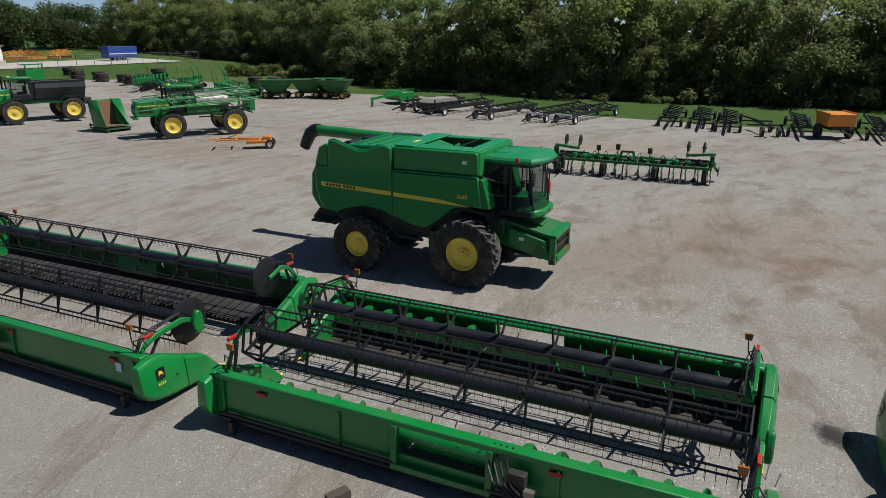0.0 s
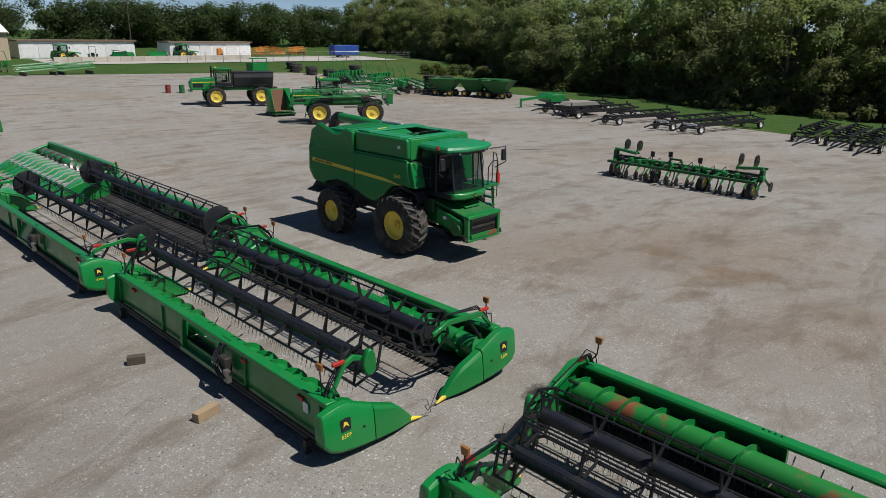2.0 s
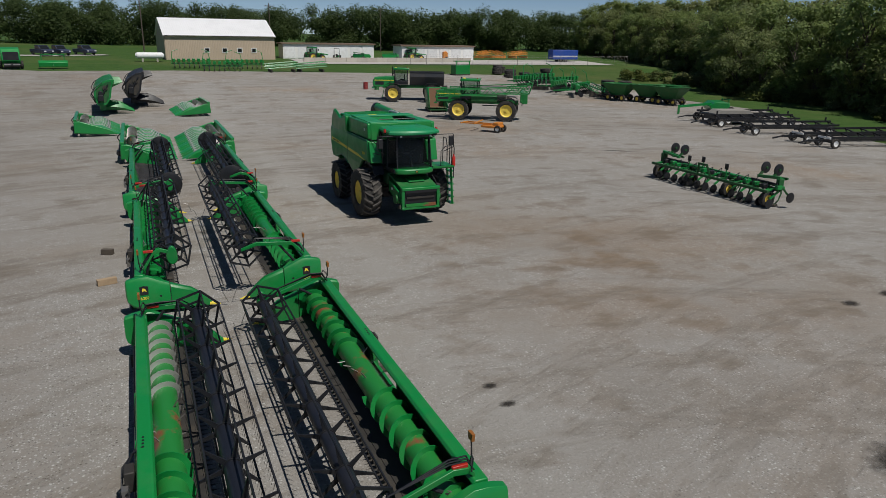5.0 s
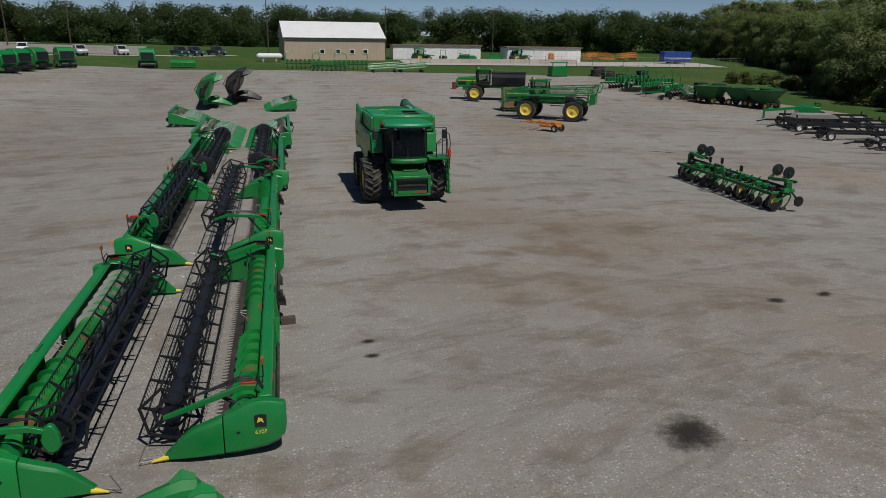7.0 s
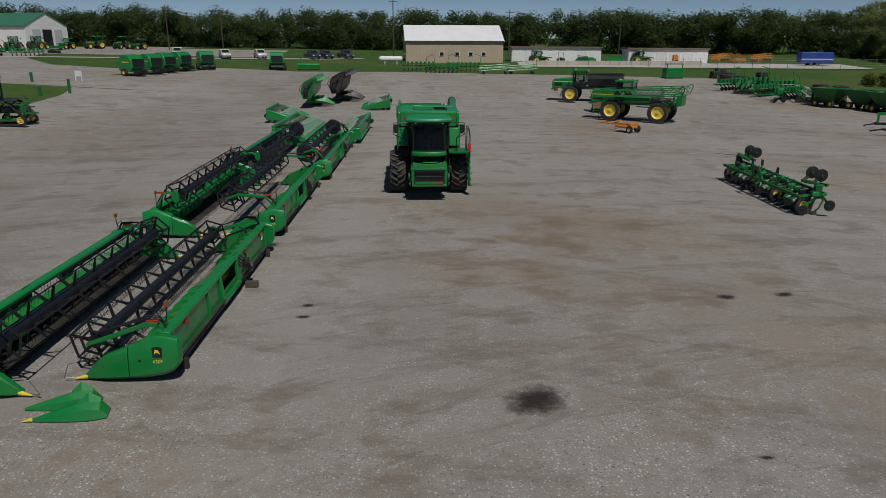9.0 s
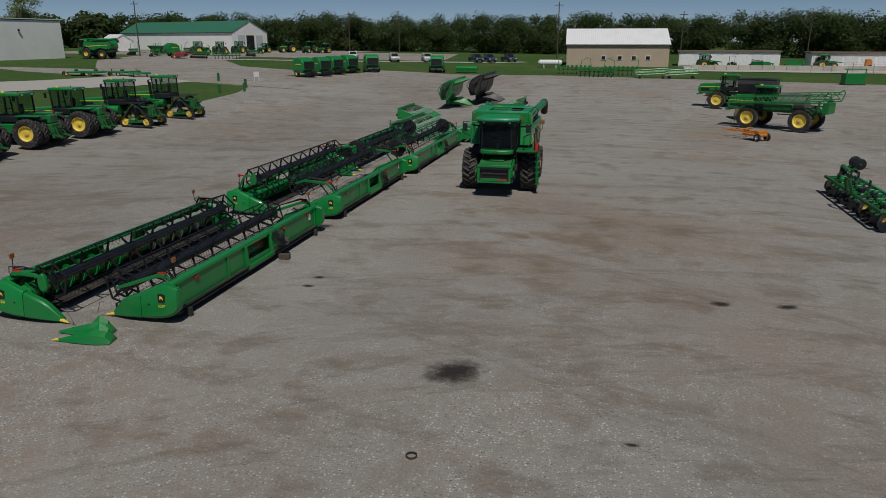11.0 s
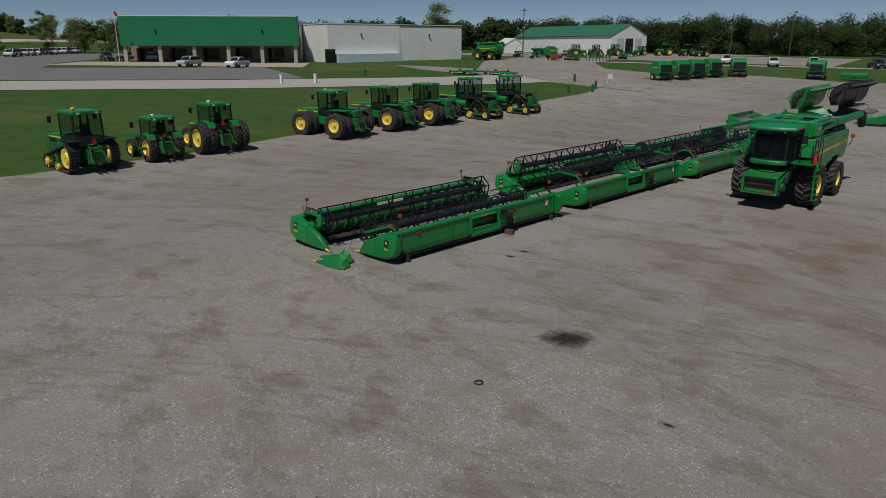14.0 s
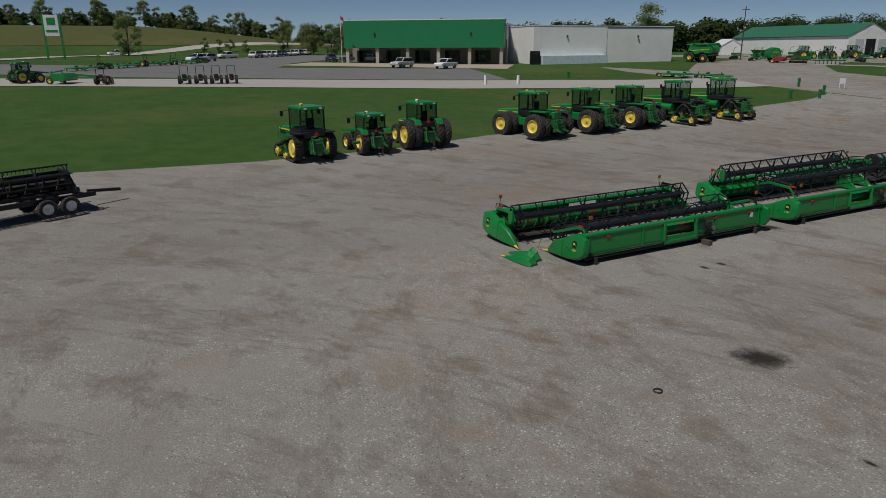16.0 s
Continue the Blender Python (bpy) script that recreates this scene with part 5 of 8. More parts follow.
def hood(parent, x0, x1, hw, z0, z1):
    part("hood", Mesh().prism([(x0, z0), (x1, z0), (x1 + 0.12, z0 + (z1 - z0) * 0.4), (x1 - 0.1, z1 - 0.16), (x0, z1)], -hw, hw, "Y"), GREEN, parent, "long green hood", 0.06)
    part("hood_grille", Mesh().box((x1 + 0.06, 0, z0 + (z1 - z0) * 0.4), (0.06, hw * 1.5, (z1 - z0) * 0.5)), BLACK, parent)
    for s in (-1, 1):
        part("hood_stripe", Mesh().box(((x0 + x1) / 2, s * (hw + 0.005), z0 + (z1 - z0) * 0.62), ((x1 - x0) * 0.9, 0.012, 0.07)), CREAM, parent)
        part("hood_vent", Mesh().box((x0 + (x1 - x0) * 0.72, s * (hw + 0.004), z0 + (z1 - z0) * 0.36), ((x1 - x0) * 0.4, 0.012, (z1 - z0) * 0.3)), BLACK, parent)
    part("exhaust_stack", Mesh().cyl((x0 + 0.25, -hw - 0.12, z1 - 0.3), (x0 + 0.25, -hw - 0.12, z1 + 1.0), 0.07, 10), BLACK, parent)


def duals(parent, x, y, r, w, rim, gap=0.75, inner_only=False):
    for s in (-1, 1):
        wheel("wheel", parent, pose(x, s * y, r, 0, 0, 90), r, w, rim, s, 20)
        if not inner_only:
            wheel("outer_wheel", parent, pose(x, s * (y + gap), r, 0, 0, 90), r, w, rim, s, 20)


def articulated_tractor(scale=1.0):
    """Four-wheel-drive articulated tractor, front to +x."""
    t = thing("articulated_tractor", "big green articulated tractor with dual wheels on the gravel edge", "tractor")
    duals(t, 1.75, 0.95, 0.92, 0.55, 0.5)
    duals(t, -1.6, 0.95, 0.92, 0.55, 0.5)
    part("front_frame", Mesh().box((1.8, 0, 1.0), (3.0, 0.9, 0.5)).box((1.75, 0, 0.92), (0.3, 2.0, 0.3)), GREEN_DULL, t, "", 0.03)
    part("rear_frame", Mesh().box((-1.6, 0, 1.1), (1.9, 1.0, 0.6)).box((-1.6, 0, 0.92), (0.3, 2.0, 0.3)), GREEN_DULL, t, "", 0.03)
    hood(t, 0.9, 3.5, 0.48, 1.25, 2.05)
    cab_box(t, -0.75, 0.85, 0.85, 1.55, 3.2)
    for s in (-1, 1):
        part("fender", Mesh().box((-1.5, s * 1.0, 1.98), (1.6, 0.75, 0.08)).box((-0.72, s * 0.9, 1.7), (0.08, 0.6, 0.6)), GREEN, t, "", 0.02)
        part("fuel_tank", Mesh().box((0.1, s * 0.85, 1.15), (1.1, 0.35, 0.6)), GREEN, t, "", 0.06)
    part("tail_panel", Mesh().box((-2.2, 0, 1.7), (0.5, 0.9, 0.5)), GREEN, t, "", 0.04)
    part("slow_sign", Mesh().prism([(-0.18, 2.0), (0.18, 2.0), (0, 2.3)], -2.5, -2.47, "X"), RED, t)
    hitch(t, -2.45)
    return t


def track_unit(parent, x, y, s, r=0.85, tri=True, length=2.5):
    """Rubber track: triangular unit or long oval."""
    if tri:
        out = [(x - length / 2, 0.12), (x - length / 2 + 0.12, 0.0), (x + length / 2 - 0.12, 0.0), (x + length / 2, 0.12), (x + length / 2, 0.4), (x + 0.36, 1.55), (x + 0.12, 1.72), (x - 0.12, 1.72), (x - 0.36, 1.55), (x - length / 2, 0.4)]
    else:
        out = [(x - length / 2, 0.0), (x + length / 2, 0.0), (x + length / 2 + 0.3, 0.2), (x + length / 2 + 0.35, 0.5), (x + length / 2 + 0.1, 0.8), (x - length / 2 + 0.3, 1.5), (x - length / 2 - 0.1, 1.62), (x - length / 2 - 0.55, 1.3), (x - length / 2 - 0.65, 0.8), (x - length / 2 - 0.4, 0.2)]
    cx = sum(p[0] for p in out) / len(out)
    cz = sum(p[1] for p in out) / len(out)
    inn = [(cx + (a - cx) * 0.9, cz + (b - cz) * 0.9) for a, b in out]
    n = len(out)
    m = Mesh()
    vs = [(a, y - 0.25, b) for a, b in out] + [(a, y + 0.25, b) for a, b in out] + [(a, y - 0.25, b) for a, b in inn] + [(a, y + 0.25, b) for a, b in inn]
    fs = []
    for i in range(n):
        j = (i + 1) % n
        fs += [(i, j, n + j, n + i), (2 * n + i, 3 * n + i, 3 * n + j, 2 * n + j), (i, 2 * n + i, 2 * n + j, j), (n + i, n + j, 3 * n + j, 3 * n + i)]
    m.add(vs, fs)
    tr = part("rubber_track", m, RUBBER, parent, "cleated rubber track")
    cl = Mesh()
    for i in range(n):
        p, q = Vector((out[i][0], 0, out[i][1])), Vector((out[(i + 1) % n][0], 0, out[(i + 1) % n][1]))
        k = max(1, int((q - p).length / 0.16))
        for e in range(k):
            a = p.lerp(q, (e + 0.5) / k)
            o = Vector((a.x - cx, 0, a.z - cz)).normalized() * 0.02
            cl.beam((a.x + o.x, y - 0.25, a.z + o.z), (a.x + o.x, y + 0.25, a.z + o.z), 0.06, 0.05)
    part("cleat", cl, RUBBER, tr)
    for wx, wz, wr in (((x, 1.18, 0.3), (x - length / 2 + 0.36, 0.36, 0.26), (x + length / 2 - 0.36, 0.36, 0.26)) if tri else ((x - length / 2 + 0.02, 0.82, 0.56), (x + length / 2, 0.4, 0.34), (x, 0.22, 0.2))):
        part("track_wheel", Mesh().revolve([(-0.24, 0.05), (-0.24, wr * 0.5), (-0.14, wr * 0.62), (-0.22, wr * 0.86), (-0.22, wr), (0.22, wr), (0.22, wr * 0.86), (0.14, wr * 0.62), (0.24, wr * 0.5), (0.24, 0.05)], (wx, y, wz), "Y", 20), BLACK if tri and wz > 1 else YELLOW, tr, "black drive wheel" if tri and wz > 1 else "yellow track wheel")
    part("track_frame", Mesh().beam((x - length * 0.3, y, 0.4), (x + length * 0.3, y, 0.4), 0.2, 0.2).beam((x, y, 0.4), (x, y, 1.1), 0.2, 0.2), GREEN_DULL, tr)


def tracked_tractor(four=True):
    t = thing("tracked_tractor", "green tractor on triangular rubber tracks at the yard edge" if four else "green tractor on long rubber tracks, seen with rear hitch", "tractor")
    if four:
        for x in (1.75, -1.6):
            for s in (-1, 1):
                track_unit(t, x, s * 1.15, s)
        part("front_frame", Mesh().box((1.8, 0, 1.1), (3.0, 0.9, 0.5)), GREEN_DULL, t)
        part("rear_frame", Mesh().box((-1.6, 0, 1.15), (1.9, 1.0, 0.6)), GREEN_DULL, t)
        hood(t, 0.9, 3.5, 0.5, 1.4, 2.3)
        cab_box(t, -0.75, 0.85, 0.88, 1.7, 3.45)
        for s in (-1, 1):
            part("fender", Mesh().box((-1.5, s * 1.1, 1.85), (1.7, 0.7, 0.07)), BLACK, t, "", 0.02)
            part("fuel_tank", Mesh().cyl((-0.1, s * 0.8, 1.3), (1.0, s * 0.8, 1.3), 0.32, 16), GREEN, t)
        hitch(t, -2.5, 0.9)
        part("air_intake", Mesh().cyl((1.2, 0.62, 2.1), (1.2, 0.62, 3.1), 0.12, 12), BLACK, t)
    else:
        for s in (-1, 1):
            track_unit(t, 0.4, s * 1.15, s, tri=False, length=2.6)
        part("frame", Mesh().box((0.6, 0, 1.0), (4.4, 0.9, 0.6)), GREEN_DULL, t)
        hood(t, 0.8, 3.3, 0.46, 1.2, 2.0)
        cab_box(t, -1.1, 0.6, 0.85, 1.5, 3.15)
        for s in (-1, 1):
            part("fender", Mesh().box((-0.8, s * 1.0, 1.75), (1.5, 0.6, 0.08)), BLACK, t, "", 0.02)
        part("access_step", Mesh().tube([(0.9, 1.3, 0.5), (0.9, 1.35, 1.9), (0.5, 1.35, 2.2)], 0.025, 6).tube([(1.3, 1.3, 0.5), (1.3, 1.35, 1.9), (1.7, 1.35, 2.0)], 0.025, 6).box((1.1, 1.3, 0.7), (0.4, 0.2, 0.04)).box((1.1, 1.3, 1.05), (0.4, 0.2, 0.04)), GREEN, t)
        hitch(t, -1.5)
        part("slow_sign", Mesh().prism([(-0.16, 1.6), (0.16, 1.6), (0, 1.88)], -1.6, -1.57, "X"), RED, t)
        part("coolant_tank", Mesh().box((-1.2, 0.5, 1.6), (0.4, 0.5, 0.4)), BLACK, t, "", 0.05)
    return t


def row_tractor(big=True):
    k = 1.0 if big else 0.82
    t = thing("row_tractor", "green row-crop tractor with dual rear wheels, hitch to the yard" if big else "small green loader tractor with yellow wheels", "tractor")
    duals(t, -0.9 * k, 0.85, 0.97 * k, 0.48, 0.58 * k, 0.6, not big)
    for s in (-1, 1):
        wheel("front_wheel", t, pose(1.9 * k, s * 0.85, 0.7 * k, 0, 0, 90), 0.7 * k, 0.4, 0.4 * k, s, 18)
    part("frame", Mesh().box((0.6 * k, 0, 0.95 * k), (3.4 * k, 0.7, 0.5)).box((1.9 * k, 0, 0.7 * k), (0.25, 1.5, 0.25)).cyl((-0.9 * k, -1.5, 0.97 * k), (-0.9 * k, 1.5, 0.97 * k), 0.1, 10), GREEN_DULL, t)
    hood(t, 0.35 * k, 2.5 * k, 0.42, 1.15 * k, 1.9 * k)
    cab_box(t, -1.25 * k, 0.35 * k, 0.82, 1.4 * k, 2.95 * k)
    for s in (-1, 1):
        part("fender", Mesh().prism([(-1.7 * k, 1.6 * k), (-1.5 * k, 1.95 * k), (-0.7 * k, 2.05 * k), (-0.2 * k, 1.8 * k), (-0.25 * k, 1.72 * k), (-0.7 * k, 1.96 * k), (-1.4 * k, 1.86 * k)], s * 0.6, s * 1.1, "Y"), GREEN, t, "", 0.02)
        part("tail_lamp", Mesh().box((-1.72 * k, s * 0.85, 1.6 * k), (0.05, 0.2, 0.1)), RED, t)
    part("slow_sign", Mesh().prism([(-0.16, 1.75 * k), (0.16, 1.75 * k), (0, 2.02 * k)], -1.5 * k, -1.47 * k, "X"), RED, t)
    if not big:
        part("loader_arm", Mesh().beam((0.2, 0.65, 1.5), (2.9, 0.65, 1.2), 0.1, 0.18).beam((0.2, -0.65, 1.5), (2.9, -0.65, 1.2), 0.1, 0.18), GREEN, t)
    hitch(t, -1.55 * k, 0.7)
    return t


GT = "tractors along the western edge"
at4 = articulated_tractor()
at4.matrix_basis = on(-26.5, 17.5, 192)
tagged(at4, "older green articulated tractor with dual wheels and upright cab", group=GT)
for x, y, a in ((-27.2, 23.4, 191), (-27.6, 28.6, 190)):
    copy_thing(at4, on(x, y, a))
tk4 = tracked_tractor(True)
tk4.matrix_basis = on(-27.8, 34.7, 189)
tagged(tk4, group=GT)
copy_thing(tk4, on(-28.2, 41.2, 190))
tk2 = tracked_tractor(False)
tk2.matrix_basis = on(-24.8, -1.6, 186)
tagged(tk2, group=GT)
rs = row_tractor(False)
rs.matrix_basis = on(-25.3, 2.9, 182)
tagged(rs, group=GT)
rt = row_tractor(True)
rt.matrix_basis = on(-26.0, 7.1, 180)
tagged(rt, group=GT)


# ---- sprayers ----
def sprayer(box):
    """Self-propelled high-clearance machine, front to +x."""
    s_ = thing("sprayer", "green self-propelled spreader with dark dry box and yellow wheels" if box else "green self-propelled sprayer with folded booms and yellow wheels", "sprayer")
    for x in (-2.3, 2.1):
        for s in (-1, 1):
            wheel("wheel", s_, pose(x, s * 1.55, 0.95, 0, 0, 90), 0.95, 0.5, 0.56, s, 22)
            part("leg", Mesh().box((x, s * 1.2, 1.3), (0.3, 0.25, 0.9)).prism([(x - 0.9, 1.75), (x - 0.6, 2.02), (x + 0.6, 2.02), (x + 0.9, 1.75), (x + 0.6, 1.94), (x - 0.6, 1.94)], s * 1.3, s * 1.8, "Y"), BLACK, s_)
    part("frame", Mesh().box((0, 0.45, 1.6), (6.6, 0.16, 0.3)).box((0, -0.45, 1.6), (6.6, 0.16, 0.3)).box((2.1, 0, 1.65), (0.3, 2.5, 0.24)).box((-2.3, 0, 1.65), (0.3, 2.5, 0.24)), GREEN_DULL, s_)
    hood(s_, 1.9, 4.3, 0.72, 1.55, 2.75)
    part("front_step", Mesh().box((4.35, 0, 1.45), (0.3, 1.6, 0.12)), GREEN, s_)
    cab_box(s_, 0.4, 1.9, 0.85, 1.85, 3.45)
    part("ladder", Mesh().beam((2.9, 1.3, 0.5), (2.6, 1.0, 1.9), 0.05, 0.05).beam((3.3, 1.3, 0.5), (3.0, 1.0, 1.9), 0.05, 0.05).box((3.0, 1.25, 0.8), (0.4, 0.15, 0.04)).box((2.95, 1.18, 1.15), (0.4, 0.15, 0.04)).box((2.88, 1.08, 1.5), (0.4, 0.15, 0.04)), GREEN, s_)
    if box:
        part("dry_box", Mesh().prism([(-1.05, 3.2), (1.05, 3.2), (1.05, 2.7), (0.45, 1.75), (-0.45, 1.75), (-1.05, 2.7)], -3.7, 0.2, "X"), GREYBOX, s_, "dark grey steel hopper box", 0.03)
        part("box_rim", Mesh().box((-1.75, 1.05, 3.22), (3.95, 0.08, 0.08)).box((-1.75, -1.05, 3.22), (3.95, 0.08, 0.08)), BLACK, s_)
        part("spinner", Mesh().cyl((-3.9, 0.4, 1.2), (-3.9, 0.4, 1.25), 0.35, 14).cyl((-3.9, -0.4, 1.2), (-3.9, -0.4, 1.25), 0.35, 14).box((-3.8, 0, 1.5), (0.6, 1.4, 0.4)), DARKSTEEL, s_)
    else:
        part("solution_tank", Mesh().cyl((-2.2, 0, 2.3), (0.1, 0, 2.3), 0.75, 24), STEEL, s_, "steel solution tank")
        for s in (-1, 1):
            for y, z, x0, x1 in ((1.55, 2.15, -4.3, 4.2), (1.95, 2.3, -4.1, 3.4)):
                bm_ = Mesh()
                for dz in (0, 0.55):
                    bm_.tube([(x0, s * y, z + dz + 0.35), (x1, s * y, z + dz - 0.1)], 0.045, 6)
                k = int((x1 - x0) / 0.5)
                bm_.tube([(x0 + (x1 - x0) * i / k, s * y, z + 0.35 - 0.45 * i / k + (0.55 if i % 2 else 0)) for i in range(k + 1)], 0.028, 5)
                part("folded_boom", bm_, GREEN, s_, "folded lattice boom")
            part("boom_tip", Mesh().tube([(-4.3, s * 1.6, 2.5), (-4.5, s * 1.7, 3.2), (-4.3, s * 1.75, 3.4), (-4.0, s * 1.6, 3.1)], 0.05, 6), GREEN, s_)
            part("fender_tank", Mesh().box((-0.2, s * 1.0, 1.95), (2.4, 0.5, 0.6)), GREEN_DULL, s_, "", 0.08)
        part("boom_rack", Mesh().box((-3.6, 0, 1.8), (0.2, 3.2, 0.15)).box((-3.6, 0, 2.6), (0.2, 3.2, 0.12)).box((-3.6, 1.5, 2.2), (0.15, 0.12, 0.9)).box((-3.6, -1.5, 2.2), (0.15, 0.12, 0.9)).box((-3.9, 0.0, 2.0), (0.5, 1.6, 0.9)), GREEN, s_)
        part("spray_pipe", Mesh().tube([(-3.7, -1.4, 1.5), (-3.7, 1.4, 1.5)], 0.05, 6).tube([(-3.4, 0.3, 1.5), (-2.0, 0.5, 1.3), (0, 0.5, 1.3)], 0.05, 6), BLACK, s_)
    return s_


sp1 = sprayer(True)
sp1.matrix_basis = on(24.9, 68.3, 160)
tagged(sp1, group="self-propelled sprayers")
sp2 = sprayer(False)
sp2.matrix_basis = on(25.5, 51.1, 148)
tagged(sp2, group="self-propelled sprayers")
def rotary_mower():
    """Low orange offset mower with a long drawbar."""
    m = thing("offset_mower", "orange and yellow offset implement with small tyres on gravel", "implement")
    part("deck", Mesh().box((0, 0, 0.45), (1.6, 1.1, 0.18)).box((0.5, 0, 0.65), (0.5, 0.9, 0.3)), ORANGE, m, "", 0.04)
    part("frame", Mesh().beam((-2.6, 0.5, 0.6), (0, 0.2, 0.6), 0.09, 0.09).beam((-2.6, -0.5, 0.6), (0, -0.2, 0.6), 0.09, 0.09).beam((-2.6, -0.7, 0.6), (-2.6, 0.7, 0.6), 0.09, 0.09).beam((-1.4, -0.6, 0.6), (-1.4, 0.9, 0.8), 0.08, 0.08).tube([(-1.4, 0.9, 0.8), (-2.2, 1.4, 0.5), (-3.4, 1.2, 0.45)], 0.04, 6), ORANGE, m)
    for y in (-0.5, 0.5):
        wheel("wheel", m, pose(0.7, y, 0.3, 0, 0, 90), 0.3, 0.18, 0.15, 1 if y > 0 else -1, 16, WHITE)
    return m


th = thing("tipped_hopper", "tall green steel hopper with rusty inside on a drawbar, on gravel", "hopper", at=on(24.0, 58.6, 82) @ Matrix.Scale(0.8, 4))
part("shell", Mesh().add([(-1.2, -1.2, 0.5), (1.0, -1.2, 0.4), (1.5, -1.2, 2.9), (-0.2, -1.2, 3.0), (-1.2, 1.2, 0.5), (1.0, 1.2, 0.4), (1.5, 1.2, 2.9), (-0.2, 1.2, 3.0)], [(0, 1, 2, 3), (4, 7, 6, 5), (0, 4, 5, 1), (1, 5, 6, 2)]), GREEN, th, "folded green sheet shell")
th.children[-1].modifiers.new("sheet", "SOLIDIFY").thickness = 0.05
part("liner", Mesh().add([(-1.12, -1.1, 0.58), (0.92, -1.1, 0.5), (1.38, -1.1, 2.8), (-1.12, 1.1, 0.58), (0.92, 1.1, 0.5), (1.38, 1.1, 2.8)], [(0, 3, 4, 1), (1, 4, 5, 2)]), paint("rusty inner sheet", (0.2, 0.1, 0.055), 0.7, amount=0.5), th, "rusty brown liner")
th.children[-1].modifiers.new("sheet", "SOLIDIFY").thickness = 0.02
part("base_frame", Mesh().box((0, 0, 0.3), (2.6, 2.5, 0.16)).beam((1.2, 0, 0.35), (3.2, 0.3, 0.4), 0.14, 0.14).beam((3.1, 0.3, 0.1), (3.1, 0.3, 0.6), 0.1, 0.1), GREEN_DARK, th)
part("skid", Mesh().box((0, 1.1, 0.11), (2.6, 0.14, 0.24)), DARKSTEEL, th)
part("skid", Mesh().box((0, -1.1, 0.11), (2.6, 0.14, 0.24)), DARKSTEEL, th)
om = rotary_mower()
om.matrix_basis = on(22.2, 42.6, -55)


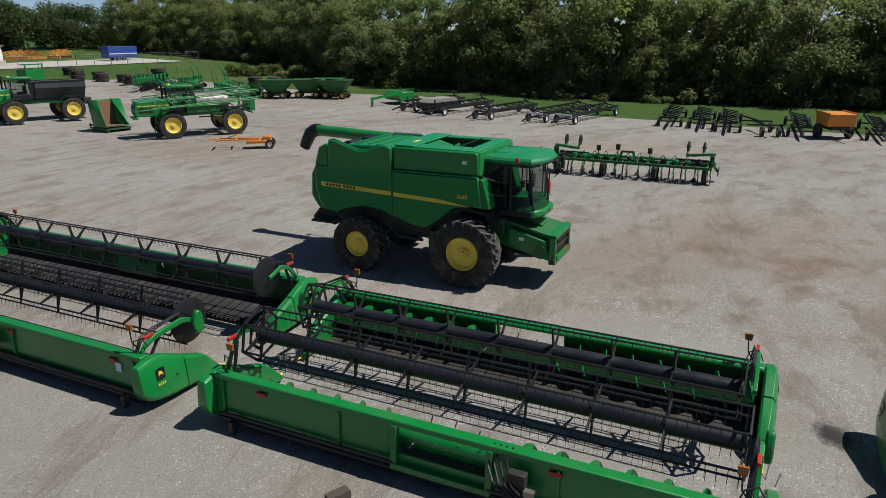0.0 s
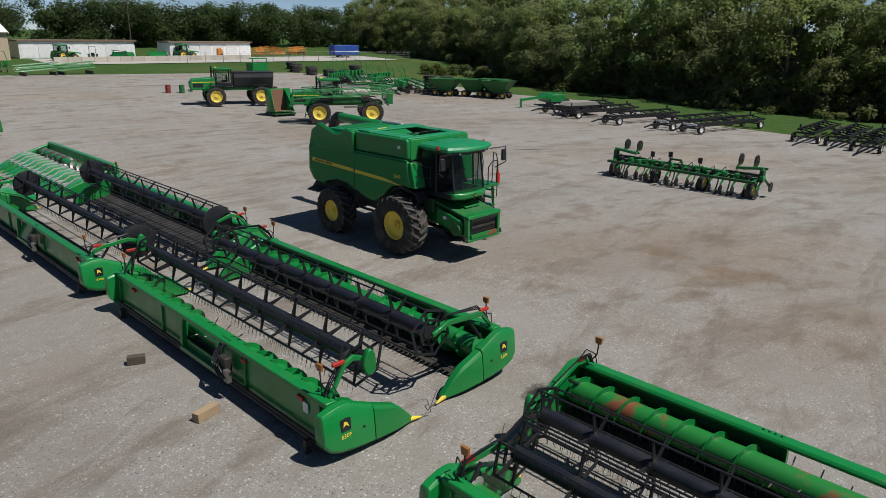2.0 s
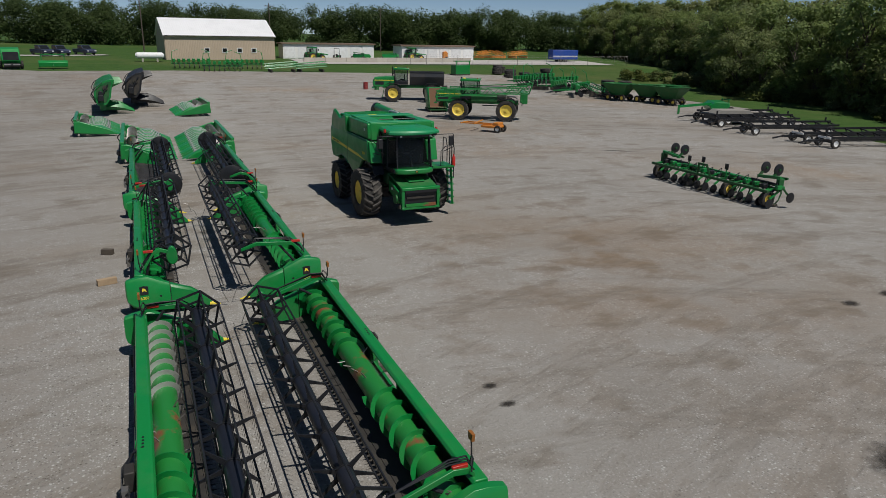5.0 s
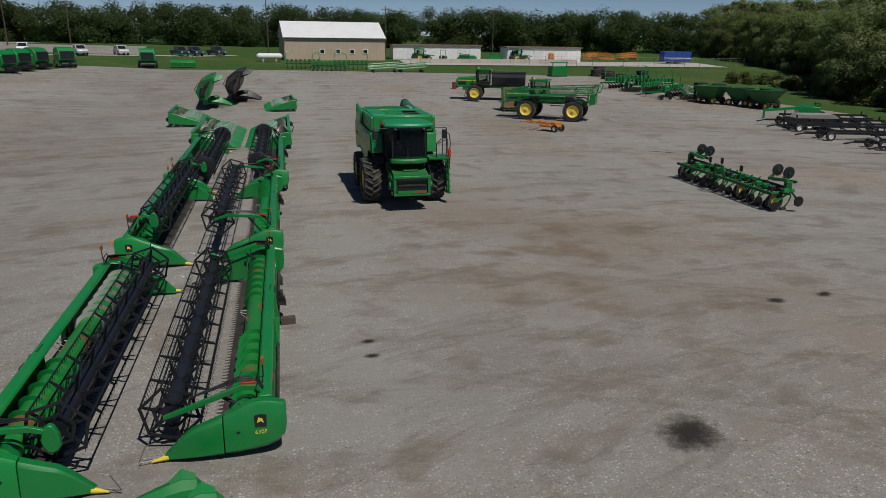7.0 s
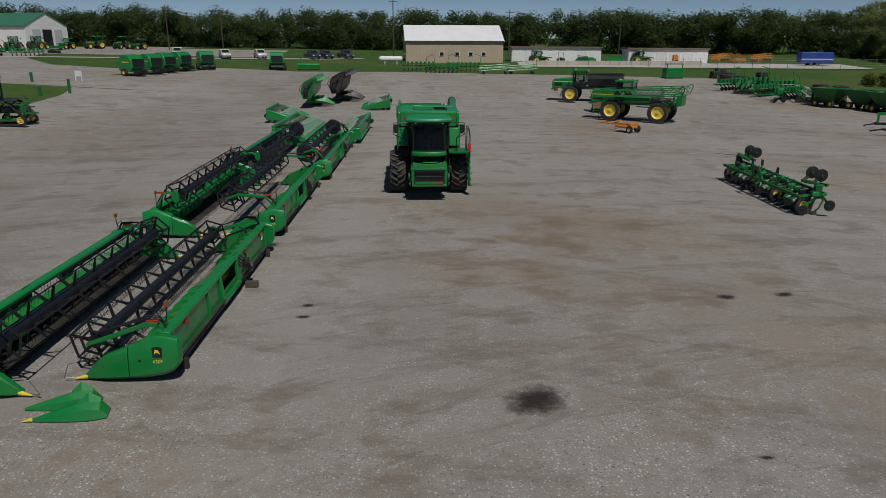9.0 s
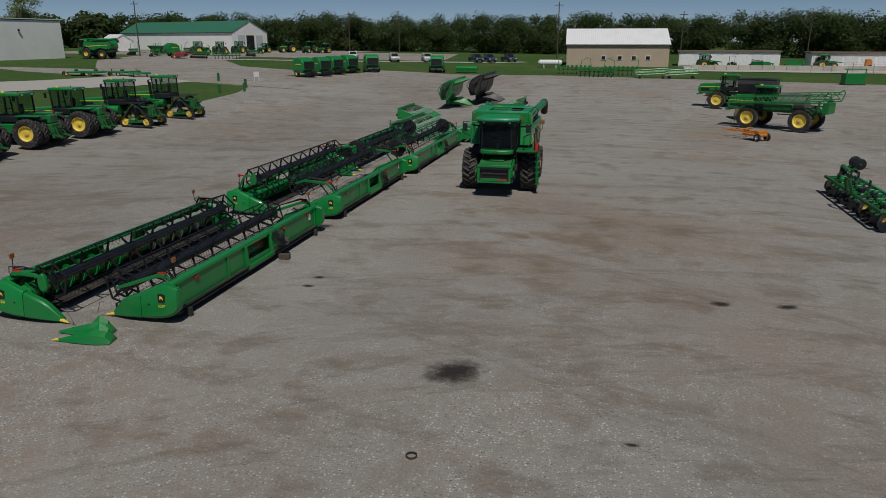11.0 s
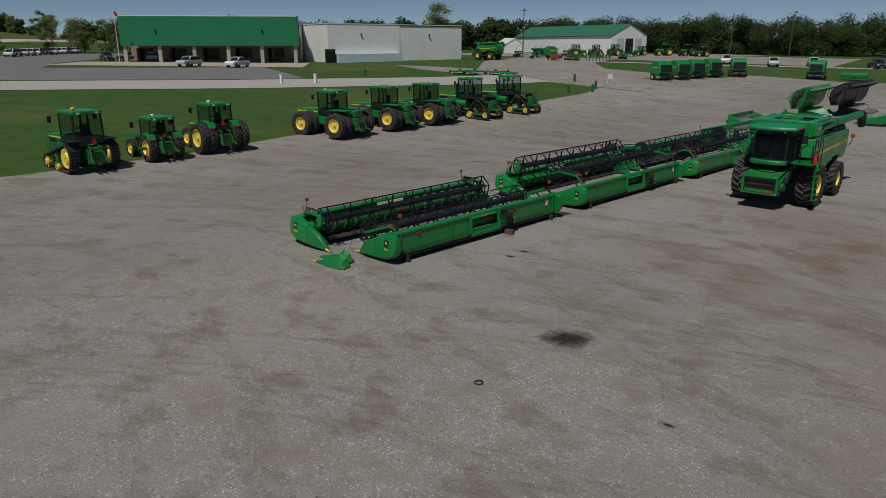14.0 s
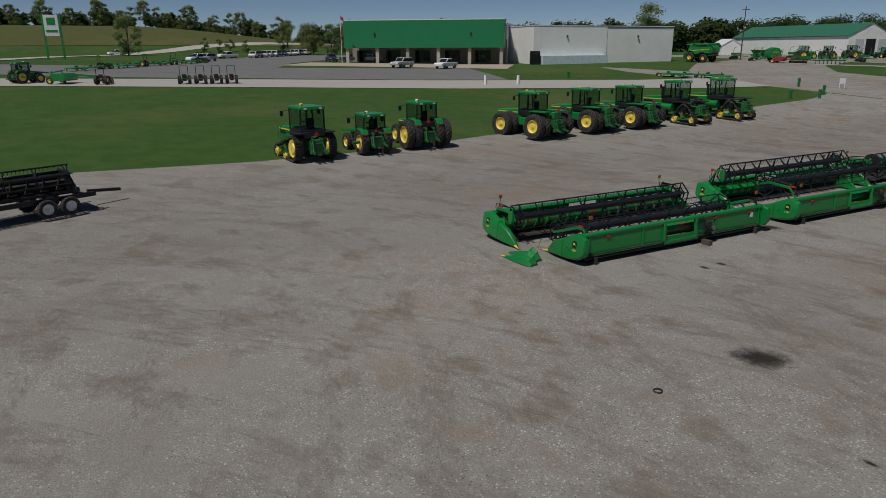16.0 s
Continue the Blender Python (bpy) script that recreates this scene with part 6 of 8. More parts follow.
# ---- row cultivator ----
def cultivator():
    """Toolbar along y with two folded wings; rows of spring shanks, discs and hoses."""
    g_ = random.Random(3)
    c = thing("row_cultivator", "dark green toolbar with row units and folded wings on gravel", "farm implement")
    part("toolbar", Mesh().box((0, 0, 0.82), (0.16, 8.0, 0.16)), GREEN_DARK, c, "", 0.02)
    part("toolbar", Mesh().box((0.85, 0, 0.82), (0.13, 8.0, 0.13)), GREEN_DARK, c, "", 0.02)
    part("toolbar", Mesh().box((-0.4, 0, 0.92), (0.12, 7.4, 0.12)), GREEN, c, "", 0.02)
    for k in range(9):
        y = -3.8 + 0.95 * k
        part("cross_frame", Mesh().beam((-0.4, y, 0.9), (0.9, y, 0.82), 0.09, 0.1), GREEN_DARK if k % 2 else GREEN, c)
    for i in range(14):
        y = -3.75 + 0.577 * i
        o = g_.choice((-0.35, 0.1, 0.5, 0.85))
        part("shank", Mesh().tube([(o, y, 0.84), (o - 0.25, y, 0.9), (o - 0.42, y, 0.62), (o - 0.3, y, 0.3), (o - 0.1, y, 0.1)], 0.035, 6), GREEN_DARK, c)
        part("sweep", Mesh().prism([(o - 0.2, 0.05), (o + 0.08, 0.02), (o + 0.02, 0.1), (o - 0.16, 0.14)], y - 0.1, y + 0.1, "Y"), DARKSTEEL, c)
        part("row_arm", Mesh().beam((0.1, y + 0.2, 0.78), (0.62, y + 0.2, 0.45), 0.06, 0.09), GREEN, c)
        part("coulter", Mesh().revolve([(-0.02, 0.03), (-0.012, 0.22), (0.012, 0.22), (0.02, 0.03)], (0.66, y + 0.24, 0.24), "Y", 16), BLACK, c)
        part("unit_spring", Mesh().cyl((0.05, y + 0.1, 1.0), (0.5, y + 0.12, 0.7), 0.045, 7), BLACK, c)
        part("unit_box", Mesh().box((g_.uniform(-0.1, 0.6), y + 0.28, 0.98), (0.3, 0.2, 0.2)), GREEN if i % 3 else BLACK, c, "", 0.03)
        part("unit_hose", Mesh().tube([(0.4, y, 1.0), (0.25, y + 0.2, 1.16 + g_.uniform(0, 0.12)), (0.5, y + 0.4, 1.0)], 0.018, 5), BLACK, c)
    for y in (-3.75, -1.3, 1.3, 3.7):
        part("gauge_leg", Mesh().beam((0.2, y, 0.85), (0.42, y, 0.42), 0.09, 0.11), GREEN_DARK, c)
        wheel("gauge_wheel", c, pose(0.5, y, 0.4, 0, 0, 90), 0.4, 0.24, 0.2, 1 if y > 0 else -1, 14, tread=0.02)
    for s in (-1, 1):
        part("wing_hinge", Mesh().box((0.1, s * 3.95, 1.1), (0.3, 0.2, 0.5)), GREEN_DARK, c, "", 0.02)
        part("wing_bar", Mesh().beam((0.15, s * 4.0, 1.42), (0.15, s * 2.7, 1.3), 0.13, 0.13), GREEN, c, "wing bar folded inwards", 0.01)
        part("wing_bar", Mesh().beam((-0.25, s * 4.05, 1.36), (-0.2, s * 2.75, 1.26), 0.1, 0.1), GREEN_DARK, c, "", 0.01)
        part("wing_link", Mesh().beam((-0.3, s * 3.9, 1.3), (0.25, s * 3.9, 1.36), 0.08, 0.08), GREEN, c)
        part("wing_link", Mesh().beam((-0.3, s * 3.1, 1.24), (0.25, s * 3.1, 1.3), 0.08, 0.08), GREEN, c)
        part("wing_cylinder", Mesh().cyl((0.0, s * 3.8, 1.05), (0.0, s * 2.2, 1.05), 0.055, 8), BLACK, c)
        for k in range(2):
            y = s * (2.75 + 0.75 * k)
            part("wing_arm", Mesh().beam((0.1, y, 1.35), (-0.2, y, 1.62), 0.09, 0.11), GREEN_DARK, c)
            part("wing_disc", Mesh().revolve([(-0.05, 0.03), (-0.06, 0.2), (-0.03, 0.28), (0.03, 0.28), (0.06, 0.2), (0.05, 0.03)], (-0.22, y, 1.68), "Y", 18), BLACK, c)
            part("wing_hub", Mesh().cyl((-0.22, y - 0.1, 1.68), (-0.22, y + 0.1, 1.68), 0.06, 8), GREEN_DARK, c)
        part("end_disc", Mesh().revolve([(-0.03, 0.03), (-0.02, 0.24), (0.02, 0.24), (0.03, 0.03)], (-0.35, s * 4.25, 0.5), "Y", 16), BLACK, c)
        part("end_arm", Mesh().beam((-0.1, s * 4.0, 0.9), (-0.35, s * 4.2, 0.52), 0.07, 0.09), GREEN_DARK, c)
    for y in (0.45, -0.45):
        part("hitch_mast", Mesh().beam((0.9, y, 0.82), (1.05, y * 0.6, 1.45), 0.09, 0.1), GREEN_DARK, c)
    part("mast_bar", Mesh().beam((1.05, -0.3, 1.43), (1.05, 0.3, 1.43), 0.09, 0.09), GREEN_DARK, c)
    for y, z in ((1.0, 1.3), (-0.6, 1.4), (-1.6, 1.3)):
        part("plate_post", Mesh().cyl((0.45, y, 0.85), (0.45, y, z), 0.03, 6), GREEN, c)
        part("warning_plate", Mesh().box((0.45, y, z + 0.14), (0.03, 0.22, 0.28)), BLACK, c)
    for s in (-1, 1):
        part("lift_cylinder", Mesh().cyl((0.2, s * 2.3, 1.0), (0.2, s * 0.7, 1.06), 0.06, 8), GREEN, c)
    return c


cv = cultivator()
cv.matrix_basis = on(22.9, 18.8, 180)


# ---- header trailers along the eastern edge ----
def header_trailer(L=8.5, light=False):
    t = thing("header_trailer", "black header transport trailer with low tube frame", "trailer")
    part("rail", Mesh().beam((0, 0.55, 0.95), (L, 0.55, 0.95), 0.12, 0.16).beam((0, -0.55, 0.75), (L, -0.55, 0.75), 0.12, 0.16), BLACK, t)
    for i in range(7):
        x = 0.3 + (L - 0.6) * i / 6
        part("cross_tube", Mesh().beam((x, 0.55, 0.95), (x, -0.55, 0.75), 0.08, 0.08).beam((x, 0.55, 0.95), (x, 0.0, 0.5), 0.06, 0.06), BLACK, t)
    part("spine", Mesh().beam((-1.4, 0, 0.5), (L, 0, 0.5), 0.16, 0.16), BLACK, t)
    for x in (0.2, L - 1.0):
        part("axle", Mesh().beam((x, -0.8, 0.4), (x, 0.8, 0.4), 0.1, 0.1), BLACK, t)
        for s in (-1, 1):
            wheel("wheel", t, pose(x, s * 0.85, 0.36, 0, 0, 90), 0.36, 0.22, 0.2, s, 14, WHITE, tread=0.02)
    part("rest_bracket", Mesh().box((0.5, 0.55, 1.15), (0.1, 0.1, 0.3)).box((L - 0.5, 0.55, 1.15), (0.1, 0.1, 0.3)), BLACK, t)
    part("tail_board", Mesh().box((-0.1, 0, 0.72), (0.06, 1.3, 0.14)), WHITE if light else BLACK, t)
    part("drawbar", Mesh().beam((-1.4, 0, 0.5), (-2.2, 0, 0.35), 0.1, 0.1), BLACK, t)
    return t


GTR = "header trailers parked along the eastern grass"
tr1 = header_trailer(8.0)
tr1.matrix_basis = on(44.0, 19.9, 4)
tagged(tr1, group=GTR)
for x, y, a in ((43.6, 17.5, 4), (42.4, 15.5, 3), (41.8, 10.6, 2), (42.0, 5.7, 0), (45.2, 44.0, -14), (43.4, 40.2, -15), (42.2, 35.2, -14)):
    copy_thing(tr1, on(x, y, a))
tr2 = header_trailer(9.0, True)
tr2.matrix_basis = on(42.4, 30.4, -12)
tagged(tr2, "black header trailer with a white tail board and wheels", group=GTR)
copy_thing(tr2, on(42.2, 27.9, -12))
fb = thing("flat_trailer", "black trailer carrying a pale grey flat tank", "trailer", GTR, on(44.4, 41.8, -14))
part("bed", Mesh().box((2, 0, 0.7), (4.2, 2.0, 0.5)), BLACK, fb, "", 0.03)
part("cover", Mesh().prism([(0.2, 0.97), (3.8, 0.97), (3.4, 1.3), (0.6, 1.3)], -0.9, 0.9, "Y"), paint("grey tarpaulin", (0.3, 0.29, 0.26), 0.8), fb, "grey top")
for s in (-1, 1):
    wheel("wheel", fb, pose(1.2, s * 1.1, 0.4, 0, 0, 90), 0.4, 0.24, 0.22, s, 14, WHITE, tread=0.02)
dk = thing("disc_frame", "dark low implement frame beside the trailers", "implement", at=on(40.6, 12.4, 15))
part("frame", Mesh().beam((0, 0, 0.7), (4.5, 0.4, 0.7), 0.12, 0.12).beam((1.5, -1, 0.7), (1.7, 1.4, 0.7), 0.1, 0.1).beam((3.6, -0.8, 0.75), (3.8, 1.4, 0.75), 0.1, 0.1).beam((3.0, 0, 0.75), (4.6, 1.4, 1.1), 0.1, 0.1), BLACK, dk)
for x, y in ((0.6, -0.5), (0.6, 0.6), (3.2, -0.6)):
    wheel("wheel", dk, pose(x, y, 0.36, 0, 0, 90), 0.36, 0.2, 0.18, 1, 14, tread=0.02)
sp = thing("spreader", "orange hopper spreader on two tyres beside the trailers", "spreader", at=on(42.3, 8.6, 20))
part("hopper", Mesh().prism([(-1.15, 1.75), (1.15, 1.75), (0.9, 0.9), (-0.9, 0.9)], -0.9, 0.9, "Y"), ORANGE, sp, "", 0.03)
part("hopper_rim", Mesh().box((0, 0.92, 1.78), (2.4, 0.06, 0.1)).box((0, -0.92, 1.78), (2.4, 0.06, 0.1)), ORANGE, sp)
part("chassis", Mesh().box((0, 0, 0.75), (1.8, 1.2, 0.2)).beam((-0.8, 0, 0.7), (-2.6, 0, 0.5), 0.1, 0.1), DARKSTEEL, sp)
for s in (-1, 1):
    wheel("wheel", sp, pose(0.1, s * 1.05, 0.5, 0, 0, 90), 0.5, 0.3, 0.25, s, 16)


# ---- green wagons, mower, boom stacks by the northern grass ----
def gravity_cart(L=3.6):
    g = thing("grain_cart", "green steel hopper wagon standing by the grass", "wagon")
    part("hopper", Mesh().add([(-L / 2, -1.3, 2.1), (L / 2, -1.3, 2.1), (L / 2, 1.3, 2.1), (-L / 2, 1.3, 2.1), (-L / 4, -0.5, 0.7), (L / 4, -0.5, 0.7), (L / 4, 0.5, 0.7), (-L / 4, 0.5, 0.7), (-L / 2 + 0.08, -1.22, 2.1), (L / 2 - 0.08, -1.22, 2.1), (L / 2 - 0.08, 1.22, 2.1), (-L / 2 + 0.08, 1.22, 2.1), (0, 0, 0.85)],
                              [(0, 1, 5, 4), (1, 2, 6, 5), (2, 3, 7, 6), (3, 0, 4, 7), (4, 5, 6, 7), (0, 8, 9, 1), (1, 9, 10, 2), (2, 10, 11, 3), (3, 11, 8, 0), (8, 12, 9), (9, 12, 10), (10, 12, 11), (11, 12, 8)]), GREEN_DULL, g)
    part("running_gear", Mesh().box((0, 0, 0.6), (L * 0.8, 0.8, 0.16)).beam((L * 0.4, 0, 0.55), (L * 0.4 + 1.6, 0, 0.4), 0.1, 0.1), DARKSTEEL, g)
    for x in (-1.0, 1.0):
        for s in (-1, 1):
            wheel("wheel", g, pose(x, s * 0.9, 0.4, 0, 0, 90), 0.4, 0.26, 0.2, s, 14)
    return g


gc = gravity_cart()
gc.matrix_basis = on(51.2, 64.4, 110)
tagged(gc, group="green wagons")
copy_thing(gc, on(53.4, 61.6, 118))
copy_thing(gc, on(53.8, 58.0, 105))
copy_thing(gc, on(55.6, 60.2, 112))
mc = thing("mower_conditioner", "bright green pull-type mower with long drawbar", "mower", at=on(51.8, 48.6, 150))
part("body", Mesh().prism([(-1.0, 0.4), (0.9, 0.4), (1.1, 0.9), (0.6, 1.3), (-0.8, 1.3)], -1.6, 1.6, "Y"), GREEN, mc, "", 0.05)
part("tongue", Mesh().beam((0.8, 0.8, 1.1), (4.2, 1.6, 0.8), 0.2, 0.24).box((4.2, 1.6, 0.5), (0.2, 0.2, 0.9)), GREEN, mc)
part("rear_frame", Mesh().beam((-0.8, -1.5, 1.4), (-0.8, 1.5, 1.6), 0.12, 0.12).beam((-0.8, -1.2, 0.6), (-0.8, -1.2, 1.6), 0.1, 0.1).beam((-0.8, 1.2, 0.6), (-0.8, 1.2, 1.6), 0.1, 0.1), GREEN, mc)
for s in (-1, 1):
    wheel("wheel", mc, pose(-1.0, s * 1.5, 0.45, 0, 0, 90), 0.45, 0.3, 0.22, s, 14)


def planter(L=6.0):
    """Toolbar with tall row units, seen from afar."""
    p = thing("planter", "green planter toolbar with seed boxes by the grass", "planter")
    part("bar", Mesh().box((0, 0, 0.8), (0.2, L, 0.2)).beam((0, 0.8, 0.8), (2.8, 0, 0.6), 0.14, 0.14).beam((0, -0.8, 0.8), (2.8, 0, 0.6), 0.14, 0.14), GREEN, p)
    for i in range(8):
        y = -L / 2 + 0.4 + (L - 0.8) * i / 7
        part("seed_box", Mesh().prism([(-0.35, 1.0), (0.1, 1.0), (0.15, 1.5), (-0.4, 1.5)], y - 0.2, y + 0.2, "Y"), GREEN, p, "", 0.03)
        part("row_unit", Mesh().beam((-0.1, y, 0.85), (-0.8, y, 0.3), 0.08, 0.12).cyl((-0.6, y - 0.06, 0.28), (-0.6, y + 0.06, 0.28), 0.26, 12), BLACK, p)
    for s in (-1, 1):
        part("marker_arm", Mesh().tube([(0, s * L / 2, 0.9), (0.3, s * (L / 2 - 0.3), 2.6), (0.5, s * (L / 2 - 1.2), 2.9)], 0.05, 6), GREEN, p)
    return p


pl = planter()
pl.matrix_basis = on(48.0, 69.4, 150)
tagged(pl, group="implements by the north grass")
for x, y, a in ((46.8, 80.5, 120), (48.3, 74.0, 130), (50.6, 83.0, 100), (52.0, 78.2, 110), (49.8, 71.0, 125), (8.3, 106.4, 80), (4.2, 112.2, 95), (12.2, 110.4, 85)):
    copy_thing(pl, on(x, y, a))


def boom_stack():
    """Long green lattice frames laid beside one another."""
    q = thing("boom_stack", "stack of green lattice boom frames by the grass", "implement", "implements by the north grass")
    for k in range(4):
        y, z = -0.9 + 0.6 * k, 0.5 + 0.28 * (k % 2)
        part("boom_frame", Mesh().tube([(-2.6, y, z), (2.6, y + 0.2, z + 0.35)], 0.05, 6).tube([(-2.6, y, z + 0.45), (2.6, y + 0.2, z + 0.8)], 0.05, 6).tube([(-2.6 + 0.52 * j, y + 0.02 * j, z + 0.035 * j + (0.45 if j % 2 else 0)) for j in range(11)], 0.03, 5), GREEN, q)
    for x in (-1.8, 1.8):
        part("rest", Mesh().box((x, 0, 0.2), (0.2, 2.4, 0.4)), DARKSTEEL, q)
    return q


bs = boom_stack()
bs.matrix_basis = on(17.0, 104.5, 2)
copy_thing(bs, on(21.6, 104.8, 4))
copy_thing(bs, on(50.0, 76.6, 62))
copy_thing(bs, on(47.4, 77.2, 58))
copy_thing(bs, on(50.8, 69.0, 70))


def tyre_stack(n=4):
    s_ = thing("tyre_stack", "stack of used black farm tyres", "tyre stack")
    for k in range(n):
        part("tyre", Mesh().revolve([(-0.24, 0.42), (-0.28, 0.6), (-0.2, 0.85), (0.2, 0.85), (0.28, 0.6), (0.24, 0.42), (-0.24, 0.42)], (0.08 * math.sin(k * 2.1), 0.07 * math.cos(k * 1.7), 0.28 + 0.52 * k), "Z", 24), RUBBER, s_)
    return s_


ts = tyre_stack()
ts.matrix_basis = on(52.0, 68.0)
tagged(ts, group="tyre stacks")
for x, y in ((53.6, 66.6), (52.4, 84.0)):
    copy_thing(ts, on(x, y, x * 30))
t1 = tyre_stack(2)
t1.matrix_basis = on(51.2, 87.5)
tagged(t1, "low pile of used black farm tyres on gravel", group="tyre stacks")
for x, y in ((52.2, 90.0), (51.0, 92.6), (52.8, 95.4), (51.6, 98.0), (53.6, 100.6), (54.2, 88.6), (54.8, 104.0)):
    copy_thing(t1, on(x, y, x * 30))
for k, (x, y) in enumerate(((22.9, 79.6), (24.2, 79.0))):
    d = solid("oil_drum", Mesh().revolve([(0, 0), (0, 0.29), (0.3, 0.29), (0.31, 0.305), (0.33, 0.29), (0.6, 0.29), (0.61, 0.305), (0.63, 0.29), (0.9, 0.29), (0.9, 0.0)], (0, 0, 0), "Z", 18), GREEN_DULL if k else DKRED, "rusty red steel drum on gravel" if not k else "dull green steel drum on gravel", "drum")
    d.matrix_basis = on(x, y)

# black header on a tandem trailer at the southern edge
bh = thing("carried_header", "black folded header riding on a tandem trailer", "trailer", at=on(-18.3, -14.6, 293))
part("deck", Mesh().beam((0, 0.8, 0.75), (9, 0.8, 0.75), 0.14, 0.2).beam((0, -0.8, 0.75), (9, -0.8, 0.75), 0.14, 0.2).box((0.5, 0, 0.75), (0.15, 1.7, 0.15)).box((5, 0, 0.75), (0.15, 1.7, 0.15)).beam((-1.6, 0, 0.6), (0, 0, 0.75), 0.12, 0.14), BLACK, bh)
for x in (1.3, 2.3):
    for s in (-1, 1):
        wheel("wheel", bh, pose(x, s * 1.05, 0.42, 0, 0, 90), 0.42, 0.26, 0.24, s, 16, WHITE, tread=0.02)
part("header_back", Mesh().box((5.0, -0.65, 1.35), (8.4, 0.08, 0.9)), BLACK, bh, "black back sheet", 0.02)
part("header_floor", Mesh().box((5.0, 0.0, 0.92), (8.4, 1.3, 0.06)), BLACK, bh)
part("header_auger", helix(Mesh().cyl((0.0, 0.9, 0.0), (0.0, 9.1, 0.0), 0.2, 16), 0.0, 0.0, 0.95, 9.1, 0.19, 0.32, 12, 1), DARKSTEEL, bh, "", 0, pose(0, -0.2, 1.25, 0, 0, -90))
for x in (0.85, 9.15):
    part("end_sheet", Mesh().prism([(-0.7, 0.85), (0.8, 0.85), (0.9, 1.1), (0.3, 1.7), (-0.7, 1.8)], x - 0.05, x + 0.05, "X"), BLACK, bh, "", 0.02)
rl_ = part("reel", Mesh().cyl((0.95, 0.45, 1.75), (9.05, 0.45, 1.75), 0.09, 12), REELBLACK, bh, "black tined reel")
for k in range(6):
    a = k * math.pi / 3 + 0.2
    by, bz = 0.45 + 0.5 * math.cos(a), 1.75 + 0.5 * math.sin(a)
    bt_ = Mesh().cyl((0.95, by, bz), (9.05, by, bz), 0.03, 6)
    for i in range(50):
        x = 1.05 + 0.16 * i
        bt_.add([(x - 0.01, by, bz), (x + 0.01, by, bz), (x, by - 0.05, bz - 0.22)], [(0, 1, 2)])
    part("bat", bt_, BLACK, rl_)
for i in range(7):
    x = 1.0 + 8.0 * i / 6
    star = []
    for k in range(6):
        a, e = k * math.pi / 3 + 0.2, (k + 0.5) * math.pi / 3 + 0.2
        star += [(0.45 + 0.5 * math.cos(a - 0.05), 1.75 + 0.5 * math.sin(a - 0.05)), (0.45 + 0.5 * math.cos(a + 0.05), 1.75 + 0.5 * math.sin(a + 0.05)), (0.45 + 0.12 * math.cos(e), 1.75 + 0.12 * math.sin(e))]
    part("spider", Mesh().prism(star, x - 0.015, x + 0.015, "X"), BLACK, rl_)
part("reel_arm", Mesh().beam((0.9, -0.6, 1.85), (0.9, 0.45, 1.8), 0.08, 0.1), BLACK, bh)

# ---- balers ----
def baler():
    b = thing("round_baler", "green round baler parked on the yard edge", "baler")
    part("chamber", Mesh().prism([(-1.5, 0.7), (-1.75, 1.5), (-1.4, 2.5), (-0.5, 2.95), (0.6, 2.8), (1.2, 2.2), (1.3, 1.2), (0.9, 0.6)], -1.15, 1.15, "Y"), GREEN, b, "", 0.08)
    part("belt", Mesh().box((1.15, 0, 1.8), (0.3, 1.9, 1.1)), BLACK, b)
    part("side_stripe", Mesh().box((0, 1.17, 1.9), (1.4, 0.02, 0.12)).box((0, -1.17, 1.9), (1.4, 0.02, 0.12)), CREAM, b)
    part("pickup", Mesh().cyl((1.6, -1.0, 0.5), (1.6, 1.0, 0.5), 0.3, 14).beam((1.2, 0, 0.8), (3.0, 0, 0.6), 0.16, 0.16), BLACK, b)
    for s in (-1, 1):
        wheel("wheel", b, pose(-0.2, s * 1.3, 0.55, 0, 0, 90), 0.55, 0.38, 0.26, s, 16)
    return b


ba = baler()
ba.matrix_basis = on(-36.2, 88.4, -30)
tagged(ba, group="round balers")
for x, y, a in ((-34.8, 91.8, -32), (-34.2, 95.6, -30), (-33.3, 100.0, -30), (-30.6, 104.0, -60), (-20.2, 110.0, -80)):
    copy_thing(ba, on(x, y, a))


# low green pickup implement with a drawbar, between baler and tank
gi = thing("windrow_pickup", "low green pickup attachment standing on the yard edge", "implement", at=on(-15.1, 112.0, -85))
part("body", Mesh().prism([(-0.6, 0.3), (0.6, 0.3), (0.7, 0.9), (0.2, 1.2), (-0.6, 1.1)], -1.9, 1.9, "Y"), GREEN, gi, "", 0.05)
for s in (-1, 1):
    part("upright", Mesh().box((-0.4, 1.5 * s, 1.3), (0.12, 0.12, 1.6)), GREEN, gi)
part("top_rail", Mesh().box((-0.4, 0, 2.05), (0.12, 3.2, 0.12)), GREEN, gi)
part("tongue", Mesh().beam((0.6, 0, 0.6), (2.2, 0, 0.4), 0.14, 0.14), GREEN_DULL, gi)
ch_ = thing("green_implement_frame", "green steel box implement standing on the yard edge", "implement", at=on(44.4, 97.3, 10))
part("frame", Mesh().box((0, 0, 0.85), (2.7, 1.5, 1.5)), GREEN, ch_, "", 0.06)
part("skid", Mesh().box((0, 0, 0.08), (2.9, 1.6, 0.18)), DARKSTEEL, ch_)
for s in (-1, 1):
    part("post", Mesh().box((1.3 * s, -0.7, 1.1), (0.12, 0.12, 2.2)), GREEN, ch_)
part("top_frame", Mesh().box((0, -0.4, 2.2), (2.8, 0.8, 0.12)), GREEN, ch_)


# ---- buildings ----
def wall(parent, name, p, q, z0, z1, mat, thick=0.2, label=""):
    """A straight wall from p to q."""
    return part(name, Mesh().beam((p[0], p[1], (z0 + z1) / 2), (q[0], q[1], (z0 + z1) / 2), thick, z1 - z0), mat, parent, label)


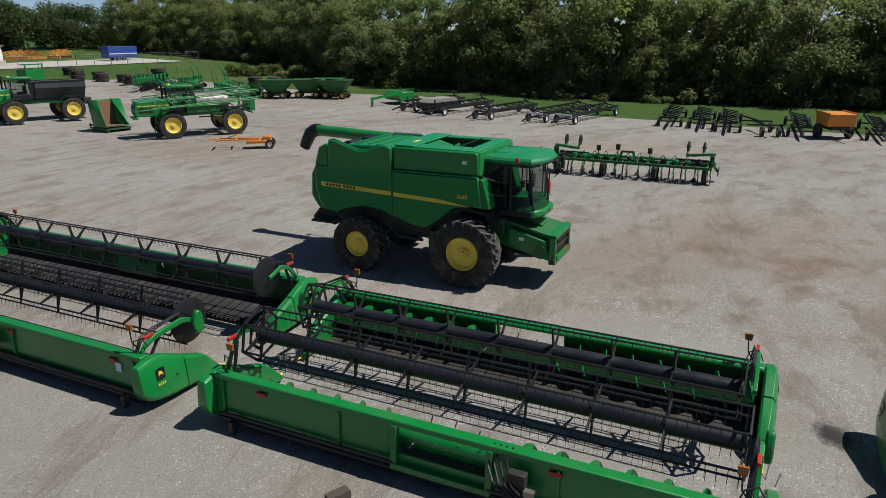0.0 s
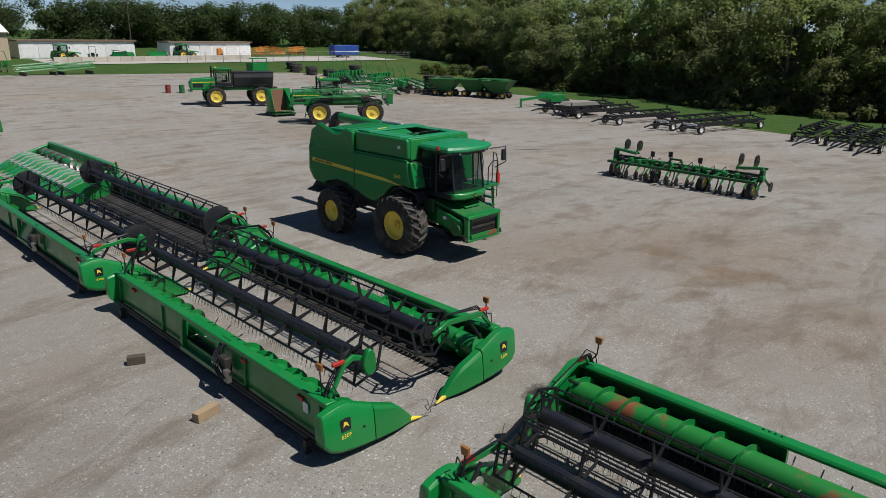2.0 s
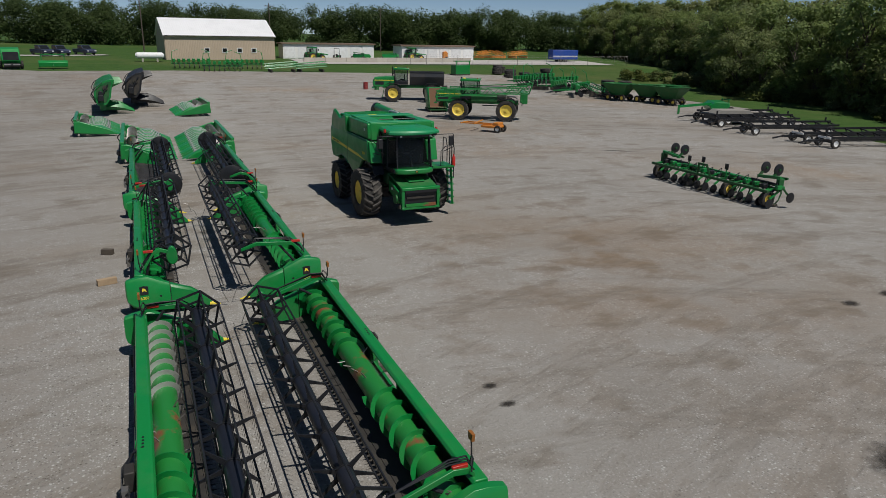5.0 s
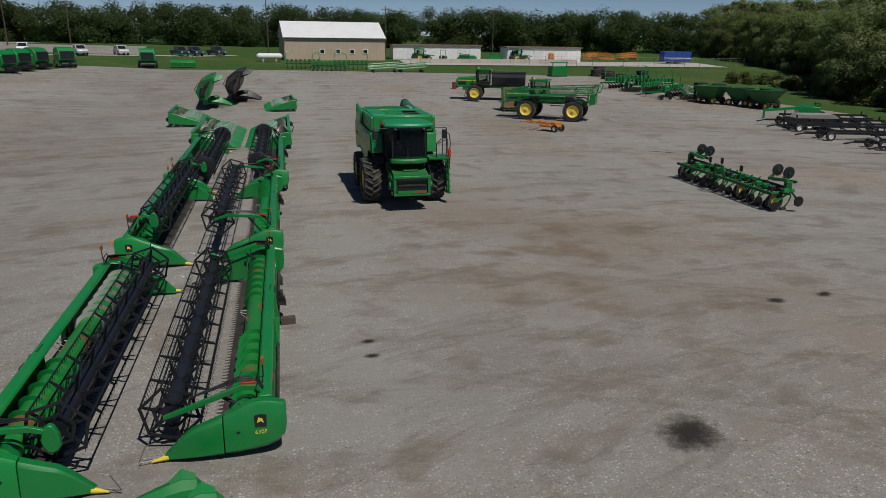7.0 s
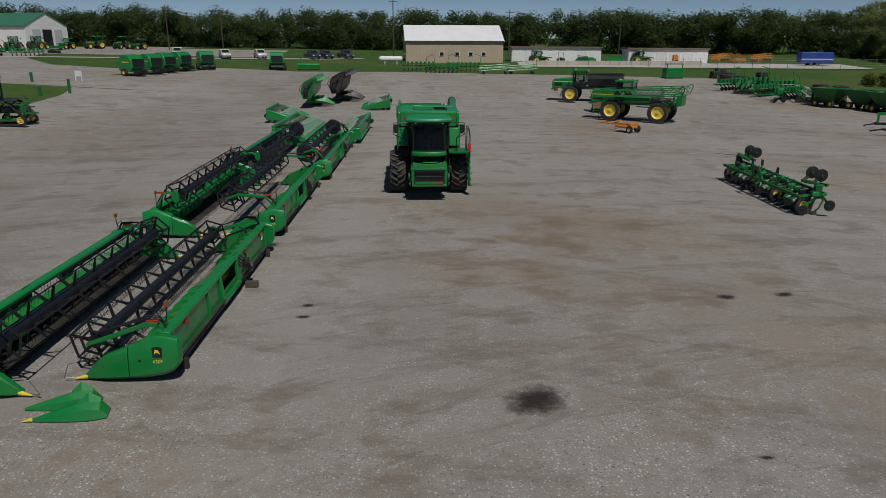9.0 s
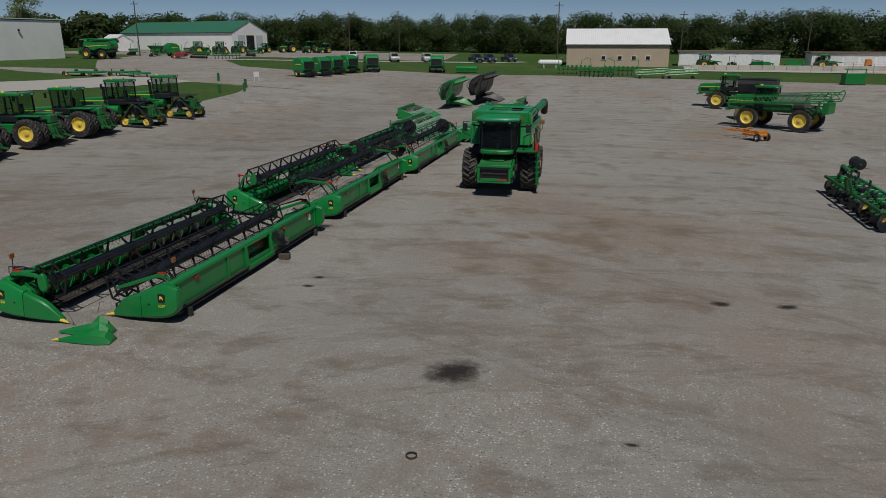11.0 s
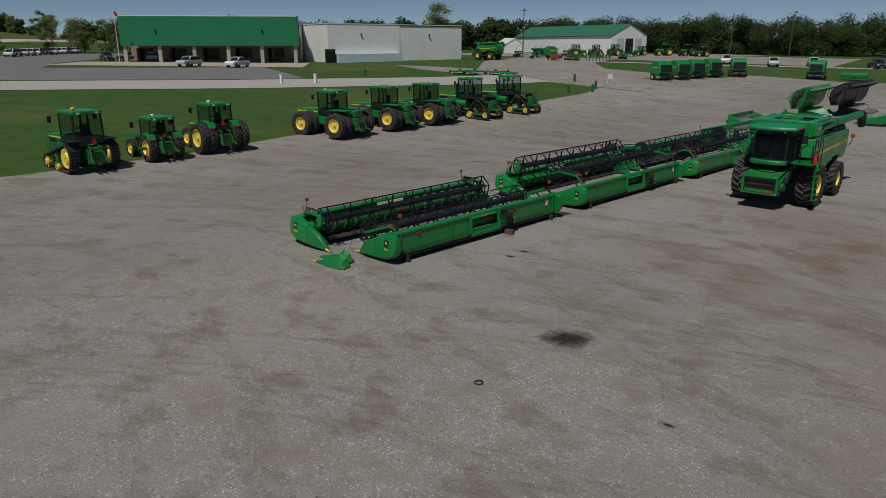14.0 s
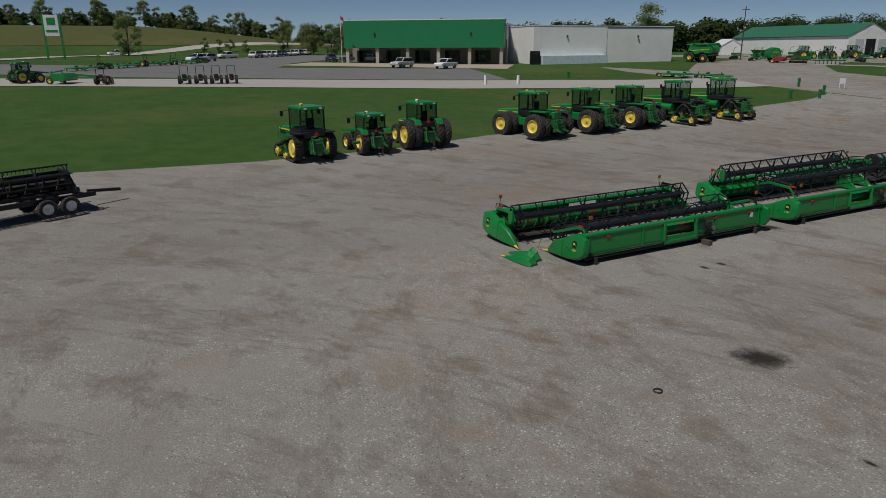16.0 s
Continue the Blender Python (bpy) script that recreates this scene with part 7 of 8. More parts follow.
def gable_house(name, label, x, y, rz, W, D, eave, ridge, wmat, rmat, base):
    """Front along local x from 0 to W at local y=0, depth to +y; ridge along x."""
    h = thing(name, label, "building", at=pose(x, y, base, 0, 0, rz))
    wall(h, "front_wall", (0, 0), (W, 0), -0.5, eave, wmat)
    wall(h, "back_wall", (0, D), (W, D), -0.5, eave, wmat)
    for xx in (0.0, W):
        part("gable_wall", Mesh().prism([(0, -0.5), (D, -0.5), (D, eave), (D / 2, ridge), (0, eave)], xx - 0.1, xx + 0.1, "X"), wmat, h)
    part("roof", Mesh().add([(-0.3, -0.4, eave - 0.1), (W + 0.3, -0.4, eave - 0.1), (W + 0.3, D / 2, ridge + 0.12), (-0.3, D / 2, ridge + 0.12), (-0.3, D + 0.4, eave - 0.1), (W + 0.3, D + 0.4, eave - 0.1),
                             (-0.3, -0.4, eave - 0.22), (W + 0.3, -0.4, eave - 0.22), (W + 0.3, D / 2, ridge), (-0.3, D / 2, ridge), (-0.3, D + 0.4, eave - 0.22), (W + 0.3, D + 0.4, eave - 0.22)],
                            [(0, 1, 2, 3), (3, 2, 5, 4), (6, 9, 8, 7), (9, 10, 11, 8), (0, 6, 7, 1), (4, 5, 11, 10), (0, 3, 9, 6), (3, 4, 10, 9), (1, 7, 8, 2), (2, 8, 11, 5)]), rmat, h)
    part("gutter", Mesh().box((W / 2, -0.42, eave - 0.12), (W + 0.4, 0.12, 0.14)), DARKSTEEL, h)
    return h


bg = gable_house("beige_workshop", "beige metal workshop with white sheet roof and small windows", 1.4, 133.0, 4, 20.0, 14, 4.4, 7.4, S_BEIGE, S_ROOF, gz(8, 133))
for x in (7.3, 10.5, 13.3, 16.0):
    w = part("window", Mesh().box((x, -0.12, 1.75), (1.0, 0.1, 0.9)), WHITE, bg, "small white-framed window")
    part("pane", Mesh().box((x, -0.18, 1.75), (0.76, 0.04, 0.66)), DARKGLASS, w)
for x, y, n in ((23.6, 137.5, 7), (47.0, 132.0, 6)):
    base = gz(x, y)
    sh = thing("storage_shed", "long low white storage building with roll-up doors", "building", at=pose(x, y, base, 0, 0, -2))
    W = n * 2.7
    part("shed_wall", Mesh().box((W / 2, 3, 1.3), (W, 6, 3.0)), S_WHITE, sh)
    part("shed_roof", Mesh().box((W / 2, 3, 2.95), (W + 0.6, 6.6, 0.25)), paint("brown roof edge", (0.2, 0.14, 0.1), 0.6), sh, "brown roof edge")
    for i in range(n):
        part("shed_door", Mesh().box((1.35 + 2.7 * i, -0.03, 1.25), (2.2, 0.06, 2.2)), WHITE, sh)

# dealership with green fascia
F0, F1 = Vector((-130.6, 42.6)), Vector((-107.9, 69.6))
dz = gz(-115, 60)
fl = (F1 - F0).length
fang = math.degrees(math.atan2(F1.y - F0.y, F1.x - F0.x))
ds = thing("dealership", "commercial building with wide green fascia over a column porch", "building", at=pose(F0.x, F0.y, dz, 0, 0, fang))
part("fascia", Mesh().box((fl / 2, 1.5, 6.3), (fl, 3.0, 5.7)), S_GREEN, ds, "tall green metal fascia")
part("back_wall", Mesh().box((fl / 2, 6.0, 2.2), (fl, 0.3, 6.0)), paint("tan block", (0.3, 0.24, 0.19), 0.8), ds, "tan shopfront wall")
part("body", Mesh().box((fl / 2, 16, 4.2), (fl - 0.4, 19, 9.0)), S_GREY, ds)
for i in range(6):
    part("column", Mesh().box((0.6 + (fl - 1.2) * i / 5, 0.8, 1.2), (0.7, 0.7, 4.5)), CONCRETE, ds)
for i in range(5):
    part("shop_window", Mesh().box((2.8 + (fl - 1.2) * i / 5, 5.8, 1.6), (3.4, 0.1, 2.6)), DARKGLASS, ds)
part("fascia_lamp", Mesh().box((fl * 0.2, -0.1, 6.3), (0.3, 0.3, 0.5)).box((fl * 0.8, -0.1, 6.3), (0.3, 0.3, 0.5)), BLACK, ds)
part("parapet", Mesh().box((fl / 2, 3, 9.22), (fl, 6, 0.15)), WHITE, ds)
ws_ = thing("white_warehouse", "white metal warehouse joined to the dealership", "building", at=pose(-105.5, 75.5, gz(-103, 92), 0, 0, 81))
part("wall_long", Mesh().box((9, 10, 3.5), (18, 20, 8.4)), S_WHITE, ws_)
part("wall_far", Mesh().box((26.8, 10.6, 3.4), (17.6, 21, 8.2)), S_WHITE, ws_)
part("roof_edge", Mesh().box((17.8, 10.53, 7.76), (35.8, 21.2, 0.16)), WHITE, ws_)
part("lean_to", Mesh().box((9.5, -0.8, 0.4), (16, 1.8, 2.5)), paint("pale blue cladding", (0.52, 0.62, 0.68), 0.5), ws_, "pale blue low annex")
part("door_dark", Mesh().box((0.2, -0.4, 1.2), (1.8, 1.2, 2.8)), DARKGLASS, ws_)
part("wall_lamp", Mesh().box((8, -0.15, 5.6), (0.25, 0.3, 0.4)).box((26, -0.15, 5.6), (0.25, 0.3, 0.4)), BLACK, ws_)
bn = gable_house("machine_barn", "long white barn with green sheet roof and sliding doors", -149.5, 192.6, -18, 53, 14, 5.4, 8.7, S_WHITE, S_GROOF, gz(-110, 180))
for y0 in (2.2, 9.4):
    part("sliding_door", Mesh().box((53.22, y0 + 1.2, 2.2), (0.12, 2.6, 4.6)), S_GREY, bn)
part("door_opening", Mesh().box((53.13, 7.0, 2.2), (0.12, 3.0, 4.6)), BLACK, bn)
gable_house("small_shed", "small white gabled shed", -128, 170, 150, 9, 6, 2.8, 4.6, S_WHITE, S_ROOF, gz(-128, 170))

# ---- roads, drives and fields to the west and north ----
def ribbon(name, pts, half, mat, label, lift=0.05, category="road", n=60):
    b = Mesh()
    m = max(3, int(half / 3))
    seg = []
    for i in range(n + 1):
        t = i / n * (len(pts) - 1)
        k = min(int(t), len(pts) - 2)
        seg.append(Vector(pts[k]).lerp(Vector(pts[k + 1]), t - k))
    for i, p in enumerate(seg):
        d = (seg[min(i + 1, n)] - seg[max(i - 1, 0)]).normalized()
        nrm = Vector((-d.y, d.x))
        for j in range(m + 1):
            q = p + nrm * half * (2 * j / m - 1)
            b.v.append((q.x, q.y, gz(q.x, q.y) + lift))
    w = m + 1
    b.f = [(w * i + j, w * i + j + 1, w * i + w + 1 + j, w * i + w + j) for i in range(n) for j in range(m)]
    return solid(name, b, mat, label, category, "structure")


ribbon("road_front", [(-150, -90), (-92, -25), (-66, 32), (-58, 58), (-52, 75)], 6.5, PALEROAD, "pale concrete apron before the dealership", 0.05)
ribbon("road_lot", [(-165, -60), (-108, 0), (-89, 36), (-84, 50)], 15, ASPHALT, "worn grey asphalt car park", 0.03)
ribbon("road_parking", [(-104, 2), (-140, 18), (-165, 38), (-205, 66)], 15, ASPHALT, "worn grey asphalt parking rows", 0.04)
ribbon("road_porch", [(-129, 31), (-100, 66)], 8.5, SANDY, "sandy concrete forecourt", 0.06)
ribbon("road_drive", [(-40, 86), (-62, 92), (-78, 112), (-88, 140), (-84, 170), (-70, 200)], 12, GRAVEL, "pale gravel drive to the barn", 0.035)
ribbon("barn_apron", [(-140, 158), (-100, 158), (-60, 160), (-30, 164)], 22, GRAVEL, "wide pale gravel apron before the barn", 0.03)
ribbon("road_far", [(-75, 120), (-46, 129), (-36, 134.5), (-22, 141), (-9, 148)], 1.8, PALEROAD, "narrow pale lane across the grass", 0.08)
ribbon("road_highway", [(-60, -110), (-130, -52), (-185, -26), (-222, -11), (-258, 16), (-280, 39), (-298, 68), (-312, 104), (-318, 150)], 4.0, PALEROAD, "pale highway beyond the car park", 0.15)
ribbon("field", [(-322, -260), (-322, -60), (-322, 40), (-330, 100)], 38, FIELD, "ripening crop field on the rise", 0.12, "field")
ribbon("storage_yard", [(24, 128), (60, 126), (90, 124)], 7, PALEROAD, "pale gravel storage yard", 0.09)


# ---- vehicles ----
def pickup(body=WHITE, suv=False):
    v = thing("parked_suv" if suv else "pickup_truck", "parked light vehicle with dark windows", "car")
    part("body", Mesh().prism([(-2.7, 0.45), (2.7, 0.45), (2.75, 0.85), (2.5, 1.08), (1.2, 1.15), (-2.7, 1.12)], -0.95, 0.95, "Y"), body, v, "", 0.06)
    part("cabin", Mesh().prism([(-2.3 if suv else -0.9, 1.12), (1.25, 1.12), (0.5, 1.85), (-2.1 if suv else -0.8, 1.85)], -0.85, 0.85, "Y"), body, v, "", 0.05)
    part("side_window", Mesh().prism([(-2.1 if suv else -0.8, 1.2), (1.15, 1.2), (0.5, 1.74), (-2.0 if suv else -0.7, 1.74)], -0.87, 0.87, "Y"), DARKGLASS, v, "dark side windows")
    part("windscreen", Mesh().add([(1.22, -0.75, 1.2), (1.22, 0.75, 1.2), (0.58, 0.7, 1.78), (0.58, -0.7, 1.78)], [(0, 1, 2, 3)]), DARKGLASS, v)
    for x in (-1.7, 1.7):
        for s in (-1, 1):
            wheel("wheel", v, pose(x, s * 0.86, 0.38, 0, 0, 90), 0.38, 0.26, 0.23, s, 8, STEEL, tread=0.015)
    for s in (-1, 1):
        part("headlight", Mesh().box((2.72, 0.7 * s, 0.8), (0.06, 0.35, 0.16)), WHITE, v)
    return v


pk = pickup()
pk.matrix_basis = on(-99.2, 50.6, -62)
tagged(pk, "white pickup truck parked before the dealership", group="parked cars")
suv = pickup(paint("silver paint", (0.6, 0.61, 0.62), 0.3, 0.3), True)
suv.matrix_basis = on(-106.0, 44.8, -62)
tagged(suv, "silver sport utility car parked before the dealership", group="parked cars")
dkc = pickup(paint("dark blue paint", (0.02, 0.03, 0.07), 0.3), False)
dkc.matrix_basis = on(-136.0, 46.5, 60)
tagged(dkc, "dark blue pickup parked at the dealership corner", group="parked cars")
for i in range(13):
    x, y = -179 - 3.3 * i, 35 + 2.4 * i
    copy_thing((pk, suv, dkc)[(i * 2 + i // 3) % 3], on(x, y, -25 + 4 * (i % 3)))
for x, y, a, k in ((-176.5, 27.5, -70, 0), (-138.5, 42.5, -10, 2), (-132.5, 50.0, 30, 1), (-149, 14.8, -60, 0), (-153, 17.5, -50, 1), (-166, 18.5, 40, 2)):
    copy_thing((pk, suv, dkc)[k], on(x, y, a))
for x, y, k in ((-36.2, 135.0, 1), (-29.9, 139.2, 1), (-19.6, 143.6, 2), (-17.0, 145.4, 2), (-12.8, 148.0, 2), (-46.7, 137.5, 0), (-243, 6, 0)):
    copy_thing((pk, suv, dkc)[k], on(x, y, -75 + 8 * k))
bt = thing("blue_box_truck", "blue enclosed trailer behind the fence", "trailer", at=on(83, 127, -4))
part("body", Mesh().box((0, 0, 1.6), (6.2, 2.3, 2.0)), BLUE, bt, "", 0.08)
part("stripe", Mesh().box((0, -1.17, 1.3), (6.0, 0.03, 0.15)), WHITE, bt)
for x in (-1, 0.2):
    for s in (-1, 1):
        wheel("wheel", bt, pose(x, s * 0.95, 0.42, 0, 0, 90), 0.42, 0.26, 0.24, s, 8, STEEL, tread=0.015)


def compact(mat=DKRED):
    c = thing("compact_tractor", "compact tractor with roll bar lined up on the apron", "tractor")
    part("hood", Mesh().prism([(0.1, 0.6), (1.3, 0.6), (1.35, 0.95), (0.1, 1.1)], -0.3, 0.3, "Y"), mat, c, "", 0.05)
    part("seat", Mesh().box((-0.5, 0, 0.85), (0.5, 0.5, 0.12)).box((-0.75, 0, 1.05), (0.1, 0.5, 0.4)), BLACK, c)
    part("roll_bar", Mesh().tube([(-0.85, -0.5, 0.7), (-0.85, -0.5, 2.3), (-0.85, 0.5, 2.3), (-0.85, 0.5, 0.7)], 0.04, 6), BLACK, c)
    part("frame", Mesh().box((0.2, 0, 0.55), (2.2, 0.4, 0.25)), BLACK, c)
    for s in (-1, 1):
        wheel("rear_wheel", c, pose(-0.6, s * 0.62, 0.55, 0, 0, 90), 0.55, 0.34, 0.28, s, 14)
        wheel("front_wheel", c, pose(1.0, s * 0.5, 0.33, 0, 0, 90), 0.33, 0.22, 0.17, s, 12, tread=0.02)
    return c


cr = compact()
cr.matrix_basis = on(-77.8, 2.0, 165)
tagged(cr, "red compact tractor with roll bar on the apron", group="compact tractors")
for x, y in ((-77.4, 3.9), (-77.2, 5.8)):
    copy_thing(cr, on(x, y, 165))
copy_thing(cr, on(-81.2, -9.2, 150))
cg = compact(GREEN)
cg.matrix_basis = on(-78.3, 0.1, 165)
tagged(cg, group="compact tractors")
copy_thing(rs, on(-86.8, -18.0, 120))
copy_thing(mc, on(-84.0, -13.6, 60))
copy_thing(rs, on(-84.2, 167.5, 250))
copy_thing(rt, on(-79.7, 172.6, 235))
copy_thing(rt, on(-72.9, 172.5, 260))
copy_thing(rs, on(-67.8, 171.1, 240))
far_c = copy_thing(cb, on(-94.6, 112.2, -88))
tagged(far_c, "second green combine parked by the warehouse")
for x, y, a, k in ((-91, 127.5, 30, 1), (-88.5, 131, 60, 2), (-82.5, 124, 20, 1), (-76.5, 123.5, 70, 1), (-99, 140, 10, 0), (-94, 133.5, 40, 1), (-91, 146, 60, 3), (-86.5, 148.5, 100, 3), (-87.0, 159, 80, 3), (-73, 140, 50, 1), (-96, 150, 0, 1), (-70.5, 124, 130, 1), (-101, 134, 20, 1)):
    copy_thing((gc, pl, ba, rt)[k], on(x, y, a))
def mower_deck():
    """Low trailed mower on two small wheels, drawbar to +x."""
    t = thing("mower_deck", "low green trailed mower parked in a row of implements", "mower")
    part("deck", Mesh().prism([(-0.9, 0.35), (0.9, 0.35), (0.95, 0.5), (0.6, 0.62), (-0.6, 0.62), (-0.95, 0.5)], -1.5, 1.5, "Y"), GREEN, t, "", 0.03)
    part("gearbox", Mesh().box((0, 0, 0.74), (0.4, 0.4, 0.26)), GREEN_DARK, t, "", 0.03)
    part("drawbar", Mesh().beam((0.8, 0, 0.55), (2.7, 0, 0.5), 0.12, 0.14), GREEN, t)
    part("jack", Mesh().cyl((2.4, 0, 0.02), (2.4, 0, 0.95), 0.05, 8), BLACK, t)
    part("wheel_arm", Mesh().beam((-0.8, -0.9, 0.5), (-1.5, -0.9, 0.3), 0.1, 0.1).beam((-0.8, 0.9, 0.5), (-1.5, 0.9, 0.3), 0.1, 0.1), GREEN_DARK, t)
    for k in (-1, 1):
        wheel("wheel", t, pose(-1.5, 0.9 * k, 0.3, 0, 0, 90), 0.3, 0.18, 0.18, k, 12, tread=0.015)
    return t


md = mower_deck()
md.matrix_basis = on(-64.6, 72.4, 50)
tagged(md, group="low mowers")
rd = copy_thing(mc, on(-80.2, 121.8, 20))
tagged(rd, "dark red field implement parked before the barn")
for o in rd.children:
    if o.type == "MESH":
        o.data = o.data.copy()
        o.data.materials[0] = DKRED
for i in range(12):
    x, y = -114 - 2.6 * i, -11 + 2.3 * i
    copy_thing((md, md, cg)[i % 3], on(x, y, 30 + 40 * i))
for x, y, a in ((-62.3, 73.6, 10), (-59.4, 75.6, 75), (-56.4, 75.4, 130)):
    copy_thing(md, on(x, y, a))
for x, y, a in ((28, 130, 20), (33, 131, 70), (38, 131, 30), (44, 130.5, 60), (49, 131, 10)):
    copy_thing((cg, rs, mc)[int(x) % 3], on(x, y, a))
for x, y, a in ((66.5, 133, 30), (70.5, 134, 80), (75, 133, 20)):
    yi = copy_thing(bs, on(x, y, a, 0.5))
    tagged(yi, "yellow machinery parts stored behind the fence", group="stored machinery")
    for o in yi.children:
        o.data = o.data.copy()
        o.data.materials[0] = ORANGE
wt = thing("white_box_trailer", "white enclosed box trailer in the storage yard", "trailer", at=on(60.5, 133, -4))
part("body", Mesh().box((0, 0, 1.7), (4.6, 2.2, 2.4)), WHITE, wt, "", 0.06)
for s in (-1, 1):
    wheel("wheel", wt, pose(0, s * 0.95, 0.4, 0, 0, 90), 0.4, 0.26, 0.24, s, 8, STEEL, tread=0.015)
oi = thing("orange_machine", "small orange machine beside the white trailer", "machine", at=on(56.6, 132, 20))
part("body", Mesh().prism([(-0.8, 0.5), (0.8, 0.5), (0.7, 1.4), (0, 1.9), (-0.7, 1.8)], -0.6, 0.6, "Y"), ORANGE, oi, "", 0.08)
for s in (-1, 1):
    wheel("wheel", oi, pose(0, s * 0.7, 0.4, 0, 0, 90), 0.4, 0.24, 0.2, s, 8, STEEL, tread=0.015)
bw = thing("barrier_wall", "low wall of pale concrete barrier blocks along the yard", "wall")
for i in range(17):
    x = 26 + 2.05 * i
    part("block", Mesh().prism([(-0.3, 0), (0.3, 0), (0.14, 0.95), (-0.14, 0.95)], x - 1.0, x + 1.0, "X", (0, 125.0 + 0.04 * i, gz(x, 125))), CONCRETE, bw, "", 0.02)
tank = thing("propane_tank", "white horizontal propane tank on the grass", "tank", at=on(-1.5, 128))
part("shell", Mesh().cyl((-2, 0, 1.0), (2, 0, 1.0), 0.55, 20).cyl((-2, 0, 1.0), (-2.35, 0, 1.0), 0.55, 20, 0.3).cyl((2, 0, 1.0), (2.35, 0, 1.0), 0.55, 20, 0.3), WHITE, tank)
part("saddle", Mesh().box((-1.2, 0, 0.25), (0.3, 0.8, 0.6)).box((1.2, 0, 0.25), (0.3, 0.8, 0.6)), CONCRETE, tank)

# ---- signs, posts, poles, fence ----
sg = thing("pylon_sign", "tall dealer sign with pale panel on two green posts", "sign", at=on(-185, -12.6, 72))
part("panel", Mesh().box((0, 0, 8.1), (3.3, 0.5, 5.0)), WHITE, sg, "pale sign panel", 0.05)
part("sign_badge", Mesh().box((0, -0.28, 9.1), (1.9, 0.04, 1.7)).box((0, 0.28, 9.1), (1.9, 0.04, 1.7)), GREEN, sg)
part("sign_bars", Mesh().box((0, -0.28, 6.8), (2.6, 0.04, 0.5)).box((0, 0.28, 6.8), (2.6, 0.04, 0.5)), GREEN, sg)
part("post", Mesh().box((-1.9, 0, 5.3), (0.42, 0.42, 11.0)), GREEN, sg)
part("post", Mesh().box((1.9, 0, 5.3), (0.42, 0.42, 11.0)), GREEN, sg)
fp = thing("flag_pole", "white flagpole beside the dealership", "flagpole", at=on(-128, 41))
part("mast", Mesh().cyl((0, 0, 0), (0, 0, 10), 0.08, 8, 0.05), WHITE, fp)
part("flag", Mesh().add([(0, 0, 9.8), (0.9, 0.2, 9.5), (1.6, 0.1, 9.2), (0, 0, 9.0), (0.9, 0.2, 8.7), (1.6, 0.1, 8.5)], [(0, 1, 4, 3), (1, 2, 5, 4)]), DKRED, fp)
for x, y, h in ((-60, 170, 11), (-52, 190, 11), (-2, 150, 13), (26, 165, 11), (-95, 128, 12), (55, 170, 11)):
    po = solid("utility_pole", Mesh().cyl((0, 0, -0.5), (0, 0, h), 0.15, 8, 0.1).box((0, 0, h - 0.7), (2.0, 0.12, 0.14)), BARK, "weathered wooden utility pole", "utility pole")
    po.matrix_basis = on(x, y)
for x, y, h in ((-34.6, 66.5, 1.0), (-36.2, 63.2, 0.9), (-36.3, 69.9, 1.1), (-64.0, 37.0, 1.2), (-62.5, 41.4, 1.2), (-43.5, 75.3, 1.1), (-70.4, 56.6, 0.8)):
    bo = solid("marker_post", Mesh().box((0, 0, h / 2), (0.3, 0.3, h)).box((0, 0, h + 0.03), (0.34, 0.34, 0.06)), GREEN_DULL if h < 1.15 else WHITE, "short square marker post on the grass", "post")
    bo.matrix_basis = on(x, y, 20)
for x, y, a in ((-39, 78, -20), (-31, 104, 0)):
    ys_ = thing("yard_sign", "small white sign board on two legs", "sign", at=on(x, y, a))
    part("board", Mesh().box((0, 0, 1.0), (1.1, 0.05, 0.7)), WHITE, ys_)
    for s in (-1, 1):
        part("leg", Mesh().box((0.5 * s, 0, 0.4), (0.08, 0.06, 0.9)), WHITE, ys_)
fe = thing("chain_fence", "low chain-link fence along the storage yard", "fence")
fence_line = [Vector((44, 119)), Vector((66, 117)), Vector((92, 116))]
for a, b in zip(fence_line, fence_line[1:]):
    n = int((b - a).length / 3)
    for i in range(n + 1):
        p = a.lerp(b, i / n)
        part("post", Mesh().cyl((p.x, p.y, gz(p.x, p.y)), (p.x, p.y, gz(p.x, p.y) + 1.9), 0.04, 6), STEEL, fe)
    for z in (0.4, 0.8, 1.2, 1.6, 1.9):
        part("wire", Mesh().cyl((a.x, a.y, gz(a.x, a.y) + z), (b.x, b.y, gz(b.x, b.y) + z), 0.012, 4), STEEL, fe)

# ---- stains and small things on the gravel ----
def stain(x, y, rx, ry, rz=0.0):
    n = 40
    b = Mesh().add([(0, 0, 0)] + [(1.3 * math.cos(2 * math.pi * i / n), 1.3 * math.sin(2 * math.pi * i / n), 0) for i in range(n)], [(0, i + 1, (i + 1) % n + 1) for i in range(n)])
    o = solid("oil_stain", b, OIL, "dark oil stain soaked into the gravel", "stain", "structure")
    o.matrix_basis = pose(x, y, 0.026, 0, 0, rz) @ Matrix.Diagonal((rx * 1.35, ry * 1.35, 1, 1))
    return o


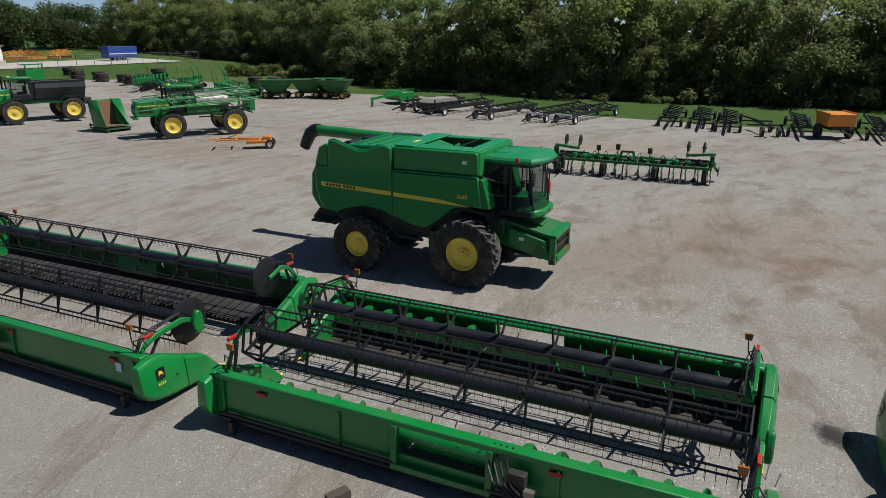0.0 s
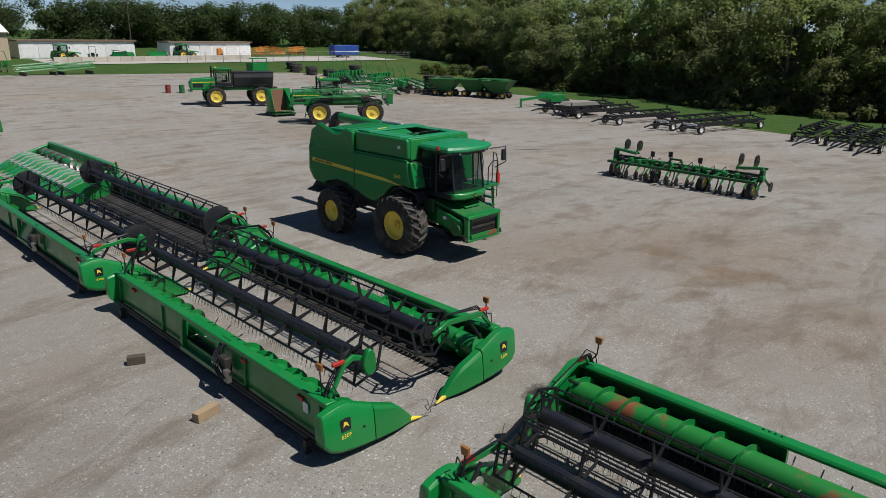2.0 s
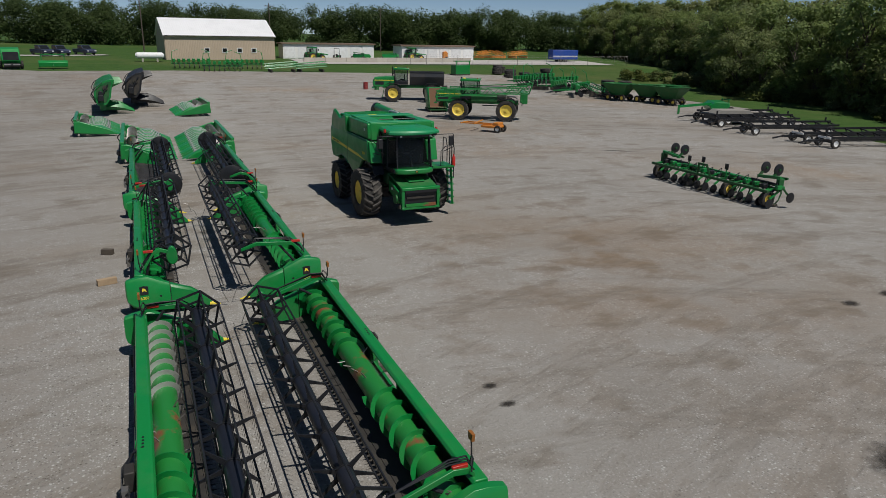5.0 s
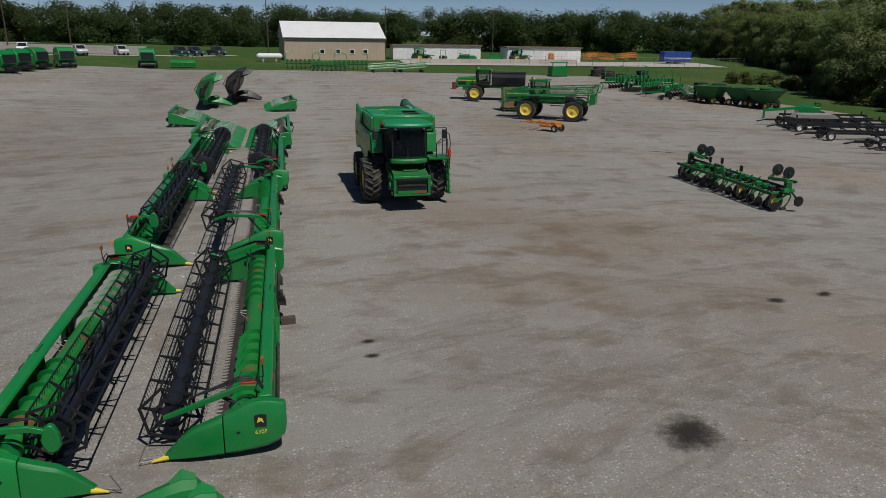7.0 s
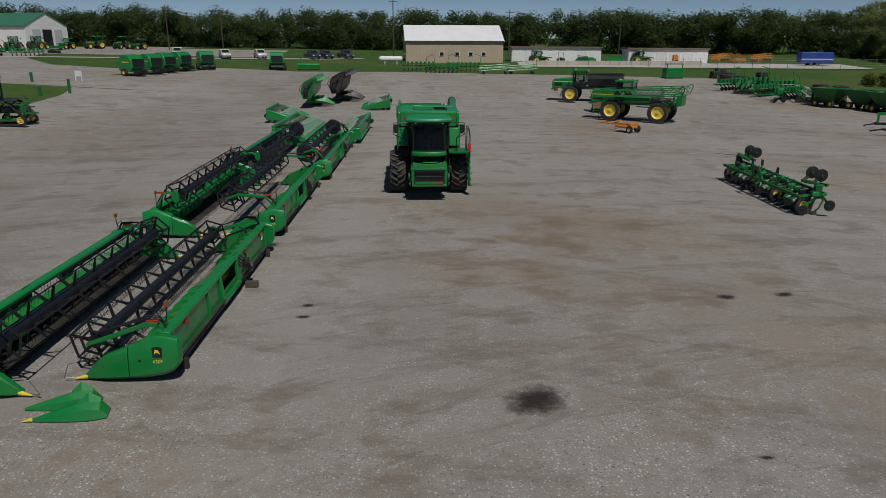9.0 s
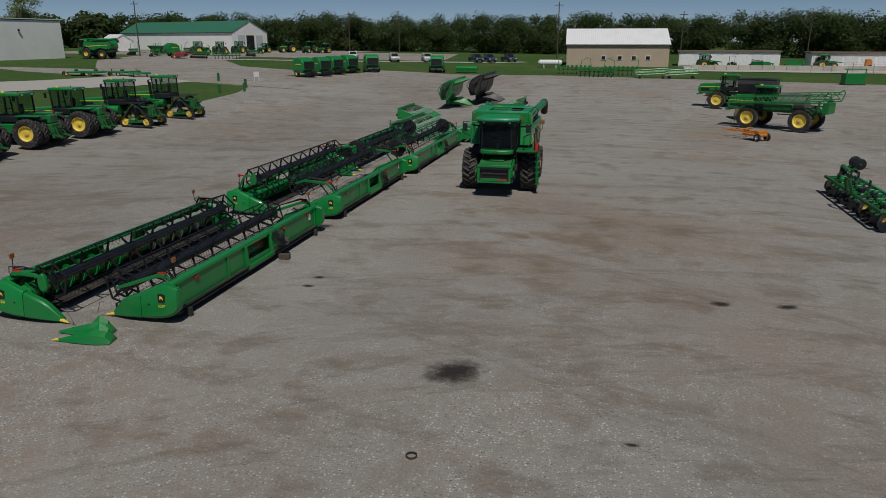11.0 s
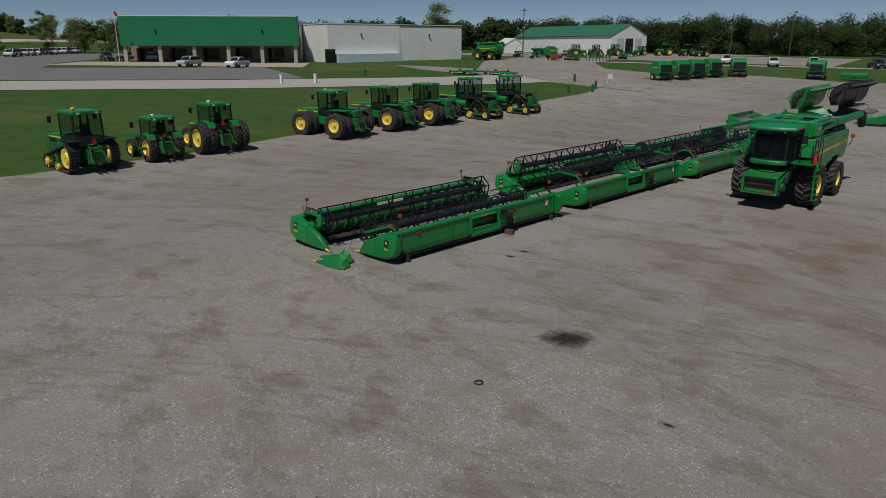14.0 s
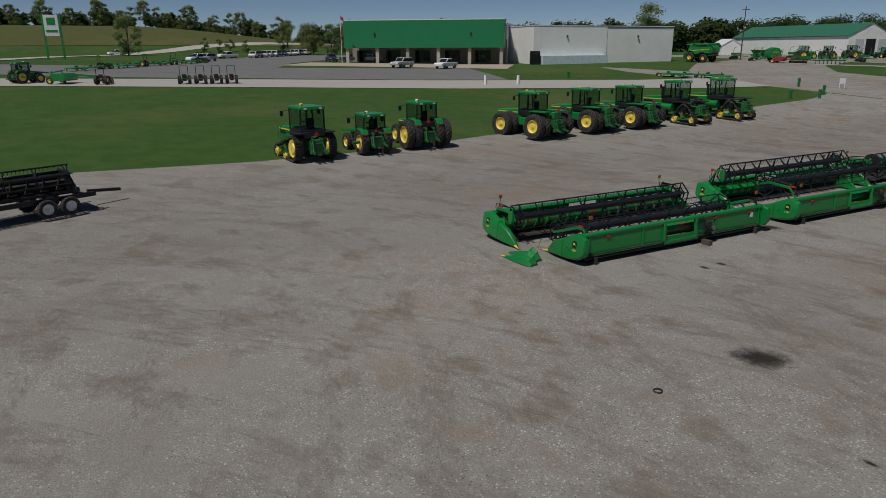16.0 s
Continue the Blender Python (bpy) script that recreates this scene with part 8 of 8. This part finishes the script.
for i, q in enumerate(((8.25, -1.05, 0.7, 0.5, 30), (14.85, 5.0, 0.3, 0.2, 0), (16.7, 5.2, 0.32, 0.16, 20), (2.5, 4.45, 0.18, 0.12, 0), (2.5, 3.6, 0.2, 0.11, 0), (0.0, 10.5, 0.45, 0.3, 15), (12.2, -3.2, 0.15, 0.06, 0), (26.0, 31.2, 1.2, 0.14, -34), (-3.5, 72.0, 3.2, 0.22, -6), (-25.5, 66.5, 2.2, 0.2, 10))):
    stain(*q)
rg = solid("rubber_ring", Mesh().revolve([(-0.015, 0.085), (-0.015, 0.11), (0.015, 0.11), (0.015, 0.085), (-0.015, 0.085)], (0, 0, 0), "Z", 24), RUBBER, "small black ring lying on the gravel", "ring")
rg.matrix_basis = pose(8.23, -4.55, 0.045)


# ---- trees ----
def leaves(rng, centres, n, size, flat=0.75):
    """Leaf cards spread over the shells of clumps; arrays of corners."""
    cs = np.array([c[:3] for c in centres])
    rs_ = np.array([c[3] for c in centres])
    k = rng.integers(0, len(cs), n)
    d = rng.normal(size=(n, 3))
    d /= np.linalg.norm(d, axis=1)[:, None]
    r = rs_[k] * rng.uniform(0.35, 1.08, n)
    p = cs[k] + d * r[:, None] * [1, 1, flat]
    u = rng.normal(size=(n, 3))
    nrm = d * 0.7 + rng.normal(size=(n, 3)) * 0.42 + [0, -0.1, 0.6]
    u -= nrm * (np.sum(u * nrm, 1) / np.sum(nrm * nrm, 1))[:, None]
    u /= np.linalg.norm(u, axis=1)[:, None]
    v = np.cross(nrm, u)
    v /= np.linalg.norm(v, axis=1)[:, None]
    s = size * rng.uniform(0.6, 1.4, n)[:, None]
    return np.stack([p - u * s, p - v * s * 0.6, p + u * s, p + v * s * 0.6], 1)


def leaf_mesh(name, quads, mat):
    q = quads.reshape(-1, 3)
    me = bpy.data.meshes.new(name)
    me.from_pydata(q.tolist(), [], np.arange(len(q)).reshape(-1, 4).tolist())
    me.materials.append(mat)
    return me


def tree(seed, h=10.5, r=3.6, mat=LEAF, n=4600, size=0.185):
    rng = np.random.default_rng(seed)
    t = thing("tree", "broad leafy deciduous tree in full summer leaf", "tree")
    trunk = Mesh()
    lean = rng.uniform(-0.4, 0.4, 2)
    pts = [(0, 0, -0.3), (lean[0] * 0.3, lean[1] * 0.3, h * 0.25), (lean[0], lean[1], h * 0.6)]
    trunk.cyl(pts[0], pts[1], 0.24, 9, 0.18).cyl(pts[1], pts[2], 0.18, 9, 0.09)
    cl = [(lean[0], lean[1], h * 0.86, r * 0.42)]
    for i in range(20):
        a, z = rng.uniform(0, 6.28), rng.uniform(0.07, 0.88)
        rad = r * (1.0 - 0.55 * abs(z - 0.45) / 0.5) * rng.uniform(0.55, 0.95)
        c = (rad * math.cos(a), rad * math.sin(a), h * z, r * rng.uniform(0.22, 0.42))
        cl.append(c)
        b0 = Vector((lean[0] * z, lean[1] * z, h * max(0.12, z - 0.25)))
        trunk.cyl(b0, c[:3], 0.07, 6, 0.02)
    part("trunk", trunk, BARK, t)
    part("crown", leaf_mesh("crown", leaves(rng, cl, n, size), mat), None, t)
    return t


rng = random.Random(5)
kinds = [tree(s, 10.8 + (s % 3) * 0.7, 3.4 + 0.35 * (s % 4), LEAF if s % 3 else LEAF2) for s in range(1, 8)]
spots = []
WOOD_EDGE = [(-40, 66), (0, 65), (12, 65.5), (28, 65.5), (40, 68), (52, 71.5), (70, 72), (78, 80), (90, 90), (112, 99), (140, 108), (170, 112)]
y = -36.0
while y < 165:
    for row in range(3):
        spots.append((line(y, WOOD_EDGE) + 2.0 + row * 5.0 + rng.uniform(-1, 1), y + rng.uniform(-1.2, 1.2) + row * 1.6, (1.0 + 0.12 * row) * rng.uniform(0.85, 1.2)))
    y += 4.1
thin = [tree(s, 11.0, 3.7, LEAF if s % 2 else LEAF2, 2300, 0.25) for s in (21, 22)]
thin[0].matrix_basis, thin[1].matrix_basis = pose(86, -20, gz(86, -20)), pose(88, -12, gz(88, -12))
for i, (x, y, s) in enumerate(spots):
    src = kinds[i % len(kinds)] if i % 3 < 2 or i < len(kinds) else thin[i % 2]
    m = pose(x, y, gz(x, y), 0, 0, rng.uniform(0, 360))
    o = src if i < len(kinds) else copy_thing(src, m)
    o.matrix_basis = m @ Matrix.Scale(s, 4)
    tagged(o, group="trees of the eastern wood")


y = -34.0
while y < 120:
    x = line(y, WOOD_EDGE) + rng.uniform(-0.8, 1.6)
    o = copy_thing(thin[rng.randrange(2)], pose(x, y, gz(x, y)))
    o.matrix_basis = pose(x, y, gz(x, y) - 0.3, 0, 0, rng.uniform(0, 360)) @ Matrix.Scale(rng.uniform(0.36, 0.62), 4)
    tagged(o, "young leafy tree in the edge of the wood", group="young trees of the wood edge")
    y += rng.uniform(2.0, 4.2)


def bush(seed, r=1.2, mat=WEEDS):
    g = np.random.default_rng(seed)
    b = thing("bush", "loose weedy bush at the foot of the wood", "bush")
    cl = [(g.uniform(-r, r), g.uniform(-r, r), g.uniform(0.1, 0.7) * r, r * g.uniform(0.3, 0.55)) for _ in range(7)]
    st = Mesh()
    for c in cl:
        st.cyl((c[0] * 0.3, c[1] * 0.3, 0), c[:3], 0.025, 5, 0.01)
    part("stem", st, BARK, b)
    part("foliage", leaf_mesh("foliage", leaves(g, cl, 1300, 0.12), mat), None, b)
    return b


bk = [bush(1), bush(2, 1.0), bush(3, 1.3, LEAF2)]
bl = []
for i in range(96):
    y = -30 + 1.75 * i + rng.uniform(-0.8, 0.8)
    bl.append((line(y, WOOD_EDGE) + rng.uniform(-1.0, 3.2), y, rng.uniform(0.8, 2.0)))
for i in range(14):
    bl.append((66.0 - rng.uniform(0, 3.5), 20 + 1.5 * i + rng.uniform(-1, 1), rng.uniform(0.5, 0.9)))
for i in range(9):
    bl.append((71 + rng.uniform(0, 8), 78 + rng.uniform(-3, 9), rng.uniform(1.2, 1.9)))
for i, (x, y, s) in enumerate(bl):
    src = bk[i % 3]
    m = pose(x, y, gz(x, y), 0, 0, rng.uniform(0, 360))
    o = src if i < 3 else copy_thing(src, m)
    o.matrix_basis = m @ Matrix.Scale(s, 4)
    tagged(o, group="weedy bushes")

# far woods and single far trees
g = np.random.default_rng(11)
cl = []
def grove(x, y, h, r):
    for k in range(7):
        cl.append((x + g.uniform(-r, r) * 0.7, y + g.uniform(-r, r) * 0.7, gz(x, y) + h * g.uniform(0.08, 0.85), r * g.uniform(0.45, 0.75)))
for x in range(-150, 130, 5):
    for k in range(3):
        grove(x + g.uniform(-3, 3), 205 + 0.02 * x + 8 * k + g.uniform(-3, 3) - (28 if x > 40 else 0), g.uniform(9.5, 13.0), 5.2)
near_n = len(cl)
for k in range(90):
    grove(-150 - k * 1.8 + g.uniform(-4, 4), 240 - k * 0.9 + g.uniform(-8, 8), g.uniform(10, 14), 6)
mid_n = len(cl)
for k in range(80):
    grove(-425 + g.uniform(-25, 25), -260 + 7 * k + g.uniform(-5, 5), g.uniform(7, 11), 6)
cards = np.concatenate([leaves(g, cl[:near_n], 360000, 0.3), leaves(g, cl[near_n:mid_n], 60000, 0.75), leaves(g, cl[mid_n:], 45000, 1.15)])
fw = new("far_woods", leaf_mesh("far_woods", cards, LEAF_FAR))
tagged(fw, "distant belt of dark green summer woods", "woods", kind="stuff")
far_spots = [(-236, 9, 1.2), (-222, 58, 0.95), (-219, 64, 1.0), (-215, 71, 0.95), (-211, 77, 1.0), (-228, 69, 1.05), (-224, 78, 1.0), (-234, 86, 0.9), (-118, 120, 1.2), (-124, 128, 1.1), (-262, 38, 0.5), (-259, 43, 0.45), (-264, 48, 0.5), (-260, 53, 0.45)]
for i, (x, y, s) in enumerate(far_spots):
    o = copy_thing(kinds[i % 7], pose(x, y, gz(x, y)))
    o.matrix_basis = pose(x, y, gz(x, y), 0, 0, 40 * i) @ Matrix.Scale(s, 4)
    tagged(o, "single leafy tree standing on open ground", group="far single trees")
for i in range(26):
    x, y = -372 - 6 * math.sin(i * 1.7) - 5 * (i % 3), -46 + 6.0 * i + 2.5 * math.sin(i * 2.9)
    o = copy_thing(thin[i % 2], pose(x, y, gz(x, y)))
    o.matrix_basis = pose(x, y, gz(x, y), 0, 0, 50 * i) @ Matrix.Scale(0.72 + 0.5 * math.sin(i * 2.3) ** 2, 4)
    tagged(o, "leafy tree in the hedgerow on the rise behind the field", group="hedgerow trees")
